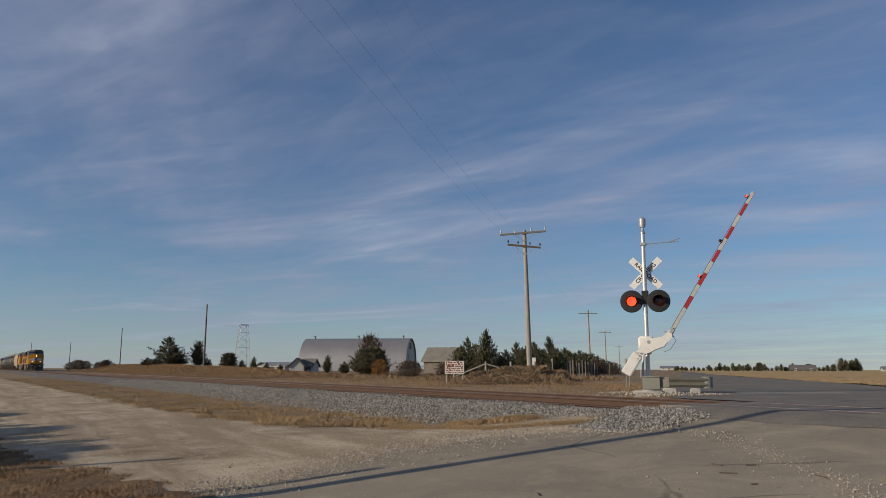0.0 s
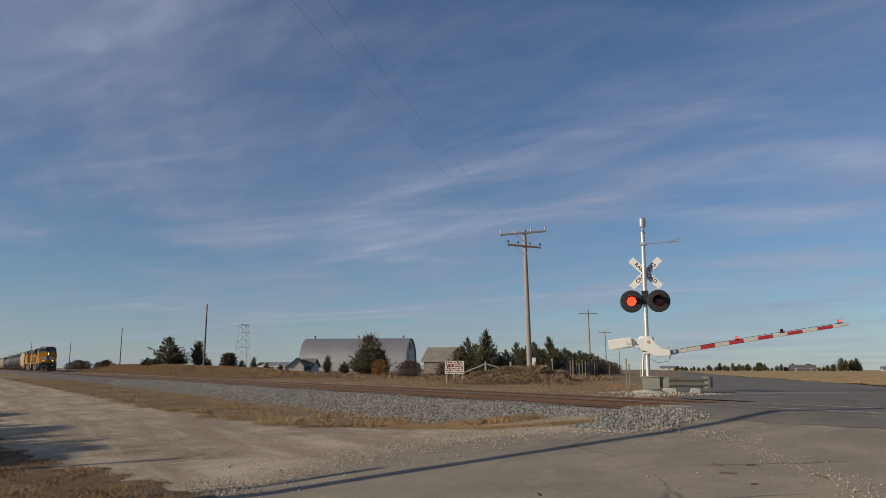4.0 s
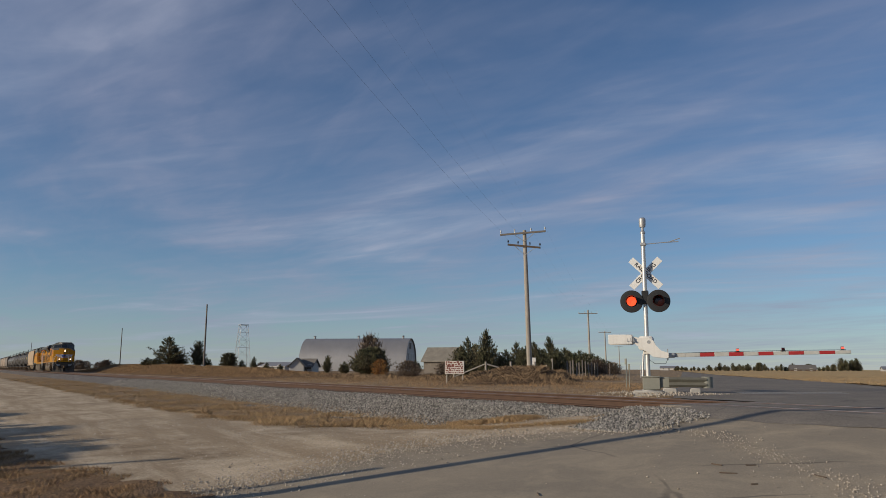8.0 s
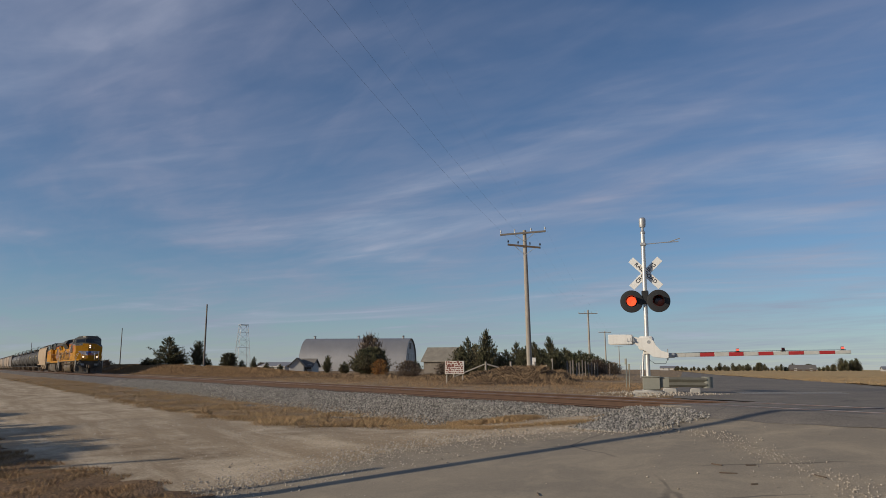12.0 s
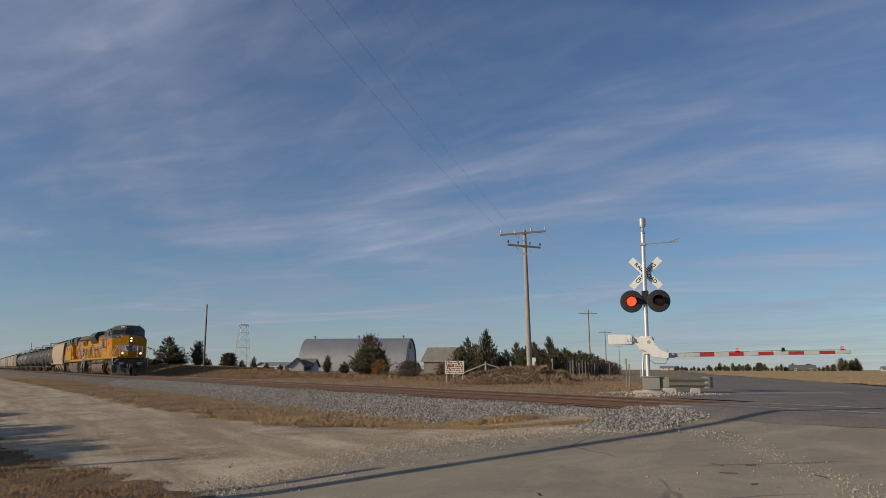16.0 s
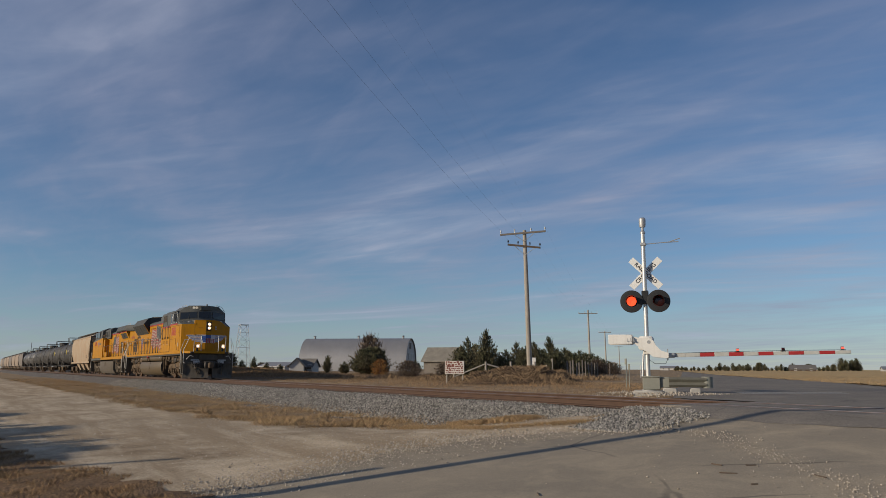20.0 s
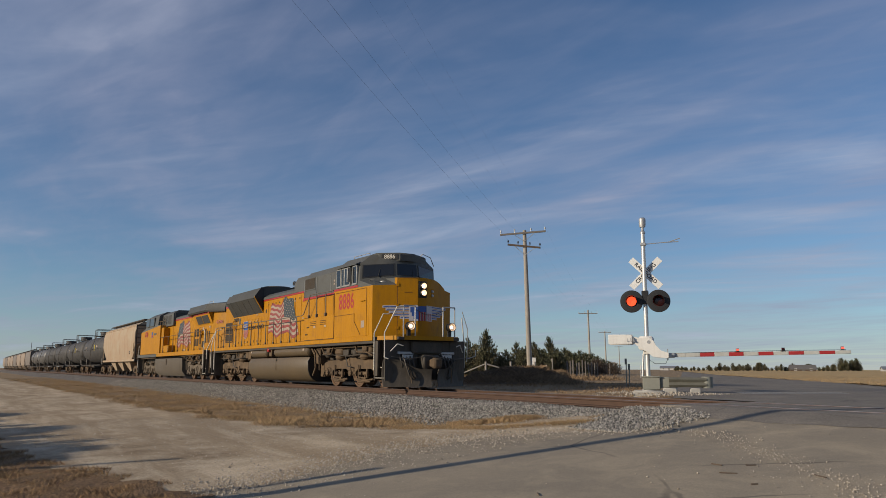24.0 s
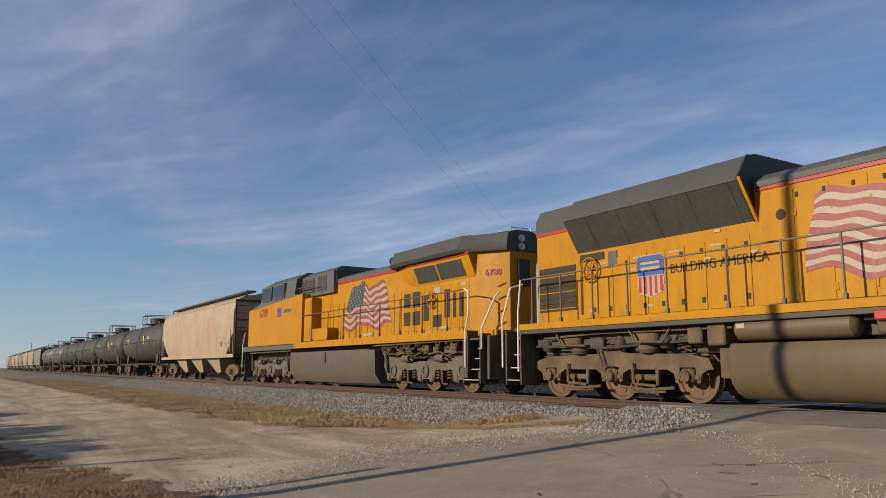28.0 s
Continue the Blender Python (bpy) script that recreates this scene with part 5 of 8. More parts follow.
# ---- train ----
# Each vehicle's space has its origin at the rail under the leading coupler; s metres behind it is x = -s.
YEL = mat("loco_yellow", (0.455, 0.202, 0.0012), 0.5, spec=0.2, var=0.14, scale=0.7, fine=9, bump=0.02, col2=(0.365, 0.158, 0.002), streak=0.25, dirt=(0.24, 0.105, 0.014), grime=(2.2, 0.52, 0.72, 0.5, (0.20, 0.095, 0.02)))
SOOT = mat("sooty_grey", (0.078, 0.079, 0.073), 0.65, spec=0.3, var=0.25, scale=0.8, fine=22, bump=0.03, streak=0.5, dirt=(0.05, 0.048, 0.042))
PILOT = mat("dusty_black", (0.088, 0.072, 0.052), 0.68, var=0.45, scale=2.5, fine=25, bump=0.15, col2=(0.046, 0.038, 0.029), streak=0.35, dirt=(0.16, 0.125, 0.088))
# The bowl's weak emission stands for lamp light it would throw back.
GLOW_REFLECTOR = mat("glowing_reflector", (0.62, 0.52, 0.42), 0.3, metal=0.8, var=0.1, scale=8, fine=40, bump=0, emit=(1.0, 0.70, 0.44), power=0.32)
F_LILAC = mat("wing_silver", (0.52, 0.50, 0.52), 0.5, var=0.12, scale=4, fine=30, bump=0)
LGREY = mat("loco_grey", (0.104, 0.106, 0.097), 0.6, spec=0.3, var=0.18, scale=1.0, fine=26, bump=0.03, streak=0.35, dirt=(0.085, 0.078, 0.062), grime=(1.7, 0.5, 0.72, 0.5, (0.07, 0.062, 0.048)))
LRED = mat("loco_red", (0.36, 0.022, 0.02), 0.45, var=0.15, scale=2, fine=26, bump=0)
SCREEN = mat("dark_screen", (0.05, 0.05, 0.044), 0.7, var=0.35, scale=2.5, fine=90, bump=0.4, streak=0.35, dirt=(0.10, 0.085, 0.06))
HOLE = mat("dark_louvre", (0.045, 0.028, 0.012), 0.8, var=0.3, scale=3, fine=40, bump=0.2)
DUST = mat("dusty_steel", (0.168, 0.115, 0.068), 0.88, var=0.4, scale=2.2, fine=30, bump=0.2, col2=(0.06, 0.046, 0.034), spec=0.25)
TANKCOL = mat("dusty_tank", (0.128, 0.092, 0.050), 0.5, var=0.25, scale=0.8, fine=24, bump=0.05, col2=(0.098, 0.073, 0.044), streak=0.35, dirt=(0.075, 0.056, 0.036), spec=0.4)
TRUCK = mat("dusty_cast_steel", (0.165, 0.132, 0.096), 0.88, var=0.4, scale=2.0, fine=26, bump=0.2, col2=(0.095, 0.076, 0.056), spec=0.25)
GREASE = mat("greasy_black", (0.066, 0.054, 0.040), 0.6, var=0.35, scale=3, fine=30, bump=0.15)
WHEEL = mat("wheel_steel", (0.165, 0.098, 0.056), 0.7, metal=0.3, var=0.35, scale=4, fine=30, bump=0.15)
GRAB = mat("white_grab", (0.66, 0.62, 0.53), 0.5, var=0.12, scale=6, fine=40, bump=0, streak=0.2, dirt=(0.35, 0.28, 0.2))
# Yellow rails darkened to brown: their shadow is put into the colour.
RAIL_SHADED = mat("rail_yellow_in_shade", (0.13, 0.075, 0.03), 0.6, var=0.2, scale=5, fine=40, bump=0)
SEAM = mat("panel_gap", (0.14, 0.062, 0.012), 0.8, var=0.3, scale=3, fine=40, bump=0)
RAILGREY = mat("rail_grey", (0.125, 0.105, 0.078), 0.6, var=0.2, scale=5, fine=40, bump=0)
GLASS = mat("cab_glass", (0.02, 0.022, 0.025), 0.08, var=0.2, scale=3, fine=20, bump=0)
FRAME_ALU = mat("window_frame", (0.33, 0.33, 0.31), 0.5, metal=0.4, var=0.15, scale=5, fine=40, bump=0)
F_RED = mat("flag_red", (0.285, 0.052, 0.042), 0.5, var=0.25, scale=2, fine=16, bump=0, streak=0.5, dirt=(0.27, 0.15, 0.10))
F_WHITE = mat("flag_white", (0.40, 0.315, 0.24), 0.5, var=0.22, scale=2, fine=16, bump=0, streak=0.6, dirt=(0.28, 0.20, 0.13))
F_BLUE = mat("flag_blue", (0.040, 0.054, 0.060), 0.55, var=0.2, scale=3, fine=30, bump=0)
E_BLUE = mat("emblem_blue", (0.03, 0.085, 0.30), 0.5, var=0.12, scale=4, fine=30, bump=0)
BEIGE = mat("hopper_beige", (0.385, 0.318, 0.225), 0.75, var=0.14, scale=0.55, fine=14, bump=0.04, col2=(0.36, 0.225, 0.135), streak=0.25, dirt=(0.26, 0.17, 0.11), spec=0.25, grime=(0.9, 0.50, 0.68, 0.55, (0.27, 0.15, 0.085)))
TANKBLACK = mat("tank_black", (0.040, 0.038, 0.036), 0.68, var=0.3, scale=0.9, fine=20, bump=0.05, col2=(0.07, 0.064, 0.058), streak=0.5, dirt=(0.11, 0.10, 0.085))
TANKGREY = mat("tank_grey", (0.115, 0.11, 0.105), 0.5, var=0.3, scale=0.9, fine=20, bump=0.05, streak=0.5, dirt=(0.20, 0.18, 0.15))
CARGREY = mat("car_grey", (0.19, 0.165, 0.14), 0.7, var=0.2, scale=0.8, fine=20, bump=0.05, streak=0.5, dirt=(0.2, 0.13, 0.09))
CARTAN = mat("car_tan", (0.30, 0.235, 0.175), 0.7, var=0.2, scale=0.8, fine=20, bump=0.05, streak=0.5, dirt=(0.25, 0.16, 0.1))
TANKPALE = mat("dusty_grey_tank", (0.128, 0.108, 0.084), 0.55, var=0.22, scale=0.7, fine=20, bump=0.05, col2=(0.105, 0.084, 0.06), streak=0.4, dirt=(0.085, 0.068, 0.05), spec=0.35)
YSTICK = mat("yellow_patch", (0.62, 0.47, 0.04), 0.6, var=0.1, scale=5, fine=30, bump=0)

train_cars, wheelsets = [], []


def wheelset_mesh(r):
    g = Geo()
    g.cyl((0, -1.0, 0), (0, 1.0, 0), 0.085, 0.085, 10)
    for s in (-1, 1):
        prof = [(0.0, r - 0.13), (0.01, r + 0.026), (0.03, r + 0.026), (0.045, r + 0.002), (0.135, r - 0.004), (0.136, r - 0.075), (0.10, r - 0.10), (0.085, 0.22), (0.13, 0.17), (0.15, 0.09)]
        g.lathe((0, s * 0.665, 0), (0, s, 0), prof, 32)
        for k in range(5):
            a = k * 2 * math.pi / 5
            g.cyl((0.3 * r * 2 * math.cos(a), s * 0.75, 0.6 * r * math.sin(a)), (0.6 * r * math.cos(a), s * 0.775, 0.6 * r * math.sin(a)), 0.045, 0.045, 8)
    return g.mesh("wheelset", WHEEL)


WS_LOCO = wheelset_mesh(0.52)
WS_CAR = wheelset_mesh(0.45)


def wheelset(parent, x, r, me, turn=True):
    w = part("wheelset", me, WHEEL, parent, "dusty steel wheels on an axle", pose(x, 0, r))
    if turn:
        wheelsets.append((w, r))
    return w


def coil(g, x, y, z0, z1, r, turns=4):
    n = turns * 8
    pts = [(x + r * math.cos(k * math.pi / 4), y + r * math.sin(k * math.pi / 4), z0 + (z1 - z0) * k / n) for k in range(n + 1)]
    g.tube(pts, 0.022, 5)


def loco_truck(loco, axles, swing):
    """Three-axle truck: frames, journal boxes, springs, brake gear, wheelsets."""
    c = sum(axles) / 3
    t = part("truck", Geo().box(-c - 2.2, -c + 2.2, -0.55, 0.55, 0.55, 0.95, 0.04).box(-c - 0.5, -c + 0.5, -0.8, 0.8, 0.6, 1.25, 0.05), GREASE, loco, "dust-covered three-axle truck")
    ax = [-a - 0 for a in axles]
    for y in (-1, 1):
        g = Geo()
        a0, a2 = min(ax) - 0.62, max(ax) + 0.62
        prof = [(a0, 0.66), (a0 + 0.1, 0.86), (a0 + 0.5, 0.95)]
        for i, a in enumerate(sorted(ax)):
            prof += [(a - 0.42, 1.0), (a - 0.25, 1.06), (a + 0.25, 1.06), (a + 0.42, 1.0)] if i == 1 else [(a - 0.3, 0.97), (a + 0.3, 0.97)]
        prof += [(a2 - 0.5, 0.95), (a2 - 0.1, 0.86), (a2, 0.66)]
        for a in sorted(ax, reverse=True):
            prof += [(a + 0.50, 0.66), (a + 0.34, 0.58), (a + 0.30, 0.40), (a + 0.22, 0.40), (a + 0.19, 0.70), (a - 0.19, 0.70), (a - 0.22, 0.40), (a - 0.30, 0.40), (a - 0.34, 0.58), (a - 0.50, 0.66)]
        g.prism(prof, "y", y * 0.93, y * 1.09)
        part("side_frame", g, DUST, t)
        for a in ax:
            j = Geo().box(a - 0.17, a + 0.17, y * 0.97, y * 1.14, 0.40, 0.68, 0.05).cyl((a, y * 1.12, 0.52), (a, y * 1.20, 0.52), 0.135, 0.12, 16).box(a - 0.30, a - 0.17, y * 1.06, y * 1.12, 0.46, 0.56, 0.02).box(a + 0.17, a + 0.30, y * 1.06, y * 1.12, 0.46, 0.56, 0.02)
            for q in range(6):
                e = q * math.pi / 3
                j.cyl((a + 0.09 * math.cos(e), y * 1.20, 0.52 + 0.09 * math.sin(e)), (a + 0.09 * math.cos(e), y * 1.215, 0.52 + 0.09 * math.sin(e)), 0.014, 0.014, 6)
            part("journal_box", j, DUST, t)
        m = sorted(ax)
        for a, b in zip(m, m[1:]):
            g = Geo()
            mid = (a + b) / 2
            part("rubber_mount", Geo().lathe((mid + 0.05, y * 1.05, 0.97), (0, 0, 1), [(0, 0.06), (0.03, 0.20), (0.10, 0.25), (0.18, 0.22), (0.24, 0.10), (0.30, 0.08)], 16), DUST, t)
            g.tube([(mid - 0.35, y * 1.16, 0.8), (mid - 0.3, y * 1.17, 0.36), (mid + 0.3, y * 1.17, 0.33)], 0.03, 6)
            g.box(mid - 0.38, mid - 0.30, y * 1.08, y * 1.18, 0.36, 0.66, 0.02)
            g.box(mid + 0.28, mid + 0.36, y * 1.08, y * 1.18, 0.34, 0.66, 0.02)
            g.box(mid - 0.34, mid + 0.34, y * 1.08, y * 1.15, 0.44, 0.56, 0.03)
            g.tube([(a + 0.30, y * 1.12, 0.30), (mid, y * 1.13, 0.25), (b - 0.30, y * 1.12, 0.30)], 0.034, 6)
            g.tube([(a + 0.55, y * 1.1, 0.20), (b - 0.55, y * 1.1, 0.22)], 0.028, 6)
            g.cyl((mid - 0.1, y * 1.14, 0.50), (mid - 0.1, y * 1.22, 0.50), 0.07, 0.06, 10)
            part("brake_gear", g, DUST, t)
        for a in (m[0] + 0.95, m[1] + 0.95 if swing > 0 else m[1] - 0.05, m[2] - 0.1):
            g = Geo()
            coil(g, a, y * 1.0, 1.02, 1.34, 0.13)
            part("spring", g, DUST, t)
        g = Geo()
        for a in (m[0] - 0.1, m[1] + 0.3, m[2] - 0.5):
            g.lathe((a, y * 1.05, 1.08), (0, 0, 1), [(0, 0.12), (0.05, 0.16), (0.2, 0.17), (0.26, 0.12), (0.42, 0.1)], 12)
        g.tube([(m[0] - 0.4, y * 1.2, 1.2), (m[1], y * 1.24, 1.12), (m[2] + 0.4, y * 1.2, 1.22)], 0.028, 6)
        g.tube([(m[1] - 0.3, y * 1.22, 1.12), (m[1] - 0.15, y * 1.2, 0.75), (m[1] + 0.2, y * 1.2, 0.72)], 0.022, 6)
        g.box(m[1] - 0.55, m[1] - 0.1, y * 1.0, y * 1.22, 1.12, 1.36, 0.03)
        part("damper", g, GREASE, t)
    for a in ax:
        wheelset(t, a, 0.52, WS_LOCO)
    return t


def low_truck(loco, axles):
    """Three-axle truck with a deep cast frame, outside springs between the pedestals and hooded axle ends."""
    c = sum(axles) / 3
    t = part("truck", Geo().box(-c - 2.2, -c + 2.2, -0.55, 0.55, 0.55, 0.95, 0.04).box(-c - 0.5, -c + 0.5, -0.8, 0.8, 0.6, 1.25, 0.05), GREASE, loco, "dust-covered three-axle truck")
    ax = sorted(-a for a in axles)
    for y in (-1, 1):
        prof = [(ax[0] - 0.72, 0.72), (ax[0] - 0.66, 0.98), (ax[0] - 0.3, 1.06), (ax[0] + 0.3, 1.0), (ax[1] - 0.7, 0.86), (ax[1] - 0.4, 0.90), (ax[1] + 0.4, 0.90), (ax[1] + 0.7, 0.86), (ax[2] - 0.3, 1.0), (ax[2] + 0.3, 1.06), (ax[2] + 0.66, 0.98), (ax[2] + 0.72, 0.72)]
        for a in ax[::-1]:
            prof += [(a + 0.56, 0.62), (a + 0.46, 0.30), (a + 0.24, 0.27), (a + 0.18, 0.36), (a - 0.18, 0.36), (a - 0.24, 0.27), (a - 0.46, 0.30), (a - 0.56, 0.62)]
        part("side_frame", Geo().prism(prof, "y", y * 0.95, y * 1.10), TRUCK, t, "grey dusty cast side frame")
        for a in ax:
            ring = Geo().lathe((a, y * 1.09, 0.60), (0, y, 0), [(0, 0.20), (0.05, 0.20), (0.07, 0.17), (0.06, 0.13), (0.03, 0.12), (0.028, 0.0)], 20)
            part("axle_hood", ring, TRUCK, t)
            part("pedestal_cap", Geo().box(a - 0.44, a - 0.24, y * 1.08, y * 1.14, 0.30, 0.48, 0.02).box(a + 0.24, a + 0.44, y * 1.08, y * 1.14, 0.30, 0.48, 0.02), TRUCK, t)
        for a, b in zip(ax, ax[1:]):
            for q in (a + 0.72, b - 0.72):
                g = Geo()
                coil(g, q, y * 1.04, 0.34, 0.66, 0.105, 4)
                part("spring", g, TRUCK, t)
            m = (a + b) / 2
            part("brake_cylinder", Geo().cyl((m - 0.22, y * 1.2, 0.98), (m + 0.22, y * 1.2, 0.98), 0.11, 0.11, 12).cyl((m + 0.22, y * 1.2, 0.98), (m + 0.42, y * 1.2, 0.92), 0.03, 0.03, 6), TRUCK, t)
            part("brake_rod", Geo().tube([(a + 0.3, y * 1.18, 1.08), (m - 0.1, y * 1.2, 1.18), (m + 0.3, y * 1.18, 1.04), (b - 0.2, y * 1.16, 1.14)], 0.022, 6), DUST, t)
            part("brake_hanger", Geo().tube([(m, y * 1.15, 0.62), (m + 0.04, y * 1.16, 0.24), (m + 0.3, y * 1.14, 0.22)], 0.03, 6), DUST, t)
        for a in (ax[0] - 0.35, ax[2] + 0.35):
            part("shock_absorber", Geo().cyl((a, y * 1.17, 0.55), (a - 0.08, y * 1.19, 1.12), 0.055, 0.05, 10).cyl((a - 0.08, y * 1.19, 1.10), (a - 0.12, y * 1.19, 1.35), 0.03, 0.03, 8), TRUCK, t)
        part("sand_pipe", Geo().tube([(ax[2] + 0.6, y * 1.12, 1.3), (ax[2] + 0.78, y * 1.1, 0.7), (ax[2] + 0.62, y * 1.0, 0.2)], 0.025, 6), TRUCK, t)
    for a in ax:
        wheelset(t, a, 0.52, WS_LOCO)
    return t


def flag(loco, corners, y, canton_right, n=26):
    """A waving striped flag painted on the hood side: corners (x, z) top-left, top-right, bottom-right, bottom-left."""
    tl, tr, br, bl = [Vector((c[0], 0, c[1])) for c in corners]

    def at(u, w, off):
        p = tl.lerp(tr, u).lerp(bl.lerp(br, u), w)
        q = u if canton_right else 1 - u
        wave = 0.125 * math.sin(2 * math.pi * (1.75 * q + 0.16 * w) + 0.4) * (0.45 + 0.55 * (1 - abs(2 * q - 1) ** 2)) + 0.05 * math.sin(2 * math.pi * 3.6 * q + 5.0 * w)
        return (p.x + 0.03 * math.sin(7 * w + 2 * q), y - off, p.z + wave)

    def patch(g, u0, u1, w0, w1, off, k):
        vs, fs = [], []
        for i in range(k + 1):
            u = u0 + (u1 - u0) * i / k
            vs += [at(u, w0, off), at(u, w1, off)]
        for i in range(k):
            fs.append((2 * i, 2 * i + 1, 2 * i + 3, 2 * i + 2))
        g.add(vs, fs)
    body = Geo()
    rows = [[at(i / n, k / 8, 0.004) for i in range(n + 1)] for k in range(9)]
    body.add([p for r in rows for p in r], [(k * (n + 1) + i, k * (n + 1) + i + 1, (k + 1) * (n + 1) + i + 1, (k + 1) * (n + 1) + i) for k in range(8) for i in range(n)])
    f = part("flag_decal", body, F_WHITE, loco, "weathered painted waving flag with red stripes", angle=0)
    red = Geo()
    for k in range(0, 13, 2):
        a, b = (0.0, 1.0) if k >= 7 else ((0.0, 0.58) if canton_right else (0.42, 1.0))
        patch(red, a, b, k / 13, (k + 1) / 13, 0.008, n)
    part("flag_stripes", red, F_RED, f, angle=0)
    blue, stars = Geo(), Geo()
    a, b = (0.58, 1.0) if canton_right else (0.0, 0.42)
    for k in range(5):
        patch(blue, a, b, k * 7 / 65, (k + 1) * 7 / 65, 0.009, 12)
    part("flag_canton", blue, F_BLUE, f, angle=0)
    for r in range(7):
        for c in range(6 if r % 2 == 0 else 5):
            u = a + (b - a) * ((c + 0.6 + 0.5 * (r % 2)) / 6.2)
            w = (r + 0.6) / 7.2 * 7 / 13
            x, yy, z = at(u, w, 0.013)
            pts = []
            for q in range(10):
                rr = 0.042 if q % 2 == 0 else 0.018
                e = math.pi / 2 + q * math.pi / 5
                pts.append((x + rr * math.cos(e), yy, z + rr * math.sin(e)))
            stars.add(pts, [tuple(range(10))])
    part("flag_stars", stars, F_WHITE, f, angle=0)


def shield(loco, x, z, w, h, y):
    """Plain shield emblem in blue, white and red."""
    def outline(k, top, bot):
        return [(x + k * p * w / 2, z + q * h / 2) for p, q in
                [(-0.86, top), (0.86, top), (1.0, top - 0.12), (0.9, 0.1), (0.98, -0.3), (0.75, bot + 0.2), (0.0, bot), (-0.75, bot + 0.2), (-0.98, -0.3), (-0.9, 0.1), (-1.0, top - 0.12)]]
    e = part("shield_emblem", Geo().prism(outline(1, 1.0, -1.0), "y", y - 0.004, y), F_WHITE, loco, "blue, white and red shield emblem", angle=0)
    part("emblem_field", Geo().prism([(x - 0.46 * w, z + 0.02 * h), (x + 0.46 * w, z + 0.02 * h), (x + 0.48 * w, z + 0.42 * h), (x + 0.40 * w, z + 0.48 * h), (x - 0.40 * w, z + 0.48 * h), (x - 0.48 * w, z + 0.42 * h)], "y", y - 0.007, y - 0.004), E_BLUE, e, angle=0)
    g = Geo()
    for k in range(5):
        a = x + (k - 2) * w * 0.19
        g.prism([(a - w * 0.045, z - h * (0.46 - 0.05 * abs(k - 2))), (a + w * 0.045, z - h * (0.46 - 0.05 * abs(k - 2))), (a + w * 0.045, z), (a - w * 0.045, z)], "y", y - 0.007, y - 0.004)
    part("emblem_stripes", g, LRED, e, angle=0)
    g = Geo()
    for k in range(2):
        g.box(x - 0.34 * w, x + 0.34 * w, y - 0.010, y - 0.007, z + h * (0.12 + 0.16 * k), z + h * (0.22 + 0.16 * k))
    part("emblem_bars", g, F_WHITE, e, angle=0)


def handrail(loco, pts, posts, y, z_deck, mat_=None):
    """A rail along pts (s, z) at y with upright posts at the given s."""
    m_ = mat_ or RAILGREY
    r = part("handrail", Geo().tube([(-s, y, z) for s, z in pts], 0.019, 7), m_, loco, "thin dark handrail")
    for s in posts:
        z = lerp(s, [p[0] for p in pts], [p[1] for p in pts]) if pts[0][0] < pts[-1][0] else lerp(-s, [-p[0] for p in pts], [p[1] for p in pts])
        part("stanchion", Geo().cyl((-s, y, z_deck), (-s, y, z), 0.022, 0.02, 7).box(-s - 0.035, -s + 0.035, y - 0.03, y + 0.03, z_deck - 0.06, z_deck + 0.1, 0.006), m_, r)
    return r


def panel(g, s0, s1, z0, z1, y, d=0.012):
    """A thin raised door or hatch on a side at y."""
    g.box(-s1, -s0, y - d, y + 0.01, z0, z1, 0.006)


def steps(loco, s0, s1, y, zs, front=1):
    w = part("step_well", Geo().box(-s1 - 0.05, -s1, y * 0.99, y * 0.62, 0.28, 1.6).box(-s1, -s0, y * 0.62, y * 0.6, 0.28, 1.6).box(-s0, -s0 + 0.04, y * 0.99, y * 0.62, 0.28, 1.6), PILOT, loco, "black step well")
    a, b = (s0, s1 - 0.19) if front > 0 else (s0, s1)
    for k, z in enumerate(zs):
        e = s1 if k == 0 else b
        o = y * (0.985 - 0.07 * k)
        part("step", Geo().box(-e + 0.02, -a - 0.02, y * 0.66, o, z - 0.03, z, 0.006), PILOT, w)
        part("step_riser", Geo().box(-e + 0.10, -a - 0.06, y * 0.74, y * 0.78, z + 0.02, z + 0.24, 0.01), DUST, w)
        part("step_edge", Geo().box(-e + 0.03, -a - 0.03, o, o + y * 0.01, z - 0.012, z + 0.004), GRAB, w, "white step edge")
    if front > 0:
        part("step_cheek", Geo().box(-s1, -b - 0.02, y * 0.93, y * 0.985, 0.42, 1.58, 0.01), PILOT, w)


def coupler(car, s, way):
    x = -s
    g = Geo().box(x - 0.35 * way, x + 0.1 * way, -0.11, 0.11, 0.72, 0.98, 0.04).box(x + 0.05 * way, x + 0.32 * way, -0.17, 0.14, 0.68, 1.02, 0.06)
    part("coupler", g, DUST, car)


def hoses(car, x, ys):
    for y in ys:
        part("hose", Geo().tube([(x, y, 1.0), (x + 0.18, y, 0.7), (x + 0.22, y * 0.9, 0.42), (x + 0.16, y * 0.7, 0.3)], 0.025, 7), GREASE, car)


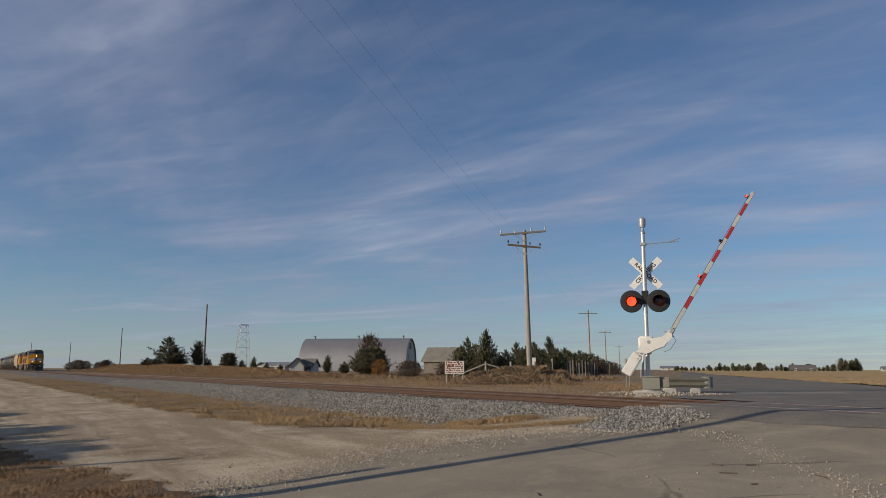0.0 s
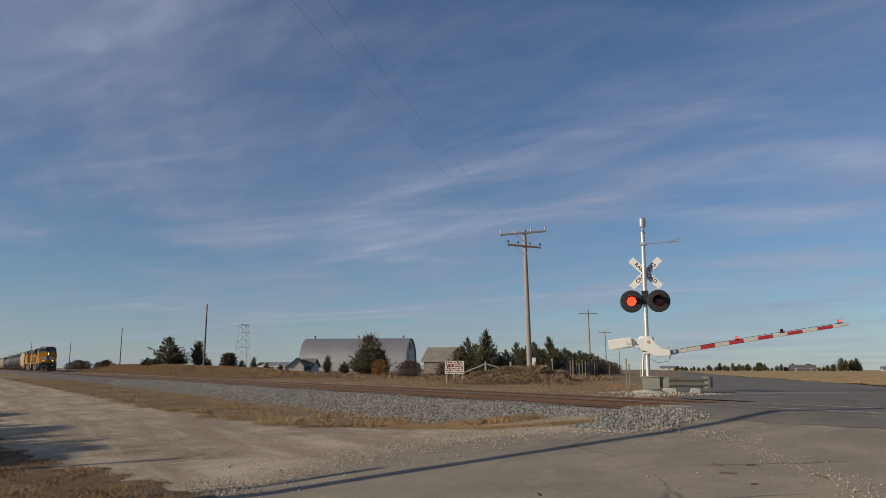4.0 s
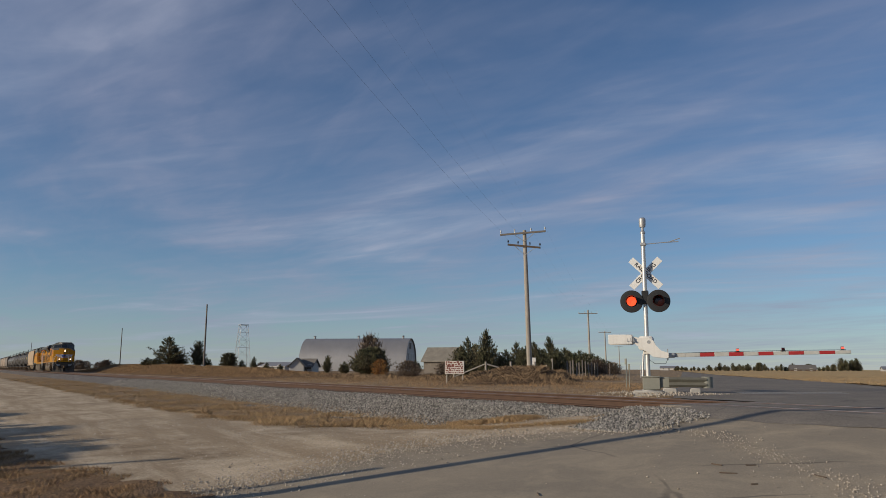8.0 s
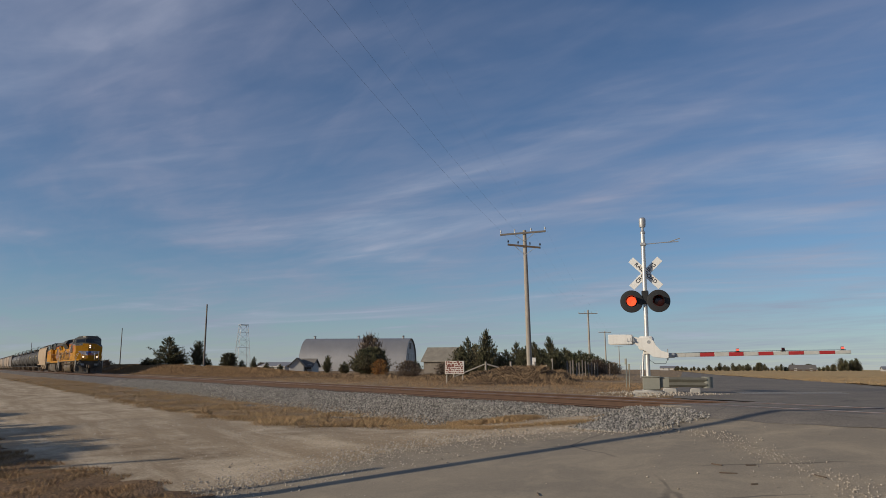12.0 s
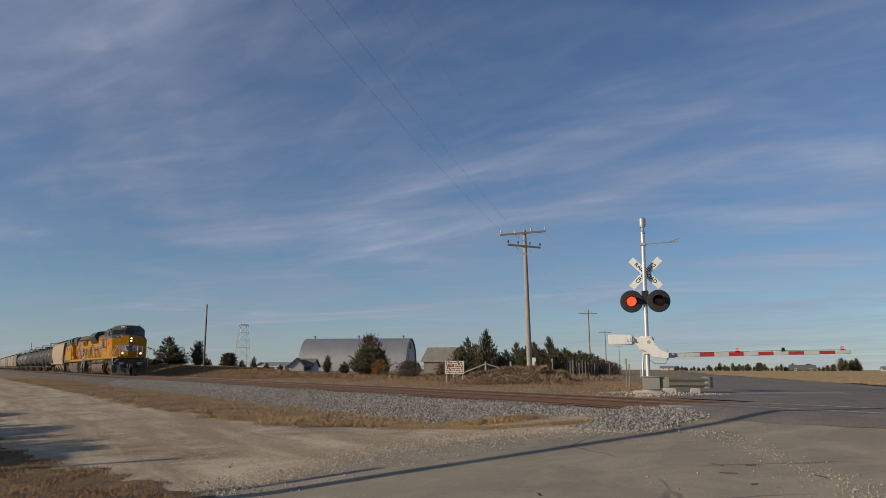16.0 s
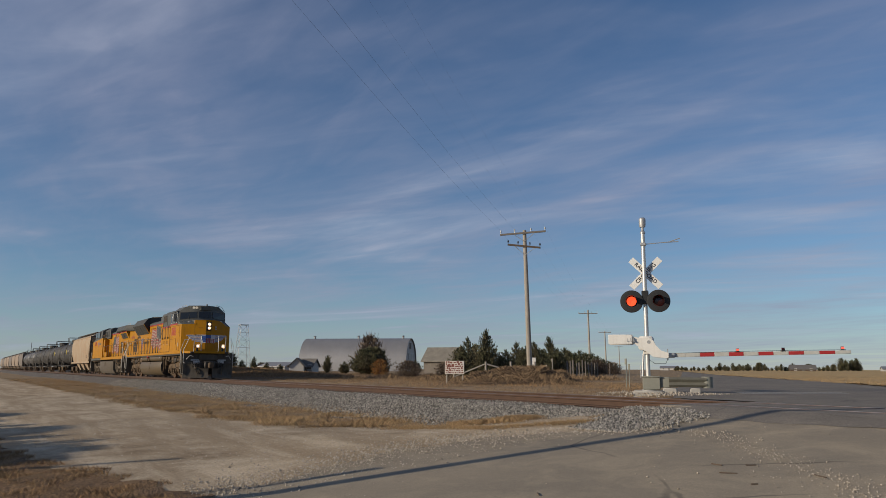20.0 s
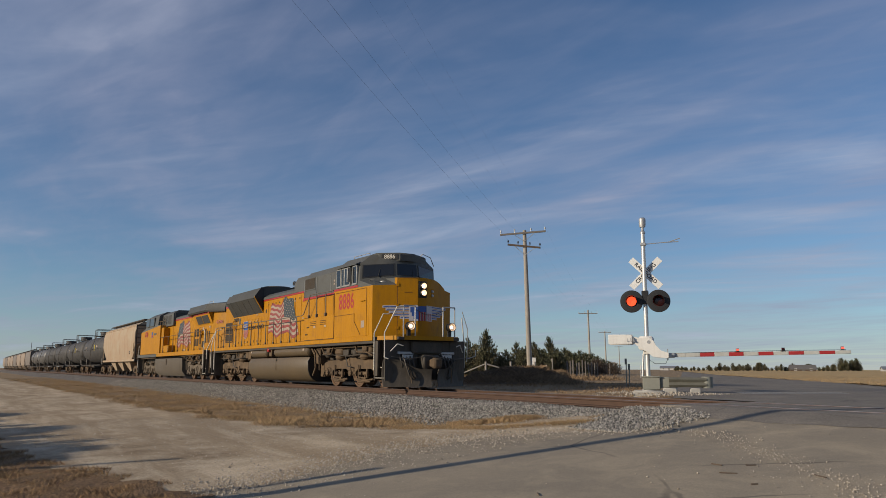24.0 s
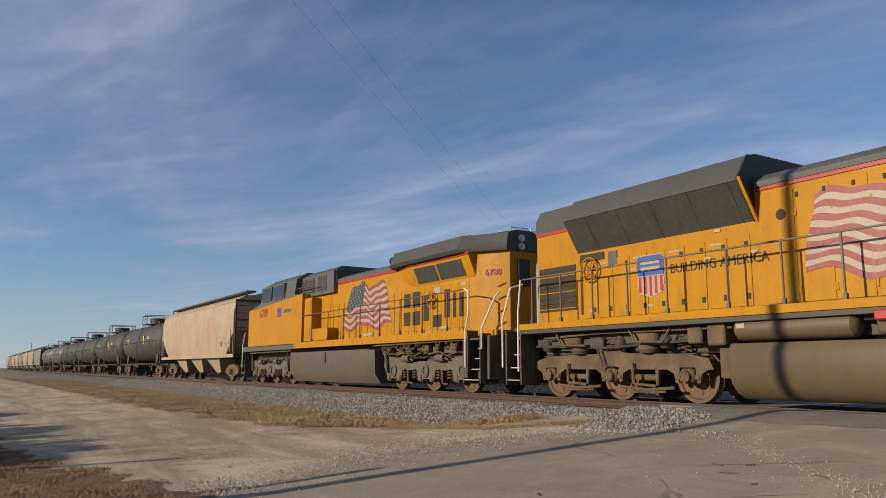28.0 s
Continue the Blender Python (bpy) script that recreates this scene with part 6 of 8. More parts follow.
def lead_locomotive():
    L = thing("locomotive", pose(0, 0, 0), "yellow and grey diesel locomotive with cab leading, headlights lit", "locomotive", "locomotives of the train")
    # frame and walkway
    part("underframe", Geo().box(-20.9, -1.6, -0.85, 0.85, 0.98, 1.5, 0.03), GREASE, L)
    part("walkway", Geo().box(-21.05, -1.85, -1.52, 1.52, 1.50, 1.70, 0.01), LGREY, L)
    for y in (-1, 1):
        part("side_sill", Geo().box(-21.05, -1.85, y * 1.52, y * 1.56, 1.595, 1.74, 0.006), YEL, L)
        part("sill_flange", Geo().box(-21.05, -1.85, y * 1.50, y * 1.535, 1.50, 1.592, 0.006), GREASE, L)
        # added plate, only there to close the black gap above the trucks
        part("frame_skirt", Geo().box(-20.9, -1.95, y * 1.02, y * 1.1, 1.20, 1.49, 0.01), GREASE, L)
    # nose and cab, lower yellow shell
    NX = -1.533                                   # where the door's hinge line crosses the slanting front
    plan = [(-1.90, -1.55), (NX, -0.80), (-1.22, -0.16), (-1.22, 0.16), (NX, 0.80), (-1.90, 1.55), (-5.1, 1.55), (-5.1, -1.55)]
    tops = [3.46, 3.49, 3.50, 3.50, 3.49, 3.36, 3.52, 3.52]
    ring_a = [(x, y, z) for (x, y), z in zip(plan, tops)]
    cab = part("cab_body", Geo().loft([[(x, y, 1.72) for x, y in plan], ring_a]), YEL, L, "yellow cab and nose")
    # raised middle of the nose, its far shoulder rounded off
    mid = [(NX - 0.003, -0.80), (-1.218, -0.16), (-1.218, 0.16), (-1.37, 0.48), (-1.45, 0.64), (NX, 0.80), (-1.62, 0.98), (-1.74, 1.22), (-2.5, 1.22), (-2.5, 0.6), (-2.5, -0.80)]
    mtop = [3.73, 3.74, 3.74, 3.73, 3.72, 3.68, 3.60, 3.45, 3.50, 3.84, 3.84]
    part("nose_crest", Geo().loft([[(x, y, 3.40) for x, y in mid[:6]] + [(x, y, 3.30) for x, y in mid[6:8]] + [(-1.80, 1.22, 3.3), (-1.72, 0.6, 3.40), (-1.72, -0.80, 3.40)],
         [(x, y, z) for (x, y), z in zip(mid[:8], mtop)] + [(-1.80, 1.22, 3.45), (-1.72, 0.6, 3.75), (-1.72, -0.80, 3.75)]]), YEL, L, "yellow raised nose front")
    part("nose_deck", Geo().loft([[(-1.722, -0.79, 3.42), (-1.722, 0.70, 3.42), (-1.80, 1.2, 3.30), (-2.6, 1.2, 3.4), (-2.6, -0.79, 3.42)],
         [(-1.722, -0.79, 3.735), (-1.722, 0.70, 3.735), (-1.80, 1.2, 3.44), (-2.6, 1.2, 3.74), (-2.6, -0.79, 3.80)]]), LGREY, L, "grey nose top")
    ring_b = [(-2.97, -1.53, 3.72), (-2.556, -0.864, 3.80), (-2.28, -0.42, 3.85), (-2.28, 0.42, 3.85), (-2.556, 0.864, 3.80), (-2.97, 1.53, 3.72), (-5.1, 1.55, 3.60), (-5.1, -1.55, 3.60)]
    ring_c = [(-3.02, -1.48, 4.34), (-2.624, -0.832, 4.38), (-2.36, -0.40, 4.40), (-2.36, 0.40, 4.40), (-2.624, 0.832, 4.38), (-2.98, 1.50, 4.34), (-5.1, 1.50, 4.34), (-5.1, -1.50, 4.34)]
    ring_d = [(-3.02, -1.06, 4.68), (-2.74, -0.66, 4.70), (-2.52, -0.36, 4.70), (-2.52, 0.36, 4.70), (-2.74, 0.72, 4.70), (-3.0, 1.14, 4.66), (-5.1, 1.02, 4.71), (-5.1, -1.02, 4.71)]
    part("cab_roof", Geo().loft([ring_a, ring_b, ring_c, ring_d]), LGREY, L, "grey cab top")
    part("cab_stripe", Geo().box(-5.1, -3.05, -1.562, -1.54, 3.50, 3.57), LRED, cab)

    def on_face(a, b, c, d, u, w, off):
        """A point on a quad face, lifted off it."""
        a, b, c, d = Vector(a), Vector(b), Vector(c), Vector(d)
        nrm = (b - a).cross(d - a).normalized()
        return a.lerp(b, u).lerp(d.lerp(c, u), w) + nrm * off

    def pane(face, u0, u1, w0, w1, name, material, off=0.012, label="", frame_=0.0):
        ps = [on_face(*face, u, w, off) for u, w in ((u0, w0), (u1, w0), (u1, w1), (u0, w1))]
        qs = [on_face(*face, u, w, 0.0) for u, w in ((u0, w0), (u1, w0), (u1, w1), (u0, w1))]
        return part(name, Geo().loft([qs, ps]), material, L, label, angle=0)
    for y in (-1, 1):
        i, j = (0, 2) if y < 0 else (5, 3)
        face = (ring_b[i], ring_b[j], ring_c[j], ring_c[i])
        if y > 0:
            face = (ring_b[j], ring_b[i], ring_c[i], ring_c[j])
        fr = pane(face, 0.06, 0.95, 0.12, 0.90, "windshield_frame", BLACK, 0.012)
        pane(face, 0.09, 0.92, 0.18, 0.85, "windshield", GLASS, 0.018, "dark sloping windshield")
    face = (ring_b[2], ring_b[3], ring_c[3], ring_c[2])
    pane(face, 0.02, 0.98, 0.15, 0.88, "windshield", GLASS, 0.015)
    # side windows
    for a, b in ((3.12, 3.49), (3.70, 4.18), (4.18, 4.42), (4.47, 4.88)):
        f = part("window_frame", Geo().box(-b, -a, -1.575, -1.50, 3.60, 4.30, 0.01), FRAME_ALU, L, "aluminium window frame")
        part("window_pane", Geo().box(-b + 0.05, -a - 0.05, -1.582, -1.5, 3.66, 4.25, 0.004), GLASS, f)
    part("awning", Geo().prism([(-1.47, 4.36), (-1.64, 4.30), (-1.64, 4.33), (-1.47, 4.40)], "x", -4.95, -3.05), LGREY, L)
    part("mirror", Geo().box(-3.66, -3.58, -1.72, -1.58, 3.72, 4.24, 0.01), FRAME_ALU, L)
    # roof visor with number boards
    v = part("number_board", Geo().loft([[(-2.80 - c, -0.86 - c, z0), (-2.30 - c, -0.28, z0), (-2.30 - c, 0.28, z0), (-2.80 - c, 1.06 - c, z0), (-3.3, 1.0, z0), (-3.3, -0.9, z0)] for z0, c in ((4.45, 0.0), (4.50, 0.0), (4.68, 0.0), (4.74, 0.06))]), LGREY, L, "grey roof visor with black number board")
    part("board_face", Geo().box(-0.30, 0.30, -0.006, 0.006, -0.10, 0.10, 0.004), BLACK, v, m=pose(-2.541, -0.577, 4.59, 0, 0, 49.2))
    part("lettering", letters("8886", 0.20, GRAB, depth=0.003, bold=0.004), GRAB, v, m=pose(-2.536, -0.583, 4.59, 0, 0, 49.2))
    part("roof_rail", Geo().tube([(-3.3, -0.98, 4.72), (-3.3, -0.98, 4.79), (-4.6, -0.98, 4.80), (-4.6, -0.98, 4.73)], 0.014), GALV, L)
    part("roof_grab", Geo().tube([(-2.72, 0.75, 4.7), (-2.60, 0.80, 4.80), (-2.62, 1.15, 4.70), (-2.80, 1.40, 4.42)], 0.016), GALV, L)
    part("roof_vent", Geo().box(-4.4, -3.9, -0.5, 0.3, 4.69, 4.76, 0.02).box(-3.6, -3.4, -0.9, -0.8, 4.66, 4.72, 0.01), LGREY, L)
    # number on the side
    part("lettering", letters("8886", 0.78, LRED, depth=0.003, bold=0.010), LRED, cab, "large red number", m=pose(-3.98, -1.556, 3.03) @ Matrix.Diagonal((0.84, 1, 1, 1)))
    g = Geo()
    panel(g, 2.15, 5.0, 1.78, 3.44, -1.55, 0.006)
    part("side_door", g, YEL, cab)
    g = Geo().box(-5.05, -3.3, -1.569, -1.55, 2.566, 2.582).box(-3.3, -3.286, -1.569, -1.55, 2.3, 2.582)
    g.prism([(-3.298, 2.30), (-3.282, 2.312), (-2.79, 1.832), (-2.80, 1.82)], "y", -1.572, -1.55)
    g.box(-5.05, -5.036, -1.569, -1.55, 1.75, 3.45).box(-4.9, -2.35, -1.572, -1.55, 3.405, 3.418).box(-2.33, -2.318, -1.569, -1.55, 1.76, 3.40)
    part("panel_seam", g, SEAM, cab)
    part("notice_plate", Geo().box(-2.74, -2.49, -1.566, -1.55, 2.06, 2.30), F_WHITE, cab, "small white notice plate")
    part("door_grab", Geo().tube([(-2.75, -1.6, 2.98), (-2.4, -1.6, 2.98)], 0.012), YEL, cab)
    # nose: door, lamps and winged emblem
    fl = ((-1.90, -1.55, 1.74), (-1.22, -0.16, 1.74), (-1.22, -0.16, 3.50), (-1.90, -1.55, 3.46))
    fr = ((-1.22, 0.16, 1.74), (-1.90, 1.55, 1.74), (-1.90, 1.55, 3.46), (-1.22, 0.16, 3.50))
    fd = ((NX, -0.80, 1.74), (-1.22, -0.16, 1.74), (-1.22, -0.16, 3.73), (NX, -0.80, 3.73))
    pane(fd, 0.03, 0.98, 0.03, 0.985, "nose_door", YEL, 0.016, "yellow nose door")
    pane(fd, 0.0, 0.03, 0.02, 0.99, "door_edge", SEAM, 0.008)
    for w in (0.12, 0.50, 0.85):
        pane(fd, -0.04, 0.08, w, w + 0.05, "hinge", YEL, 0.034)
    pane(fd, 0.34, 0.72, 0.745, 0.755, "door_handle", SEAM, 0.022)
    for face, flip in ((fl, False), (fr, True)):
        for k in range(5):
            u0, w0 = (0.22, 0.29, 0.36, 0.44, 0.60)[k], 0.60 - 0.054 * k
            a, b = (u0, 0.99) if not flip else (0.01, 1 - u0)
            pane(face, a, b, w0 - 0.044, w0, "wing_bar", F_LILAC, 0.020)
            pane(face, a + 0.02, b - 0.02, w0 - 0.030, w0 - 0.014, "wing_line", E_BLUE, 0.023)
    pane(fl, 0.80, 1.0, 0.30, 0.58, "emblem_edge", F_LILAC, 0.026)
    for u0, w0, w1 in ((0.83, 0.46, 0.565), (0.86, 0.39, 0.46), (0.90, 0.33, 0.39)):
        pane(fl, u0, 1.0, w0, w1, "emblem_field", E_BLUE, 0.029)
    pane(fr, 0.0, 0.20, 0.30, 0.58, "emblem_edge", F_LILAC, 0.026)
    ff = ((-1.22, -0.16, 1.74), (-1.22, 0.16, 1.74), (-1.22, 0.16, 3.72), (-1.22, -0.16, 3.72))
    pane(ff, 0.0, 1.0, 0.27, 0.52, "emblem_field", E_BLUE, 0.012, "blue shield field")
    for k in range(3):
        pane(ff, 0.08 + 0.32 * k, 0.24 + 0.32 * k, 0.27, 0.42, "emblem_stripe", LRED, 0.016)
        pane(ff, 0.24 + 0.32 * k, 0.34 + 0.32 * k, 0.27, 0.42, "emblem_stripe", F_WHITE, 0.016)
    for k in range(2):
        pane(fr, 0.03 + 0.08 * k, 0.07 + 0.08 * k, 0.31, 0.45, "emblem_stripe", LRED, 0.029)
    lb = part("headlight", Geo().box(-1.26, -1.19, -0.15, 0.17, 3.05, 3.62, 0.02), BLACK, L, "black twin headlight housing")
    for z in (3.46, 3.22):
        part("bezel", Geo().lathe((-1.195, 0.01, z), (1, 0, 0), [(0.006, 0.102), (0.091, 0.102), (0.088, 0.098), (0.05, 0.094), (0.02, 0.080), (0.012, 0.0)], 22), GLOW_REFLECTOR, lb, "reflector bowl given a faint glow of its own")
        part("hood", Geo().lathe((-1.195, 0.01, z), (1, 0, 0), [(0, 0.118), (0.094, 0.118), (0.094, 0.105), (0.004, 0.105), (0.003, 0)], 22), BLACK, lb)
        part("lamp", Geo().lathe((-1.185, 0.01, z), (1, 0, 0), [(0, 0.066), (0.018, 0.062), (0.03, 0.04), (0.034, 0)], 20), LAMP_GLOW, lb, "glowing headlamp")
    for z in (2.86, 3.0):
        part("class_lamp", Geo().lathe((-1.36, 0.46, z + 0.3), (0.9, 0.43, 0), [(0, 0.05), (0.05, 0.05), (0.07, 0.03), (0.071, 0)], 12), GALV, L)
    part("sand_hatch", Geo().lathe((-1.98, 0.92, 3.55), (0.3, 0, 1), [(0, 0.08), (0.10, 0.08), (0.11, 0.11), (0.15, 0.11), (0.16, 0.0)], 14), GALV, L, "grey sand filler cap")
    for y in (-0.78, 0.80):
        d = part("ditch_light", Geo().lathe((-0.80, y, 2.05), (1, 0, 0), [(0, 0.08), (0.03, 0.14), (0.18, 0.14), (0.19, 0.12)], 20).box(-0.8, -0.72, y - 0.06, y + 0.06, 1.74, 1.94), BLACK, L, "low ditch light in a black case")
        part("bezel", Geo().lathe((-0.62, y, 2.05), (1, 0, 0), [(0.006, 0.126), (0.071, 0.126), (0.068, 0.122), (0.035, 0.113), (0.012, 0.08), (0.01, 0.0)], 22), GLOW_REFLECTOR, d, "reflector bowl given a faint glow of its own")
        part("hood", Geo().lathe((-0.62, y, 2.05), (1, 0, 0), [(0, 0.14), (0.074, 0.14), (0.074, 0.129), (0.004, 0.129), (0.003, 0)], 22), BLACK, d)
        part("lamp", Geo().lathe((-0.612, y, 2.05), (1, 0, 0), [(0, 0.058), (0.015, 0.052), (0.03, 0.0)], 20), LAMP_GLOW, d, "glowing lamp")
    # front platform, anticlimber, pilot and plow
    part("front_platform", Geo().box(-1.9, -0.72, -1.18, 1.18, 1.60, 1.70, 0.01), GREASE, L)
    part("platform_edge", Geo().prism([(-1.6, -1.5), (-0.82, -1.2), (-0.70, -0.9), (-0.70, 0.9), (-0.82, 1.2), (-1.6, 1.5), (-1.6, 1.3), (-0.9, 0.8), (-0.9, -0.8), (-1.6, -1.3)], "z", 1.60, 1.735), YEL, L, "yellow platform edge")
    part("pilot_plate", Geo().box(-1.12, -0.98, -1.45, 1.45, 0.3, 1.6, 0.03).box(-1.0, -0.86, -0.6, 0.6, 1.15, 1.58, 0.05), PILOT, L, "black pilot plate")
    part("draft_gear", Geo().box(-1.1, -0.55, -0.32, 0.32, 0.62, 1.12, 0.06), GREASE, L)
    for y in (-1, 1):
        # a blade hollowed between its foot and its top edge, scooped low beside the coupler
        rows_ = []
        for u in range(9):
            q = u / 8
            yy, top_ = y * (1.55 - 1.43 * q), 0.96 - 0.30 * smooth(0.25, 0.75, q)
            rows_.append([(-1.02 + 0.70 * q + (0.0, -0.07, -0.10, -0.08, 0.0)[j] * (1 - 0.3 * q), yy, 0.08 + (top_ - 0.08) * j / 4) for j in range(5)])
        ring = [r + [(p[0] - 0.03, p[1], p[2]) for p in r[::-1]] for r in rows_]
        part("plow_blade", Geo().loft(ring), PILOT, L, "black curved snow plow")
        part("plow_brace", Geo().tube([(-1.0, y * 0.9, 0.9), (-0.62, y * 0.8, 0.62), (-0.55, y * 0.75, 0.2)], 0.022, 6), DUST, L)
        part("mu_hose_rack", Geo().box(-0.97, -0.9, min(y * 0.5, y * 1.1), max(y * 0.5, y * 1.1), 1.14, 1.22, 0.01), GALV, L)
        for k in range(5):
            v = y * (0.55 + 0.12 * k)
            part("hose", Geo().tube([(-0.93, v, 1.16), (-0.80, v, 1.05 - 0.04 * k), (-0.78, v * 0.97, 0.8), (-0.86, v * 0.93, 0.62)], 0.022, 6), GREASE, L)
    coupler(L, 0.42, 1)
    hoses(L, -0.82, (-0.9, -0.75, -0.6, 0.6, 0.75, 0.9))
    part("cut_lever", Geo().tube([(-0.6, -1.5, 1.05), (-0.5, -0.9, 0.98), (-0.45, -0.2, 1.08), (-0.5, 0.9, 0.98), (-0.6, 1.5, 1.05)], 0.013), RAILGREY, L)
    for y in (-0.75, 0.75):
        part("marker_stripe", Geo().box(-0.86, -0.84, y - 0.2, y + 0.2, 0.95, 1.12), GALV, L)
    for y in (-1.55, 1.55):
        steps(L, 1.0, 1.68, y, (0.37, 0.71, 1.06, 1.40))
        part("grab_rail", Geo().tube([(-1.70, y, 0.62), (-1.72, y, 1.84), (-1.30, y * 0.93, 2.46), (-1.26, y * 0.8, 2.46)] if y < 0 else [(-1.0, y, 0.7), (-0.98, y, 1.5), (-0.80, y * 0.86, 2.4)], 0.019, 8), GRAB, L, "white grab rail")
        if y < 0:
            part("grab_rail", Geo().tube([(-0.9, y * 0.93, 0.98), (-0.96, y, 1.02), (-0.98, y, 1.82), (-0.72, y * 0.8, 2.66), (-0.70, y * 0.64, 2.70)], 0.019, 8), GRAB, L, "white grab rail")
        part("grab_rail", Geo().tube([(-0.85, y * 0.9, 1.22), (-0.72, y * 0.78, 1.46), (-0.66, y * 0.66, 1.40)], 0.017, 8), GRAB, L, "white grab rail")
        part("front_rail", Geo().tube([(-0.72, y * 0.64, 1.7), (-0.72, y * 0.64, 2.72), (-0.74, y * 0.35, 2.72), (-0.74, y * 0.35, 1.7)], 0.022, 7), GALV, L)
    part("safety_chain", Geo().tube([(-0.72, -0.54, 2.6), (-0.7, -0.2, 2.44), (-0.7, 0.2, 2.44), (-0.72, 0.54, 2.6)], 0.012), GREASE, L)
    part("uncoupling_post", Geo().tube([(-0.75, 1.5, 0.9), (-0.72, 1.52, 2.0), (-0.72, 1.3, 2.6)], 0.015).tube([(-0.7, 1.5, 1.0), (-0.5, 1.7, 1.1), (-0.5, 1.7, 1.3)], 0.015), GALV, L)

    # electrical cabinet and hood
    def hood_sec(x, hw, z0, z1, z2, top):
        return [(x, -hw, z0), (x, -hw, z1), (x, -top, z2), (x, top, z2), (x, hw, z1), (x, hw, z0)]
    part("hood", Geo().loft([hood_sec(x, 1.05, 1.70, 3.62, 3.9, 0.9) for x in (-5.1, -9.4)] + [hood_sec(x, 1.05, 1.70, 3.92, 3.98, 1.0) for x in (-9.45, -14.68)]), YEL, L, "yellow engine hood")
    part("inverter_housing", Geo().loft([hood_sec(x, 1.22, 3.57, 4.36, 4.64, 0.95) for x in (-5.12, -8.9)]), LGREY, L, "grey air-intake housing")
    part("inverter_housing", Geo().loft([hood_sec(x, 1.064, 3.93, 4.34, 4.60, 0.9) for x in (-8.9, -10.46, -10.52)]), LGREY, L, "grey air-intake housing")
    part("cabinet_side", Geo().loft([hood_sec(x, 1.20, 1.72, 3.42, 3.55, 1.2) for x in (-5.12, -8.9)]), YEL, L)
    # zigzag stripe and grey hood top
    top = Geo().loft([hood_sec(x, 1.062, 3.93, 4.04, 4.20, 0.82) for x in (-10.5, -14.68)])
    part("hood_top", top, LGREY, L, "grey hood top")
    part("hood_stripe", Geo().box(-8.9, -5.12, -1.232, -1.18, 3.48, 3.565), LRED, L, "red stripe")
    part("hood_stripe", Geo().prism([(-14.66, 3.86), (-9.06, 3.86), (-9.50, 3.48), (-8.9, 3.48), (-8.9, 3.565), (-9.28, 3.565), (-8.9, 3.90), (-8.9, 3.925), (-14.66, 3.925)], "y", -1.074, -1.04), LRED, L, "zigzag red stripe")
    part("stripe_fill", Geo().prism([(-8.9, 3.565), (-9.28, 3.565), (-8.9, 3.90)], "y", -1.068, -1.05), LGREY, L)
    gr = part("intake_grille", Geo().box(-8.86, -7.74, -1.236, -1.2, 3.84, 4.36, 0.008), LGREY, L, "framed intake grille")
    part("grille_mesh", Geo().box(-8.80, -7.80, -1.245, -1.2, 3.90, 4.33, 0.004), HOLE, gr, "dark mesh screen")
    for k in range(9):
        part("louvre", Geo().box(-8.79, -7.81, -1.250, -1.24, 3.93 + k * 0.045, 3.938 + k * 0.045), SCREEN, gr)
    for s in (7.6, 6.14, 5.62, 8.88):
        part("rib", Geo().box(-s - 0.013, -s + 0.013, -1.245, -1.2, 3.60, 4.32), FRAME_ALU, L)
    g = Geo()
    panel(g, 5.64, 6.12, 3.66, 4.34, -1.22, 0.02)
    part("cabinet_door", g, LGREY, L)
    for z in (3.98, 3.86):
        part("notice_plate", Geo().box(-5.85, -5.62, -1.25, -1.22, z, z + 0.07), F_WHITE, L)
    horn = Geo().box(-11.35, -11.1, -0.85, -0.25, 4.24, 4.29, 0.01).cyl((-11.22, -0.55, 4.16), (-11.22, -0.55, 4.40), 0.035, 0.035, 8)
    for yy, zz, way in ((-0.84, 4.38, 1), (-0.70, 4.48, -1), (-0.56, 4.38, 1), (-0.42, 4.48, -1), (-0.28, 4.38, 1)):
        horn.cyl((-11.22 - 0.08 * way, yy, zz), (-11.22 + 0.30 * way, yy, zz + 0.01), 0.03, 0.085, 12)
    part("air_horn", horn, BLACK, L, "black air horn cluster")
    # low equipment box beside the walkway
    lb = part("equipment_box", Geo().box(-8.12, -5.12, -1.5, -1.1, 1.74, 2.66, 0.02), YEL, L, "low yellow equipment box")
    for s0 in (5.9, 6.9):
        for k in range(6):
            part("vent_slot", Geo().box(-s0 - 0.32 * (k % 2) - 0.28, -s0 - 0.32 * (k % 2), -1.507, -1.49, 2.34 + 0.07 * (k // 2), 2.36 + 0.07 * (k // 2)), HOLE, lb)
    for s0, z in ((7.6, 2.26), (7.75, 1.98)):
        part("latch", Geo().box(-s0 - 0.25, -s0, -1.512, -1.49, z, z + 0.055, 0.01), HOLE, lb)
    part("lower_seam", Geo().box(-8.1, -5.14, -1.508, -1.49, 1.765, 1.785), HOLE, lb)
    for s0 in (6.95, 5.9):
        part("notice_plate", Geo().box(-s0 - 0.2, -s0, -1.508, -1.49, 2.24, 2.31), F_WHITE, lb)
    # doors and latches along the hood
    g = Geo()
    for s0, s1, z0, z1 in [(9.15, 9.62, 1.80, 3.78), (9.66, 10.3, 1.80, 3.78), (13.9, 14.5, 1.80, 3.78), (13.25, 13.85, 1.80, 3.78), (11.9, 12.55, 1.8, 3.78), (12.6, 13.2, 1.8, 3.78), (10.36, 11.1, 1.8, 3.78), (11.15, 11.85, 1.8, 3.78)]:
        g = Geo()
        panel(g, s0, s1, z0, z1, -1.05, 0.014)
        doors = part("hood_door", g, YEL, L)
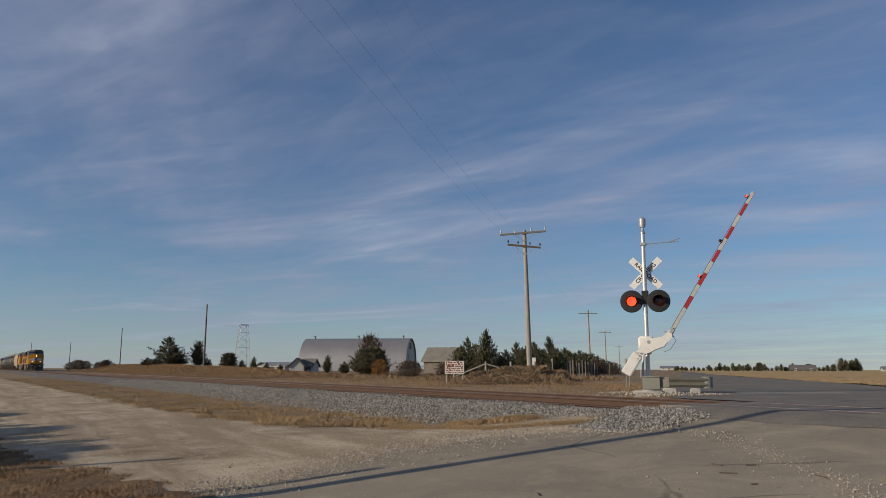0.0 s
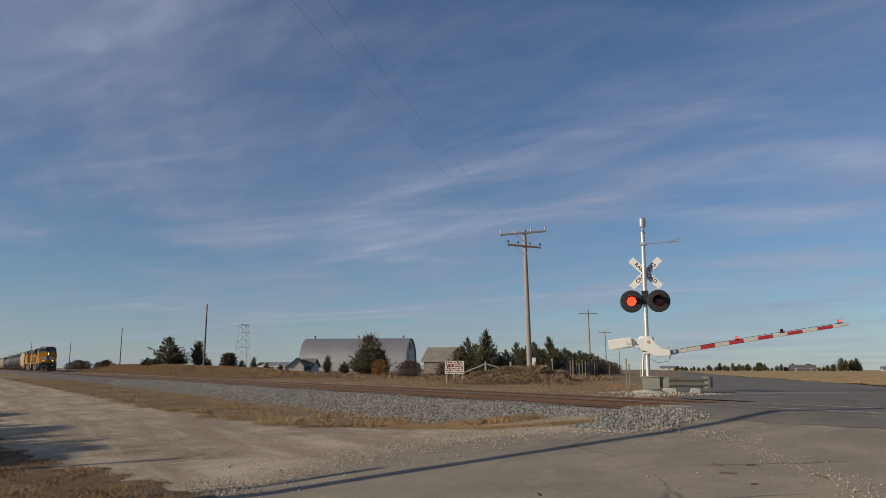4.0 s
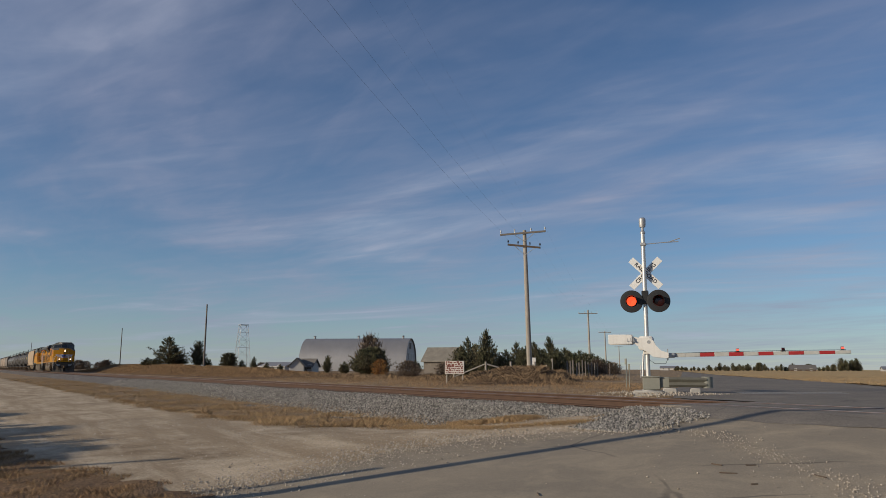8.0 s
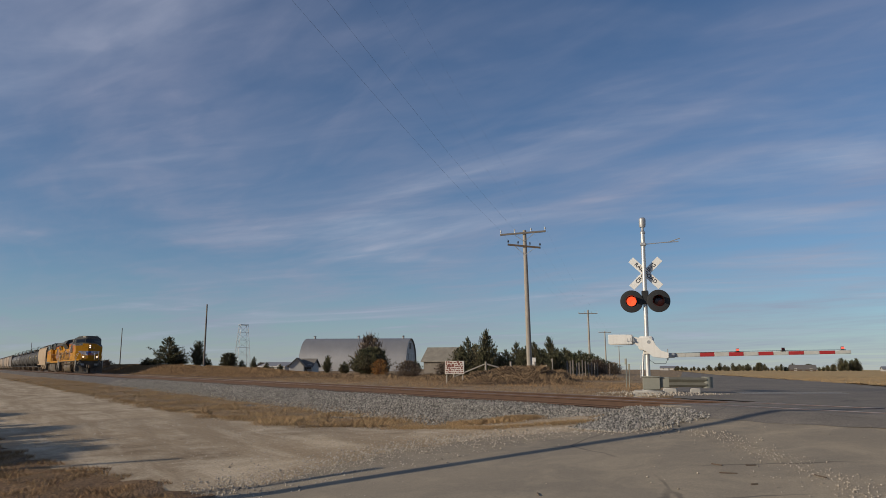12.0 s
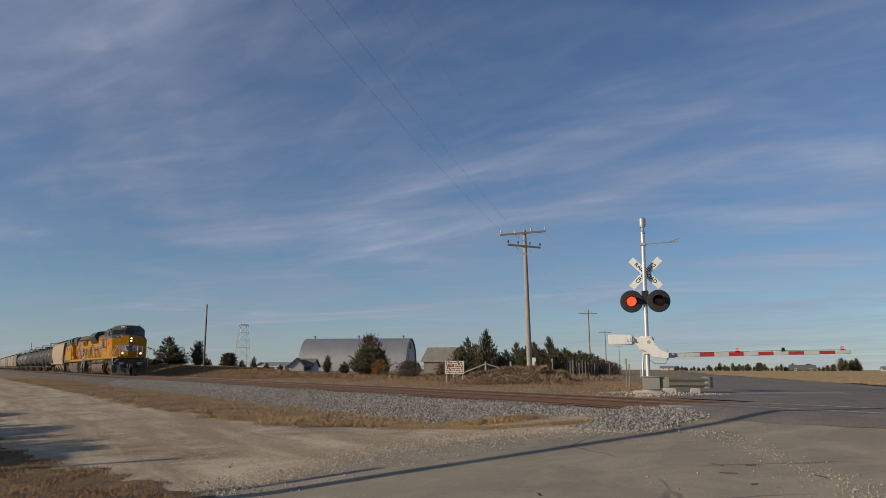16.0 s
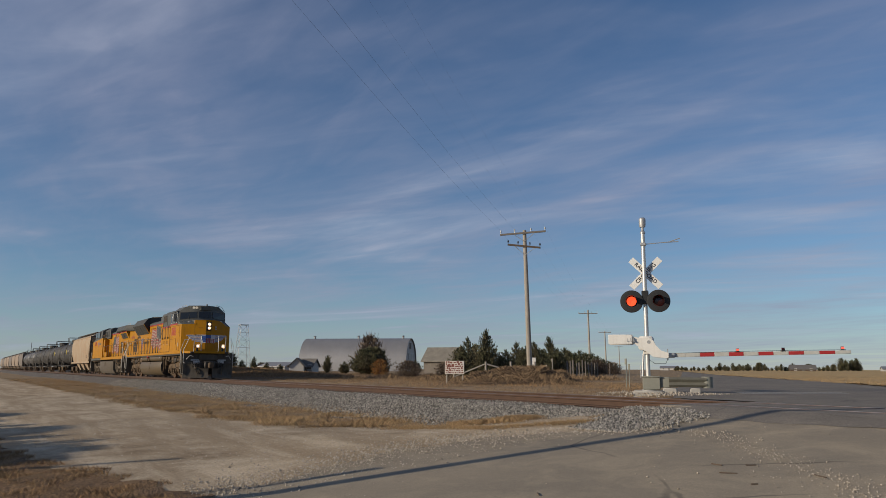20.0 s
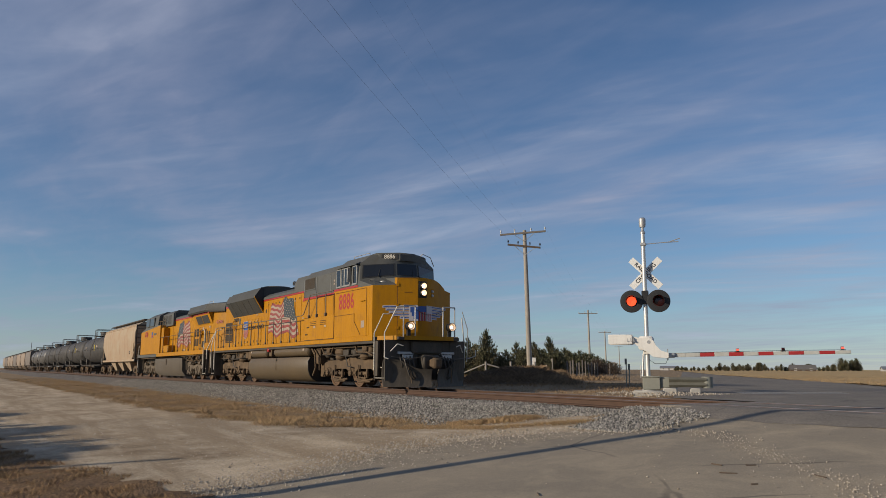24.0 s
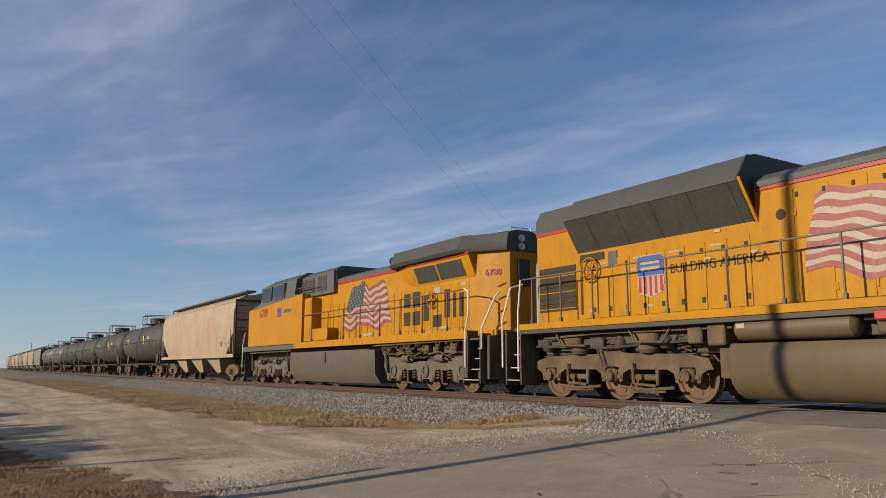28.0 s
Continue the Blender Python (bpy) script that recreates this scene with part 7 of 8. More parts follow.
    for k in range(9):
        s0 = 14.80 + k * 0.50
        panel_g = Geo()
        panel(panel_g, s0, s0 + 0.46, 1.80, 3.10, -1.05, 0.016)
        d = part("engine_door", panel_g, YEL, L)
        for z in (2.88, 1.93):
            part("latch", Geo().box(-s0 - 0.12, -s0 - 0.04, -1.074, -1.06, z, z + 0.11, 0.004), HOLE, d)
        if k % 2:
            part("stencil_mark", Geo().box(-s0 - 0.38, -s0 - 0.12, -1.069, -1.06, 3.0, 3.03), F_WHITE, d)
    for k, s in enumerate((9.64, 10.33, 11.12, 11.87, 12.57, 13.22, 13.87)):
        part("door_hinge", Geo().box(-s - 0.02, -s + 0.02, -1.075, -1.05, 3.3, 3.42), YEL, L)
        part("door_hinge", Geo().box(-s - 0.02, -s + 0.02, -1.075, -1.05, 1.95, 2.07), YEL, L)
    part("lower_seam", Geo().box(-14.6, -9.15, -1.068, -1.05, 1.78, 1.795), SEAM, L)
    part("rain_gutter", Geo().box(-14.66, -10.05, -1.09, -1.05, 3.93, 3.955), LGREY, L)
    for s in (11.4, 12.4):
        part("exhaust_stack", Geo().box(-s - 0.25, -s + 0.25, -0.35, 0.35, 4.18, 4.30, 0.03), GREASE, L)
    part("antenna_dome", Geo().lathe((-4.1, 0.4, 4.68), (0, 0, 1), [(0, 0.22), (0.05, 0.21), (0.12, 0.13), (0.15, 0.0)], 16), WHITE, L)
    part("wiper", Geo().tube([(-2.60, -1.0, 3.84), (-2.62, -0.9, 4.16)], 0.012), BLACK, L)
    part("wiper", Geo().tube([(-2.26, 0.2, 3.9), (-2.32, 0.25, 4.2)], 0.012), BLACK, L)
    for y in (-1.3, -0.9):
        part("nose_grab", Geo().tube([(-2.45, y - 0.1, 3.58), (-2.40, y - 0.1, 3.72), (-2.10, y - 0.1, 3.66), (-2.06, y - 0.1, 3.52)], 0.014), LGREY, L)
    part("sand_cap", Geo().lathe((-2.2, -1.0, 3.54), (0.2, 0, 1), [(0, 0.09), (0.06, 0.09), (0.07, 0.12), (0.12, 0.12), (0.14, 0.0)], 14), GALV, L, "grey sand filler cap")
    rng = random.Random(5)
    for k in range(10):
        s = 9.3 + k * 0.5
        part("latch", Geo().box(-s - 0.05, -s, -1.082, -1.05, 3.62, 3.70), HOLE, L)
    for k in range(14):
        s, zz = 9.2 + rng.random() * 10, rng.choice((1.95, 2.75, 3.25, 3.55))
        part("stencil_mark", Geo().box(-s - 0.14, -s, -1.07, -1.05, zz, zz + 0.05), F_WHITE, L)
    part("sand_window", Geo().lathe((-14.15, -1.052, 3.36), (0, -1, 0), [(0, 0.10), (0.012, 0.10), (0.013, 0)], 14), HOLE, L)
    flag(L, ((-13.49, 3.55), (-10.60, 3.78), (-9.86, 2.06), (-13.77, 2.28)), -1.068, True)
    shield(L, -17.2, 2.58, 0.76, 0.90, -1.072)
    part("lettering", letters("BUILDING AMERICA", 0.27, INK, depth=0.002), INK, L, "black slogan lettering", m=pose(-15.55, -1.074, 2.66) @ Matrix.Diagonal((0.93, 1, 1, 1)))
    # radiator section with flared wings
    def rad_sec(x, wing):
        return [(x, -1.05, 1.70), (x, -1.05, 3.32), (x, -wing, 4.04), (x, -wing, 4.08), (x, -1.16, 4.55), (x, -0.9, 4.62), (x, 0.9, 4.62), (x, 1.16, 4.55), (x, wing, 4.08), (x, wing, 4.04), (x, 1.05, 3.32), (x, 1.05, 1.70)]
    part("rear_hood", Geo().loft([[(x, -1.05, 1.70), (x, -1.05, 4.0), (x, 1.05, 4.0), (x, 1.05, 1.70)] for x in (-14.68, -20.92)]), YEL, L, "yellow rear hood")
    sec = lambda x, wing: [p for p in rad_sec(x, wing)[2:10]]
    part("radiator_top", Geo().loft([sec(-14.70, 1.5), sec(-19.40, 1.5)]).loft([[(x, -1.06, 3.98), (x, -1.06, 4.30), (x, -0.9, 4.58), (x, 0.9, 4.58), (x, 1.06, 4.30), (x, 1.06, 3.98)] for x in (-19.38, -20.95)]), SOOT, L, "sooty grey flared radiator housing")
    for y in (-1, 1):
        part("radiator_screen", Geo().loft([[(x, y * 1.05, 3.33), (x, y * 1.49, 4.05), (x, y * 1.0, 4.05), (x, y * 1.0, 3.33)] for x in (-14.70, -14.76)] + [[(x, y * 1.05, 3.33), (x, y * 1.49, 4.05), (x, y * 1.0, 4.05), (x, y * 1.0, 3.33)] for x in (-19.20, -19.42)]), SCREEN, L, "dark slanted radiator screen")
        part("wing_end", Geo().prism([(y * 1.04, 3.3), (y * 1.52, 4.04), (y * 1.52, 4.08), (y * 1.18, 4.56), (y * 1.04, 4.56)], "x", -14.70, -14.66), BLACK, L)
        part("wing_brace", Geo().prism([(y * 1.04, 3.28), (y * 1.52, 4.05), (y * 1.52, 4.09), (y * 1.04, 3.36)], "x", -14.66, -14.60), YEL, L)
        part("rear_stripe", Geo().box(-20.93, -19.42, y * 1.04, y * 1.065, 3.92, 4.0), LRED, L)
        for k in range(5):
            x = -14.9 - k * 0.95
            a, b = Vector((x, y * 1.056, 3.335)), Vector((x, y * 1.496, 4.055))
            part("screen_rib", Geo().tube([a, b], 0.008, 5), SCREEN, L)
    for k in range(3):
        part("roof_fan", Geo().lathe((-15.8 - 1.7 * k, 0, 4.6), (0, 0, 1), [(0, 0.7), (0.1, 0.7), (0.12, 0.66), (0.121, 0.0)], 24), LGREY, L)
    part("hood_grille", Geo().box(-20.84, -19.5, -1.062, -1.0, 2.03, 3.10, 0.006), HOLE, L, "dark rear grille")
    for k in range(8):
        part("louvre", Geo().box(-20.82, -19.52, -1.075, -1.05, 2.08 + 0.13 * k, 2.10 + 0.13 * k), YEL if k % 3 == 0 else HOLE, L)
    hb = Geo()
    for k in range(20):
        a, b = k * math.pi / 10, (k + 1) * math.pi / 10
        hb.cyl((-18.95 + 0.27 * math.cos(a), -1.16, 2.90 + 0.27 * math.sin(a)), (-18.95 + 0.27 * math.cos(b), -1.16, 2.90 + 0.27 * math.sin(b)), 0.018, 0.018, 6)
    for k in range(5):
        a = k * 2 * math.pi / 5
        hb.cyl((-18.95, -1.12, 2.90), (-18.95 + 0.27 * math.cos(a), -1.16, 2.90 + 0.27 * math.sin(a)), 0.014, 0.014, 6)
    part("brake_wheel", hb, YEL, L, "yellow hand-brake wheel")
    part("brake_recess", Geo().box(-19.35, -18.55, -1.062, -1.0, 1.9, 3.28, 0.005), HOLE, L)
    part("notice_plate", Geo().box(-18.42, -18.15, -1.075, -1.05, 2.95, 3.25), LGREY, L)
    # fuel tank and reservoirs
    tank_sec = [(-1.50, 0.62), (-1.52, 0.95), (-1.42, 1.12), (1.42, 1.12), (1.52, 0.95), (1.50, 0.62), (1.43, 0.40), (1.30, 0.24), (1.10, 0.14), (-1.10, 0.14), (-1.30, 0.24), (-1.43, 0.40)]
    tk = Geo().loft([[(-15.10, y * 0.97, 0.65 + (z - 0.65) * 0.96) for y, z in tank_sec], [(-15.04, y, z) for y, z in tank_sec], [(-7.72, y, z) for y, z in tank_sec], [(-7.66, y * 0.97, 0.65 + (z - 0.65) * 0.96) for y, z in tank_sec]])
    part("fuel_tank", tk, TANKCOL, L, "dusty tan-grey fuel tank")
    part("tank_end", Geo().prism([(y * 0.985, 0.65 + (z - 0.65) * 0.98) for y, z in tank_sec], "x", -7.66, -7.62), BLACK, L)
    part("tank_seam", Geo().box(-11.3, -11.26, -1.528, -1.5, 0.6, 1.1), TANKCOL, L)
    for a, b in ((12.75, 15.0), (7.75, 11.75)):
        g = Geo().lathe((-b, -1.28, 1.37), (1, 0, 0), [(0, 0.06), (0.03, 0.16), (0.09, 0.21), (b - a - 0.09, 0.21), (b - a - 0.03, 0.16), (b - a, 0.06)], 20)
        q = part("air_reservoir", g, TANKCOL, L, "long dusty air reservoir")
        part("notice_plate", Geo().box(-b + 0.12 if b > 14 else -a - 0.5, -b + 0.3 if b > 14 else -a - 0.3, -1.5, -1.45, 1.38, 1.46), F_WHITE, q)
    for pts, r in (([(-12.7, -1.3, 1.45), (-11.8, -1.3, 1.45)], 0.03), ([(-7.6, -1.35, 1.45), (-7.2, -1.38, 1.2), (-7.1, -1.38, 0.7), (-7.35, -1.38, 0.4)], 0.04), ([(-7.4, -1.32, 1.42), (-6.95, -1.3, 1.1), (-6.9, -1.3, 0.6)], 0.03),
                   ([(-15.1, -1.3, 1.42), (-18.5, -1.3, 1.44), (-20.4, -1.3, 1.38)], 0.025), ([(-7.2, -1.3, 1.42), (-1.9, -1.3, 1.44)], 0.025), ([(-6.6, -1.36, 1.5), (-6.3, -1.38, 1.22), (-5.7, -1.36, 1.2), (-5.5, -1.34, 1.48)], 0.026),
                   ([(-3.6, -1.36, 1.5), (-3.4, -1.38, 1.25), (-2.6, -1.36, 1.22), (-2.3, -1.3, 1.1)], 0.026), ([(-17.6, -1.36, 1.5), (-17.4, -1.38, 1.22), (-16.7, -1.36, 1.2), (-16.5, -1.34, 1.48)], 0.026), ([(-19.9, -1.36, 1.5), (-19.7, -1.38, 1.2), (-18.9, -1.36, 1.18)], 0.026)):
        part("pipe", Geo().tube(pts, r, 7), DUST, L)
    for b in ((-12.45, -12.1, -1.45, -1.1, 1.2, 1.52), (-15.6, -15.2, -1.4, -1.0, 1.1, 1.5), (-16.1, -15.75, -1.35, -1.0, 1.15, 1.48), (-12.05, -11.85, -1.4, -1.2, 1.5, 1.62), (-6.2, -5.9, -1.34, -1.0, 1.24, 1.48), (-3.1, -2.75, -1.34, -1.0, 1.26, 1.48), (-1.98, -1.75, -1.45, -1.0, 0.95, 1.5), (-7.45, -7.0, -1.25, -0.8, 0.85, 1.45), (-7.5, -7.1, -1.0, -0.6, 0.35, 0.85), (-15.5, -15.2, -1.2, -0.7, 0.5, 1.1)):
        part("equipment_case", Geo().box(*b, 0.03), DUST, L)
    part("fuel_filler", Geo().box(-12.42, -12.2, -1.56, -1.44, 1.40, 1.55, 0.02), LRED, L)
    for k, s in enumerate((2.9, 5.3, 17.3, 19.6)):
        part("traction_duct", Geo().box(-s - 0.35, -s + 0.35, -1.25, -0.9, 1.18, 1.48, 0.06), DUST, L)
    loco_truck(L, (2.31, 4.37, 6.43), 1)
    loco_truck(L, (16.34, 18.40, 20.42), -1)
    # handrails
    handrail(L, [(20.95, 2.84), (8.5, 2.80), (8.25, 2.84), (7.62, 3.54), (7.5, 3.59), (5.3, 3.57)], (20.6, 19.55, 18.5, 17.45, 16.4, 15.0, 13.9, 12.85, 11.8, 10.8, 9.75, 9.0), -1.5, 1.74)
    for s in (7.7, 6.9, 6.0):
        part("stanchion", Geo().cyl((-s, -1.48, 2.6), (-s, -1.5, 3.52), 0.022, 0.022, 7).box(-s - 0.04, -s + 0.04, -1.53, -1.44, 2.66, 2.78, 0.008), RAILGREY, L)
    # rear platform
    part("rear_platform", Geo().box(-21.75, -20.9, -1.2, 1.2, 1.55, 1.70, 0.01), LGREY, L)
    for y in (-1.55, 1.55):
        steps(L, 21.05, 21.6, y, (0.40, 0.70, 1.02, 1.42), 0)
        part("grab_rail", Geo().tube([(-21.1, y, 0.6), (-21.1, y, 2.0), (-20.98, y, 2.84)], 0.024, 8), GRAB, L, "white grab rail")
        part("grab_rail", Geo().tube([(-21.75, y, 0.7), (-21.75, y, 1.9), (-21.6, y * 0.9, 2.7), (-21.5, y * 0.7, 2.8)], 0.024, 8), GRAB, L, "white grab rail")
    part("rear_pilot", Geo().box(-21.85, -21.75, -1.4, 1.4, 0.4, 1.55, 0.02), DUST, L)
    coupler(L, 21.85, -1)
    return L


def trailing_locomotive():
    """Second engine, running long hood first; s still counts from the leading coupler of the train."""
    L = thing("locomotive", pose(0, 0, 0), "yellow and grey diesel locomotive running long hood first", "locomotive", "locomotives of the train")
    part("underframe", Geo().box(-43.3, -22.7, -0.85, 0.85, 0.98, 1.5, 0.03), GREASE, L)
    part("walkway", Geo().box(-43.2, -23.4, -1.5, 1.5, 1.50, 1.70, 0.01), LGREY, L)
    for y in (-1, 1):
        part("side_sill", Geo().box(-36.4, -23.4, y * 1.5, y * 1.54, 1.48, 1.72, 0.006), YEL, L)
        # added dusty plate that lightens the dark gap above the truck
        part("frame_skirt", Geo().box(-29.2, -23.6, y * 1.02, y * 1.1, 1.12, 1.48, 0.01), DUST, L)
        part("cab_sill", Geo().box(-43.2, -36.4, y * 1.5, y * 1.55, 1.46, 1.66, 0.006), LGREY, L)

    def sec(x, hw, z0, z1, z2, top):
        return [(x, -hw, z0), (x, -hw, z1), (x, -top, z2), (x, top, z2), (x, hw, z1), (x, hw, z0)]
    part("hood", Geo().prism([(-33.9, -0.98), (-23.72, -0.98), (-22.85, -0.46), (-22.85, 0.46), (-23.72, 0.98), (-33.9, 0.98)], "z", 1.7, 3.97), YEL, L, "yellow long hood")
    part("hood_top", Geo().loft([sec(x, 0.992, 3.95, 4.10, 4.22, 0.75) for x in (-28.0, -33.9)]), LGREY, L, "grey hood top")
    # radiator wings
    w0 = [(-1.0, 3.93), (-1.40, 3.93), (-1.47, 4.02), (-1.30, 4.42), (-0.6, 4.52), (0.6, 4.52), (1.30, 4.42), (1.47, 4.02), (1.40, 3.93), (1.0, 3.93)]
    w1 = [(y * 0.80, z - (0.0 if z < 3.9 else 0.02)) for y, z in w0]
    part("radiator_top", Geo().loft([[(-22.8, y * 0.42, z) for y, z in w0], [(-23.75, y * 0.84, z) for y, z in w0], [(-24.0, y, z) for y, z in w0], [(-28.05, y, z) for y, z in w0], [(-28.3, y * 0.92, z - 0.03) for y, z in w0]]), SOOT, L, "dark grey radiator wings")
    for y in (-1, 1):
        # yellow flare that leans out under the wings, with the stripe along its top
        part("flare", Geo().loft([[(x, y * 0.97, 3.22), (x, y * (0.985 + 0.26 * f), 3.84), (x, y * (0.985 + 0.26 * f), 3.93), (x, y * 0.9, 3.93)] for x, f in ((-23.75, 1.0), (-27.2, 1.0), (-28.9, 0.0))]), YEL, L, "yellow leaning radiator frame")
        part("wing_stripe", Geo().loft([[(x, y * (0.985 + 0.27 * f), 3.86), (x, y * (1.0 + 0.27 * f), 3.86), (x, y * (1.0 + 0.27 * f), 3.94), (x, y * (0.985 + 0.27 * f), 3.94)] for x, f in ((-23.75, 1.0), (-27.2, 1.0), (-28.9, 0.0))]), LRED, L)
        part("hood_stripe", Geo().box(-33.9, -28.9, y * 0.96, y * 1.005, 3.89, 3.97), LRED, L)
    part("roof_grab", Geo().tube([(-24.2, -0.9, 4.5), (-24.2, -0.9, 4.62), (-25.2, -0.9, 4.62), (-25.2, -0.9, 4.5)], 0.015), GALV, L)
    part("roof_grab", Geo().tube([(-23.0, -0.3, 4.5), (-23.0, -0.3, 4.62), (-23.0, 0.3, 4.62), (-23.0, 0.3, 4.5)], 0.015), GALV, L)
    for a, b in ((24.18, 25.55), (25.66, 26.9)):
        face = [(-b, -1.232, 3.78), (-a, -1.232, 3.78), (-a, -1.03, 3.32), (-b, -1.03, 3.32)]
        part("radiator_screen", Geo().loft([face, [(p[0], p[1] + 0.06, p[2]) for p in face]]), SCREEN, L, "dark radiator screen")
    # dark doors
    for a, b, spans in ((27.49, 27.91, ((2.61, 3.07), (2.03, 2.47))), (26.87, 27.35, ((2.60, 3.09), (2.03, 2.47))), (26.31, 26.66, ((2.13, 2.91),)), (25.58, 26.08, ((1.92, 2.29),)),
                        (25.11, 25.42, ((2.17, 3.02),)), (24.77, 24.95, ((2.15, 2.89),)), (24.35, 24.59, ((2.16, 2.86),))):
        part("door_panel", Geo().box(-b - 0.08, -a + 0.08, -0.99, -0.9, 1.84, 3.14, 0.006), YEL, L)
        for z0, z1 in spans:
            d = part("louvred_door", Geo().box(-b, -a, -0.998, -0.9, z0, z1, 0.005), HOLE, L)
            for k in range(4):
                part("louvre", Geo().box(-b + 0.03, -a - 0.03, -1.008, -0.99, z0 + 0.08 + k * (z1 - z0 - 0.1) / 4, z0 + 0.10 + k * (z1 - z0 - 0.1) / 4), HOLE, d)
    g = Geo()
    for k in range(22):
        s = 24.1 + k * 0.5
        g.box(-s - 0.012, -s, -0.990, -0.97, 1.75, 3.15)
    part("door_seam", g, SEAM, L)
    bw = Geo()
    for k in range(16):
        a, b = k * math.pi / 8, (k + 1) * math.pi / 8
        bw.cyl((-26.05 + 0.25 * math.cos(a), -1.08, 2.75 + 0.25 * math.sin(a)), (-26.05 + 0.25 * math.cos(b), -1.08, 2.75 + 0.25 * math.sin(b)), 0.018, 0.018, 6)
    bw.box(-26.09, -26.01, -1.08, -0.98, 2.5, 3.0, 0.01).box(-26.3, -25.8, -1.08, -0.98, 2.72, 2.78, 0.01)
    part("brake_wheel", bw, YEL, L)
    part("stencil_marks", Geo().box(-24.5, -24.25, -0.997, -0.97, 3.05, 3.15).box(-26.0, -25.65, -0.997, -0.97, 2.95, 3.12).box(-25.6, -25.3, -0.997, -0.97, 1.85, 1.93).box(-30.9, -30.2, -0.997, -0.97, 1.82, 1.9), F_WHITE, L)
    part("lettering", letters("6780", 0.26, LRED, depth=0.003, bold=0.002), LRED, L, "small red number", m=pose(-23.272, -0.734, 3.33, 0, 0, 30.9))
    flag(L, ((-32.0, 3.70), (-29.3, 3.60), (-28.75, 2.15), (-32.75, 2.12)), -0.985, False)
    part("air_horn", Geo().cyl((-29.5, -0.5, 4.22), (-29.5, -0.5, 4.36), 0.05, 0.05, 8).cyl((-29.2, -0.5, 4.40), (-29.7, -0.5, 4.44), 0.06, 0.13, 12).cyl((-29.2, -0.2, 4.40), (-29.7, -0.2, 4.44), 0.06, 0.13, 12), BLACK, L, "black air horn")
    # end face details
    part("end_marker", Geo().box(-22.85, -22.78, -0.2, 0.2, 2.95, 3.7, 0.02), BLACK, L)
    part("end_lamp", Geo().lathe((-22.82, -0.1, 4.05), (1, 0, 0), [(0, 0.11), (0.06, 0.11), (0.07, 0.08), (0.072, 0)], 14).lathe((-22.82, -0.1, 4.28), (1, 0, 0), [(0, 0.11), (0.06, 0.11), (0.07, 0.08), (0.072, 0)], 14), GALV, L)
    g = Geo()
    for k in range(4):
        g.tube([(-23.15, -0.68, 1.85 + 0.36 * k), (-22.95, -0.56, 1.95 + 0.36 * k)], 0.014)
    part("end_rungs", g, YEL, L)
    # raised cabinet, cab and nose
    part("inverter_housing", Geo().loft([sec(x, 1.15, 3.6, 4.45, 4.66, 0.8) for x in (-33.3, -36.7)]), LGREY, L, "grey raised cabinet")
    part("cabinet_side", Geo().box(-36.7, -33.9, -1.0, 1.0, 1.7, 3.62, 0.01), YEL, L)
    for s0, s1, slats in ((33.98, 34.90, 0), (35.23, 35.92, 5), (36.02, 36.68, 5)):
        gq = part("intake_grille", Geo().box(-s1, -s0, -1.165, -1.12, 3.76, 4.34, 0.005), SCREEN, L, "dark intake grille")
        for k in range(slats):
            part("louvre", Geo().loft([[(x, -1.15, 3.80 + 0.11 * k), (x, -1.20, 3.79 + 0.11 * k), (x, -1.20, 3.81 + 0.11 * k), (x, -1.15, 3.85 + 0.11 * k)] for x in (-s1 + 0.02, -s0 - 0.02)]), LGREY, gq)
    # dark plate standing for the shade inside the housing's open end
    part("housing_end", Geo().box(-33.3, -33.27, -1.05, 1.05, 3.95, 4.50, 0.01), SOOT, L)
    part("walkway_rail", Geo().tube([(-36.9, -1.42, 3.98), (-34.6, -1.42, 3.98), (-34.3, -1.42, 3.6)], 0.018, 6), RAIL_SHADED, L)
    for s0 in (35.4, 36.1, 36.85):
        part("rail_post", Geo().cyl((-s0, -1.42, 3.5), (-s0, -1.42, 3.98), 0.016, 0.016, 6), RAIL_SHADED, L)
    part("cabinet_box", Geo().box(-35.6, -34.85, -1.42, -0.95, 1.74, 3.50, 0.02), YEL, L, "yellow walkway cabinet")
    part("cabinet_door", Geo().box(-35.5, -34.95, -1.435, -1.38, 1.9, 3.4, 0.01), YEL, L)
    part("low_box", Geo().box(-34.85, -33.2, -1.42, -0.95, 1.74, 2.22, 0.02), YEL, L)
    plan = [(-35.65, -1.5), (-35.65, 1.5), (-42.6, 1.5), (-43.0, 0.5), (-43.0, -0.5), (-42.6, -1.5)]
    tp = [3.70, 3.70, 3.40, 3.42, 3.42, 3.40]
    part("cab_body", Geo().loft([[(x, y, 1.66) for x, y in plan], [(x, y, z) for (x, y), z in zip(plan, tp)]]), YEL, L, "yellow cab and nose")
    ra = [(x, y, z) for (x, y), z in zip(plan, tp)]
    rb = [(-36.6, -1.48, 3.75), (-36.6, 1.48, 3.75), (-41.0, 1.48, 3.66), (-41.4, 0.5, 3.7), (-41.4, -0.5, 3.7), (-41.0, -1.48, 3.66)]
    rc = [(-36.6, -1.40, 4.42), (-36.6, 1.40, 4.42), (-40.8, 1.40, 4.40), (-41.0, 0.5, 4.44), (-41.0, -0.5, 4.44), (-40.8, -1.40, 4.40)]
    rd = [(-36.6, -0.9, 4.72), (-36.6, 0.9, 4.72), (-40.6, 0.9, 4.70), (-40.8, 0.4, 4.68), (-40.8, -0.4, 4.68), (-40.6, -0.9, 4.70)]
    part("cab_roof", Geo().loft([ra, rb, rc, rd]), LGREY, L, "grey cab top")
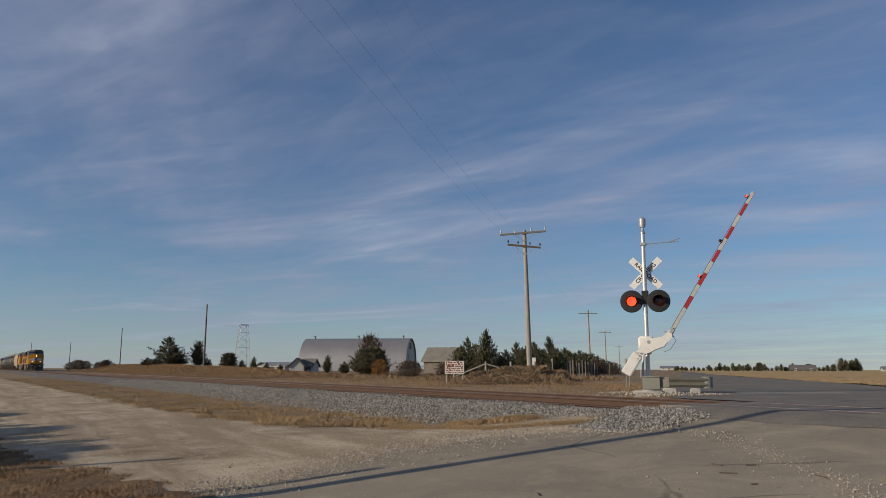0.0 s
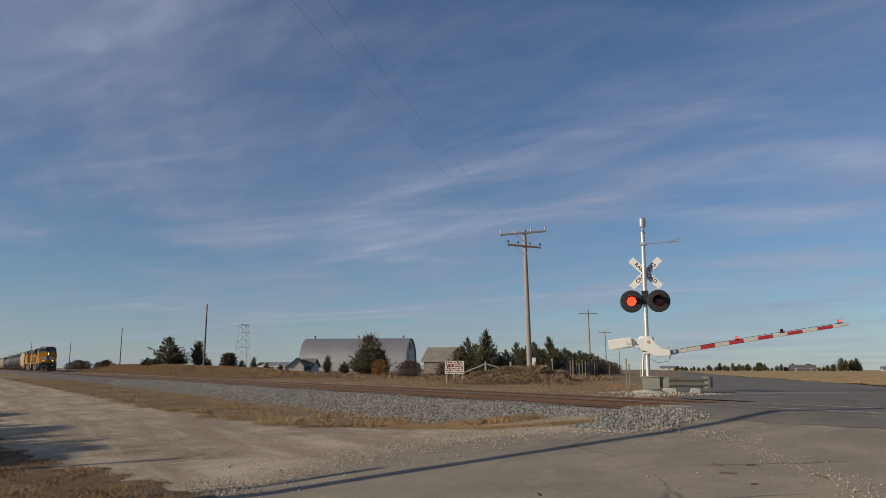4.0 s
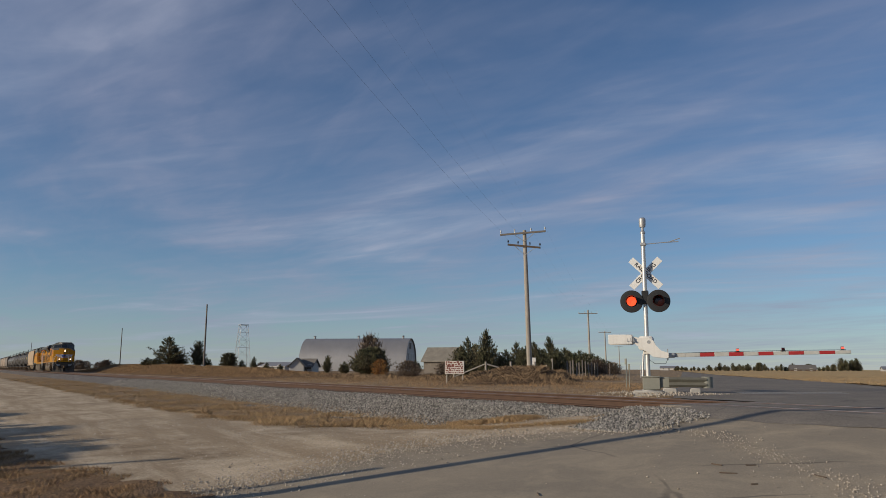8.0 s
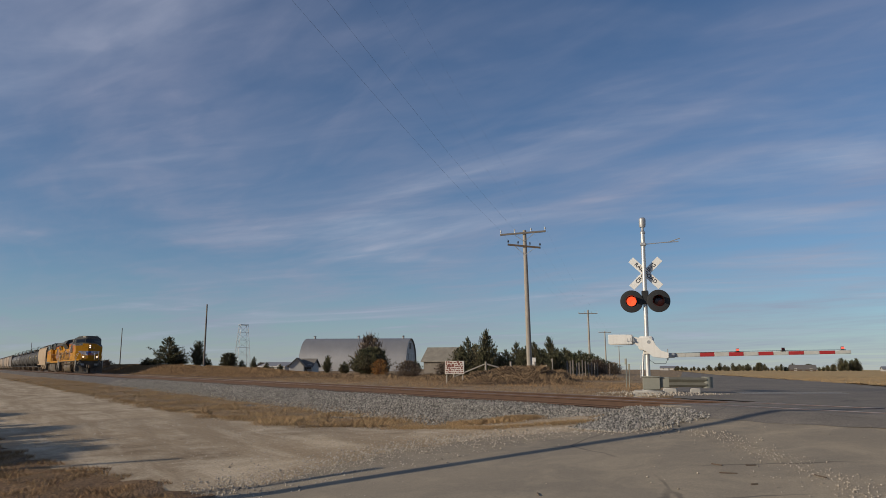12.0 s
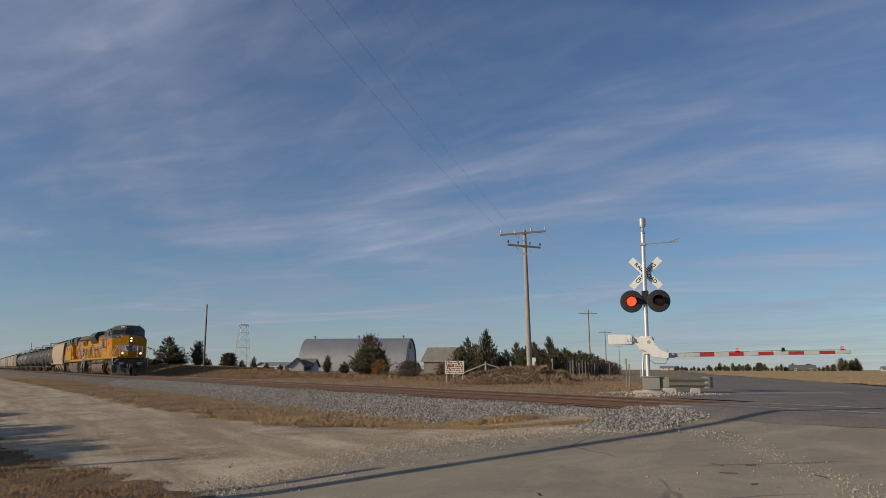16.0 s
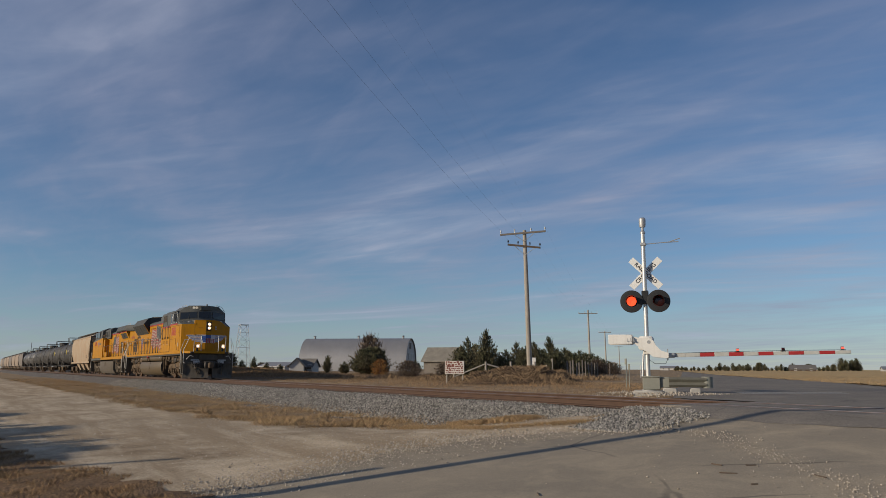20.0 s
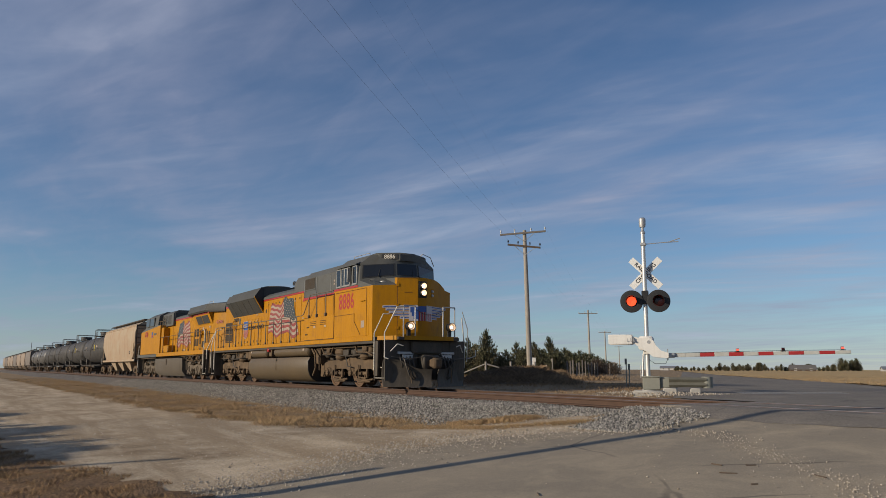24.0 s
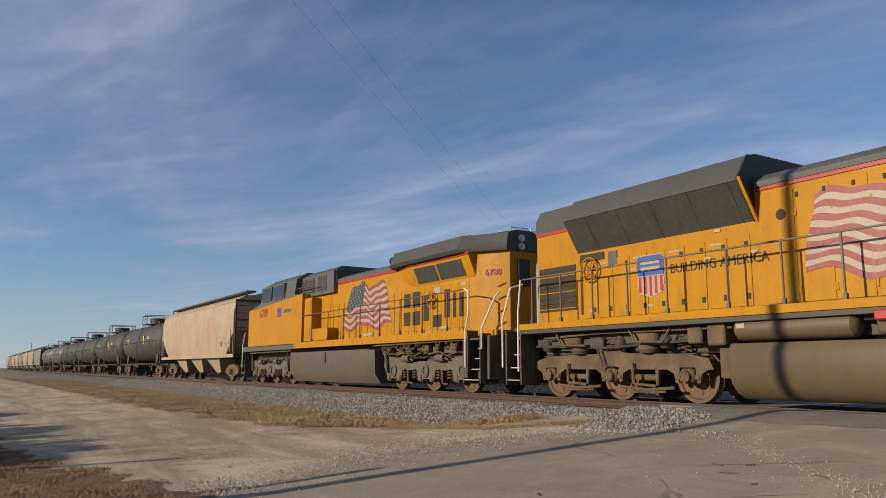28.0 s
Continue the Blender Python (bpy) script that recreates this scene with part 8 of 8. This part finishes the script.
    for a, b in ((37.77, 39.22), (39.42, 40.70)):
        f = part("window_frame", Geo().box(-b, -a, -1.53, -1.4, 3.72, 4.36, 0.01), LGREY, L)
        part("window_pane", Geo().box(-b + 0.06, -a - 0.06, -1.54, -1.4, 3.78, 4.30, 0.004), GLASS, f)
    part("lettering", letters("6780", 0.56, LRED, depth=0.003, bold=0.008), LRED, L, "red number", m=pose(-40.46, -1.506, 3.16))
    part("emblem_bars", Geo().box(-37.8, -36.9, -1.508, -1.5, 3.05, 3.2), LGREY, L)
    part("emblem_patch", Geo().box(-38.6, -38.1, -1.508, -1.5, 2.9, 3.3), E_BLUE, L)
    part("emblem_patch", Geo().box(-38.55, -38.15, -1.512, -1.508, 2.95, 3.08), LRED, L)
    # tank, ducts, rails
    ts = [(-1.46, 0.5), (-1.50, 1.32), (1.50, 1.32), (1.46, 0.5), (1.2, 0.16), (-1.2, 0.16)]
    part("fuel_tank", Geo().loft([[(-36.9, y * 0.97, z) for y, z in ts], [(-36.8, y, z) for y, z in ts], [(-29.75, y, z) for y, z in ts], [(-29.3, y * 0.9, 0.3 + (z - 0.3) * 0.97) for y, z in ts]]), TANKPALE, L, "pale grey dusty fuel tank")
    part("sight_gauge", Geo().box(-33.2, -33.1, -1.53, -1.5, 0.9, 1.28, 0.01), DUST, L)
    rng = random.Random(9)
    for k in range(16):
        q = 23.5 + 5.6 * rng.random()
        w, d, yy = 0.15 + 0.7 * rng.random(), 0.08 + 0.22 * rng.random(), -1.30 - 0.1 * rng.random()
        part("hose", Geo().tube([(-q, yy, 1.48), (-q - 0.25 * w, yy - 0.03, 1.46 - d), (-q - 0.7 * w, yy - 0.02, 1.46 - d * (0.6 + 0.6 * rng.random())), (-q - w, yy, 1.46)], 0.014 + 0.012 * rng.random(), 6), DUST if k % 3 else GREASE, L)
    for k in range(7):
        q, w = 23.5 + 0.78 * k + 0.3 * rng.random(), 0.12 + 0.3 * rng.random()
        part("equipment_case", Geo().box(-q - w, -q, -1.22 - 0.1 * rng.random(), -0.95, 1.14 + 0.12 * rng.random(), 1.48, 0.03), DUST if k % 2 else GREASE, L)
    part("pipe", Geo().tube([(-22.9, -1.42, 1.46), (-29.2, -1.42, 1.42)], 0.03), DUST, L)
    part("pipe", Geo().tube([(-37.0, -1.4, 1.4), (-42.5, -1.4, 1.38)], 0.03), DUST, L)
    low_truck(L, (24.25, 26.3, 28.35))
    low_truck(L, (38.25, 40.35, 42.35))
    handrail(L, [(36.2, 2.80), (23.5, 2.84)], (36.0, 34.6, 33.0, 31.6, 30.2, 28.7, 27.3, 25.9, 24.5), -1.48, 1.74, RAIL_SHADED)
    for y in (-1.55, 1.55):
        steps(L, 22.80, 23.55, y, (0.38, 0.66, 0.95, 1.22))
        part("grab_rail", Geo().tube([(-23.45, y, 0.7), (-23.45, y, 1.7), (-23.3, y, 2.2), (-23.3, y, 2.75), (-23.5, y, 2.85)], 0.024, 8), GRAB, L, "white grab rail")
        part("grab_rail", Geo().tube([(-22.85, y * 0.95, 1.2), (-22.68, y, 1.2), (-22.68, y, 1.72), (-22.5, y * 0.8, 2.55), (-22.5, y * 0.7, 2.7)], 0.024, 8), GRAB, L, "white grab rail")
    part("end_platform", Geo().box(-23.7, -22.5, -1.2, 1.2, 1.55, 1.70, 0.01), YEL, L)
    part("end_pilot", Geo().box(-22.65, -22.55, -1.4, 1.4, 0.4, 1.55, 0.02), DUST, L)
    for y in (-1.5, 1.5):
        part("grab_rail", Geo().tube([(-43.4, y, 0.7), (-43.4, y, 1.8), (-43.1, y, 2.4)], 0.024, 8), GRAB, L, "white grab rail")
        steps(L, 43.05, 43.5, y, (0.45, 0.8, 1.15), 0)
    part("nose_platform", Geo().box(-43.6, -42.9, -1.3, 1.3, 1.5, 1.62, 0.01), GREASE, L)
    coupler(L, 22.35, 1)
    coupler(L, 43.9, -1)
    hoses(L, -22.45, (-0.8, -0.6, 0.6, 0.8))
    return L


def freight_truck(car, s, turn):
    """Two-axle freight truck."""
    t = part("truck", Geo().box(-s - 0.25, -s + 0.25, -1.0, 1.0, 0.42, 0.75, 0.04), DUST, car, "rusty two-axle truck")
    for y in (-1, 1):
        prof = [(-1.15, 0.42), (-1.1, 0.62), (-0.55, 0.86), (0.55, 0.86), (1.1, 0.62), (1.15, 0.42), (0.85, 0.36), (0.5, 0.26), (-0.5, 0.26), (-0.85, 0.36)]
        part("side_frame", Geo().prism([(-s + a, z) for a, z in prof], "y", y * 0.96, y * 1.08), DUST, t)
        for q in (-0.14, 0.14):
            g = Geo()
            coil(g, -s + q, y * 1.1, 0.32, 0.62, 0.08, 3)
            part("spring", g, GREASE, t)
    for a in (-0.88, 0.88):
        wheelset(t, -s + a, 0.45, WS_CAR, turn)


def covered_hopper(s0, length, body_mat, label, detailed):
    """Covered hopper with curved sides, roof walk, ladders and discharge gates."""
    H = thing("hopper_car", pose(0, 0, 0), label, "hopper car", "freight cars of the train")
    a, b = s0 + 0.7, s0 + length - 0.7
    side_ = [(-1.42, 1.25), (-1.52, 1.9), (-1.58, 2.7), (-1.56, 3.6), (-1.42, 4.15), (-1.0, 4.42), (0, 4.52), (1.0, 4.42), (1.42, 4.15), (1.56, 3.6), (1.58, 2.7), (1.52, 1.9), (1.42, 1.25)]

    def ring(s, lift):
        return [(-s, y, max(z, lift)) for y, z in side_]
    part("body", Geo().loft([ring(a + 0.05, 2.6), ring(a + 0.8, 2.05), ring(a + 1.9, 1.25), ring(b - 1.9, 1.25), ring(b - 0.8, 2.05), ring(b - 0.05, 2.6)]), body_mat, H)
    part("roof_rim", Geo().box(-b + 0.05, -a - 0.05, -1.47, -1.40, 4.08, 4.18, 0.02), body_mat, H)
    part("side_sill", Geo().box(-b, -a, -1.55, -1.40, 1.22, 1.40, 0.02).box(-b, -a, 1.40, 1.55, 1.22, 1.40, 0.02), body_mat, H)
    part("centre_sill", Geo().box(-b - 0.3, -a + 0.3, -0.3, 0.3, 0.8, 1.15, 0.03), GREASE, H)
    w = part("roof_walk", Geo().box(-b, -a, -0.95, -0.45, 4.60, 4.68).box(-b, -a, -0.12, 0.12, 4.52, 4.58), GREASE, H, "dark roof walk")
    n = 12
    for k in range(n + 1):
        x = -a - (b - a) * k / n
        part("walk_post", Geo().box(x - 0.02, x + 0.02, -0.93, -0.89, 4.35, 4.67), GREASE, w)
    # open end frame with ladder
    for e, way in ((a, 1), (b, -1)):
        x = -e
        f = part("end_frame", Geo().box(x - 0.04, x + 0.04, -1.5, -1.42, 1.3, 4.2).box(x - 0.04, x + 0.04, 1.42, 1.5, 1.3, 4.2).box(x - 0.04, x + 0.04, -1.5, 1.5, 1.2, 1.4).box(x - 0.03, x + 0.03, -1.45, 1.45, 4.1, 4.2), GREASE, H)
        for k in range(7):
            part("ladder_rung", Geo().cyl((x, -1.45, 1.6 + 0.38 * k), (x, -0.9, 1.6 + 0.38 * k), 0.014, 0.014, 6), GREASE, f)
        part("corner_grab", Geo().tube([(x - 0.05 * way, -1.55, 1.5), (x - 0.05 * way, -1.55, 3.0)], 0.02).tube([(x - 0.5 * way, -1.56, 1.5), (x - 0.5 * way, -1.57, 3.0)], 0.02), body_mat, H)
        part("slope_sheet", Geo().loft([[(x, -1.35, 3.2), (x, 1.35, 3.2), (x - 0.06 * way, 1.35, 3.2), (x - 0.06 * way, -1.35, 3.2)], [(x - 2.6 * way, -1.35, 1.2), (x - 2.6 * way, 1.35, 1.2), (x - 2.66 * way, 1.35, 1.15), (x - 2.66 * way, -1.35, 1.15)]]), GREASE, H)
    m = 3
    span = (b - a - 5.6) / m
    for k in range(m):
        c = a + 2.8 + span * (k + 0.5)
        top = [(-c - span * 0.36, -1.30, 1.24), (-c + span * 0.36, -1.30, 1.24), (-c + span * 0.36, 1.30, 1.24), (-c - span * 0.36, 1.30, 1.24)]
        bot = [(-c - 0.42, -0.9, 0.42), (-c + 0.42, -0.9, 0.42), (-c + 0.42, 0.9, 0.42), (-c - 0.42, 0.9, 0.42)]
        part("discharge_hopper", Geo().loft([top, bot]), body_mat, H)
        part("gate_frame", Geo().box(-c - 0.6, -c + 0.6, -1.05, 1.05, 0.36, 0.44, 0.02).cyl((-c, -1.3, 0.42), (-c, -1.0, 0.42), 0.05, 0.05, 8), GREASE, H)
    if detailed:
        part("stencil_mark", Geo().box(-a - 2.4, -a - 2.05, -1.57, -1.54, 1.98, 2.08), CARGREY, H)
        part("stencil_mark", Geo().box(-a - 2.4, -a - 2.15, -1.56, -1.53, 1.84, 1.92), CARGREY, H)
    freight_truck(H, s0 + 2.3, detailed)
    freight_truck(H, s0 + length - 2.3, detailed)
    coupler(H, s0 + 0.25, 1)
    coupler(H, s0 + length - 0.25, -1)
    part("coupler_shank", Geo().box(-s0 - 0.6, -s0 - 0.1, -0.12, 0.12, 0.7, 0.95), GREASE, H)
    return H


def tank_car(s0, length, body_mat, label, detailed):
    T = thing("tank_car", pose(0, 0, 0), label, "tank car", "freight cars of the train")
    a, b = s0 + 0.95, s0 + length - 0.95
    L_ = b - a
    r = 1.46
    part("tank", Geo().lathe((-b, 0, 2.70), (1, 0, 0), [(0, 0.02), (0.03, 0.5), (0.12, 0.95), (0.30, 1.28), (0.55, r), (L_ - 0.55, r), (L_ - 0.30, 1.28), (L_ - 0.12, 0.95), (L_ - 0.03, 0.5), (L_, 0.02)], 40), body_mat, T)
    for k in range(1, 5):
        x = -b + L_ * k / 5
        part("weld_band", Geo().lathe((x - 0.02, 0, 2.70), (1, 0, 0), [(0, r + 0.004), (0.005, r + 0.008), (0.035, r + 0.008), (0.04, r + 0.004)], 40), body_mat, T)
    c = (a + b) / 2
    part("manway", Geo().lathe((-c, 0, 4.1), (0, 0, 1), [(0, 0.66), (0.42, 0.66), (0.44, 0.72), (0.52, 0.72), (0.56, 0.6), (0.60, 0.0)], 20).lathe((-c - 0.7, 0, 4.1), (0, 0, 1), [(0, 0.2), (0.3, 0.2), (0.31, 0)], 12).lathe((-c + 0.7, 0, 4.1), (0, 0, 1), [(0, 0.18), (0.3, 0.18), (0.31, 0)], 12), body_mat, T)
    p = part("platform", Geo().box(-c - 0.9, -c + 0.9, -1.1, 1.1, 4.12, 4.18, 0.01), GREASE, T, "dark top platform with railing")
    rail = Geo()
    for y in (-1.08, 1.08):
        rail.tube([(-c - 0.88, y, 4.18), (-c - 0.88, y, 4.86), (-c + 0.88, y, 4.86), (-c + 0.88, y, 4.18)], 0.028, 6).tube([(-c - 0.88, y, 4.54), (-c + 0.88, y, 4.54)], 0.02, 6).tube([(-c, y, 4.18), (-c, y, 4.86)], 0.022, 6)
    for x in (-c - 0.88, -c + 0.88):
        rail.tube([(x, -1.08, 4.86), (x, 1.08, 4.86)], 0.028, 6)
    part("platform_rail", rail, GREASE, p)
    part("ladder", Geo().tube([(-c - 0.25, -1.1, 4.15), (-c - 0.25, -1.56, 2.7), (-c - 0.25, -1.5, 1.0)], 0.022).tube([(-c + 0.25, -1.1, 4.15), (-c + 0.25, -1.56, 2.7), (-c + 0.25, -1.5, 1.0)], 0.022), GREASE, T)
    for e, way in ((s0 + 0.5, 1), (s0 + length - 0.5, -1)):
        x = -e
        part("stub_sill", Geo().box(x - 2.6 * way, x, -0.32, 0.32, 0.72, 1.12, 0.03), GREASE, T)
        part("saddle", Geo().box(x - 2.2 * way - 0.25, x - 2.2 * way + 0.25, -1.2, 1.2, 1.05, 1.7, 0.04), GREASE, T)
        part("end_sill", Geo().box(x - 0.12, x + 0.12, -1.45, 1.45, 1.0, 1.16, 0.02).tube([(x, -1.42, 1.1), (x, -1.42, 2.1), (x, 1.42, 2.1), (x, 1.42, 1.1)], 0.022), GREASE, T)
        freight_truck(T, e + 1.75 * way, detailed)
        coupler(T, e - 0.25 * way, way)
    part("grab_line", Geo().tube([(-b + 0.4, -1.5, 1.0), (-a - 0.4, -1.5, 1.0)], 0.025).tube([(-b + 0.4, -1.5, 1.35), (-b + 1.0, -1.56, 2.7), (-a - 1.0, -1.56, 2.7), (-a - 0.4, -1.5, 1.35)], 0.018), GREASE, T)
    part("running_board", Geo().box(-b + 0.2, -a - 0.2, -1.5, -1.2, 0.94, 0.99), GREASE, T)
    if detailed:
        for x0, x1, z0, z1 in ((-a - 4.4, -a - 3.4, 2.85, 3.05), (-b + 2.6, -b + 3.9, 2.9, 3.0), (-b + 2.6, -b + 3.7, 2.65, 2.75)):
            part("stencil_mark", Geo().box(x0, x1, -1.475, -1.45, z0, z1), F_WHITE, T)
        part("placard", Geo().box(-a - 5.9, -a - 5.55, -1.475, -1.44, 2.55, 3.15), YSTICK, T)
    return T


train_cars.append(lead_locomotive())
train_cars.append(trailing_locomotive())
train_cars.append(covered_hopper(44.2, 18.2, BEIGE, "rust-streaked beige covered hopper car", True))
s_at = 62.4
for k in range(6):
    shade = TANKBLACK if k < 4 else TANKGREY
    train_cars.append(tank_car(s_at, 17.3, shade, "black dusty tank car with top railing" if k < 4 else "grey dusty tank car with top railing", k < 2))
    s_at += 17.3
for k in range(8):
    train_cars.append(covered_hopper(s_at, 18.6, CARTAN if k % 3 else CARGREY, "tan weathered covered hopper car" if k % 3 else "grey weathered covered hopper car", False))
    s_at += 18.6


# ---- motion ----
FRONT = [(0.0, -192.5), (3.0, -170.3), (8.0, -133.5), (12.5, -100.6), (17.0, -68.7), (21.5, -38.0), (25.0, -14.19), (28.0, 6.22)]


def front_x(t):
    """X of the leading coupler."""
    return lerp(t, [r[0] for r in FRONT], [r[1] for r in FRONT])


def swing_rows(on_when):
    """Turns of a lens carrier about the upright: 0 degrees shows its lit face, 180 its dark back."""
    rows, a = [], 0.0 if on_when(0.0) else 180.0
    state = on_when(0.0)
    rows.append((0.0, a))
    t = 1 / 30
    while t < 28.0:
        if on_when(t) != state:
            state = on_when(t)
            for q in range(1, 4):
                rows.append((t + (q - 1) / 30, a + 60 * q))
            rows.insert(-3, (t - 1 / 30, a))
            a += 180
            t += 3 / 30
        t += 1 / 30
    rows.append((28.0, a))
    return rows


def left_on(t):
    k = math.floor((t - 0.068) / 0.671)
    return k % 2 == 1


def motions():
    for car in train_cars:
        walk(car, [(t, pose(x, 0, 0)) for t, x in FRONT])
    steps_t = [k / 10 for k in range(281)]
    for w, r in wheelsets:
        base = w.matrix_basis.copy()
        walk(w, [(t, base @ pose(0, 0, 0, 0, math.degrees((front_x(t) - front_x(0)) / r) % 360, 0)) for t in steps_t])
    arm = [(0, 57.5), (1, 41.8), (2, 28.1), (3, 16.8), (3.5, 12.4), (4, 8.2), (4.5, 4.6), (5.0, 1.6), (5.4, 0.0), (6.0, 0.0), (28.0, 0.0)]
    walk(gate, [(t, GATE_PIVOT @ pose(0, 0, 0, 0, -a, 0)) for t, a in arm])
    for lens, rule in ((flashers[0], left_on), (flashers[1], lambda t: not left_on(t)), (markers[0], left_on), (markers[1], lambda t: not left_on(t))):
        base = lens.matrix_basis.copy()
        walk(lens, [(t, base @ pose(0, 0, 0, 0, 0, a)) for t, a in swing_rows(rule)])


motions()
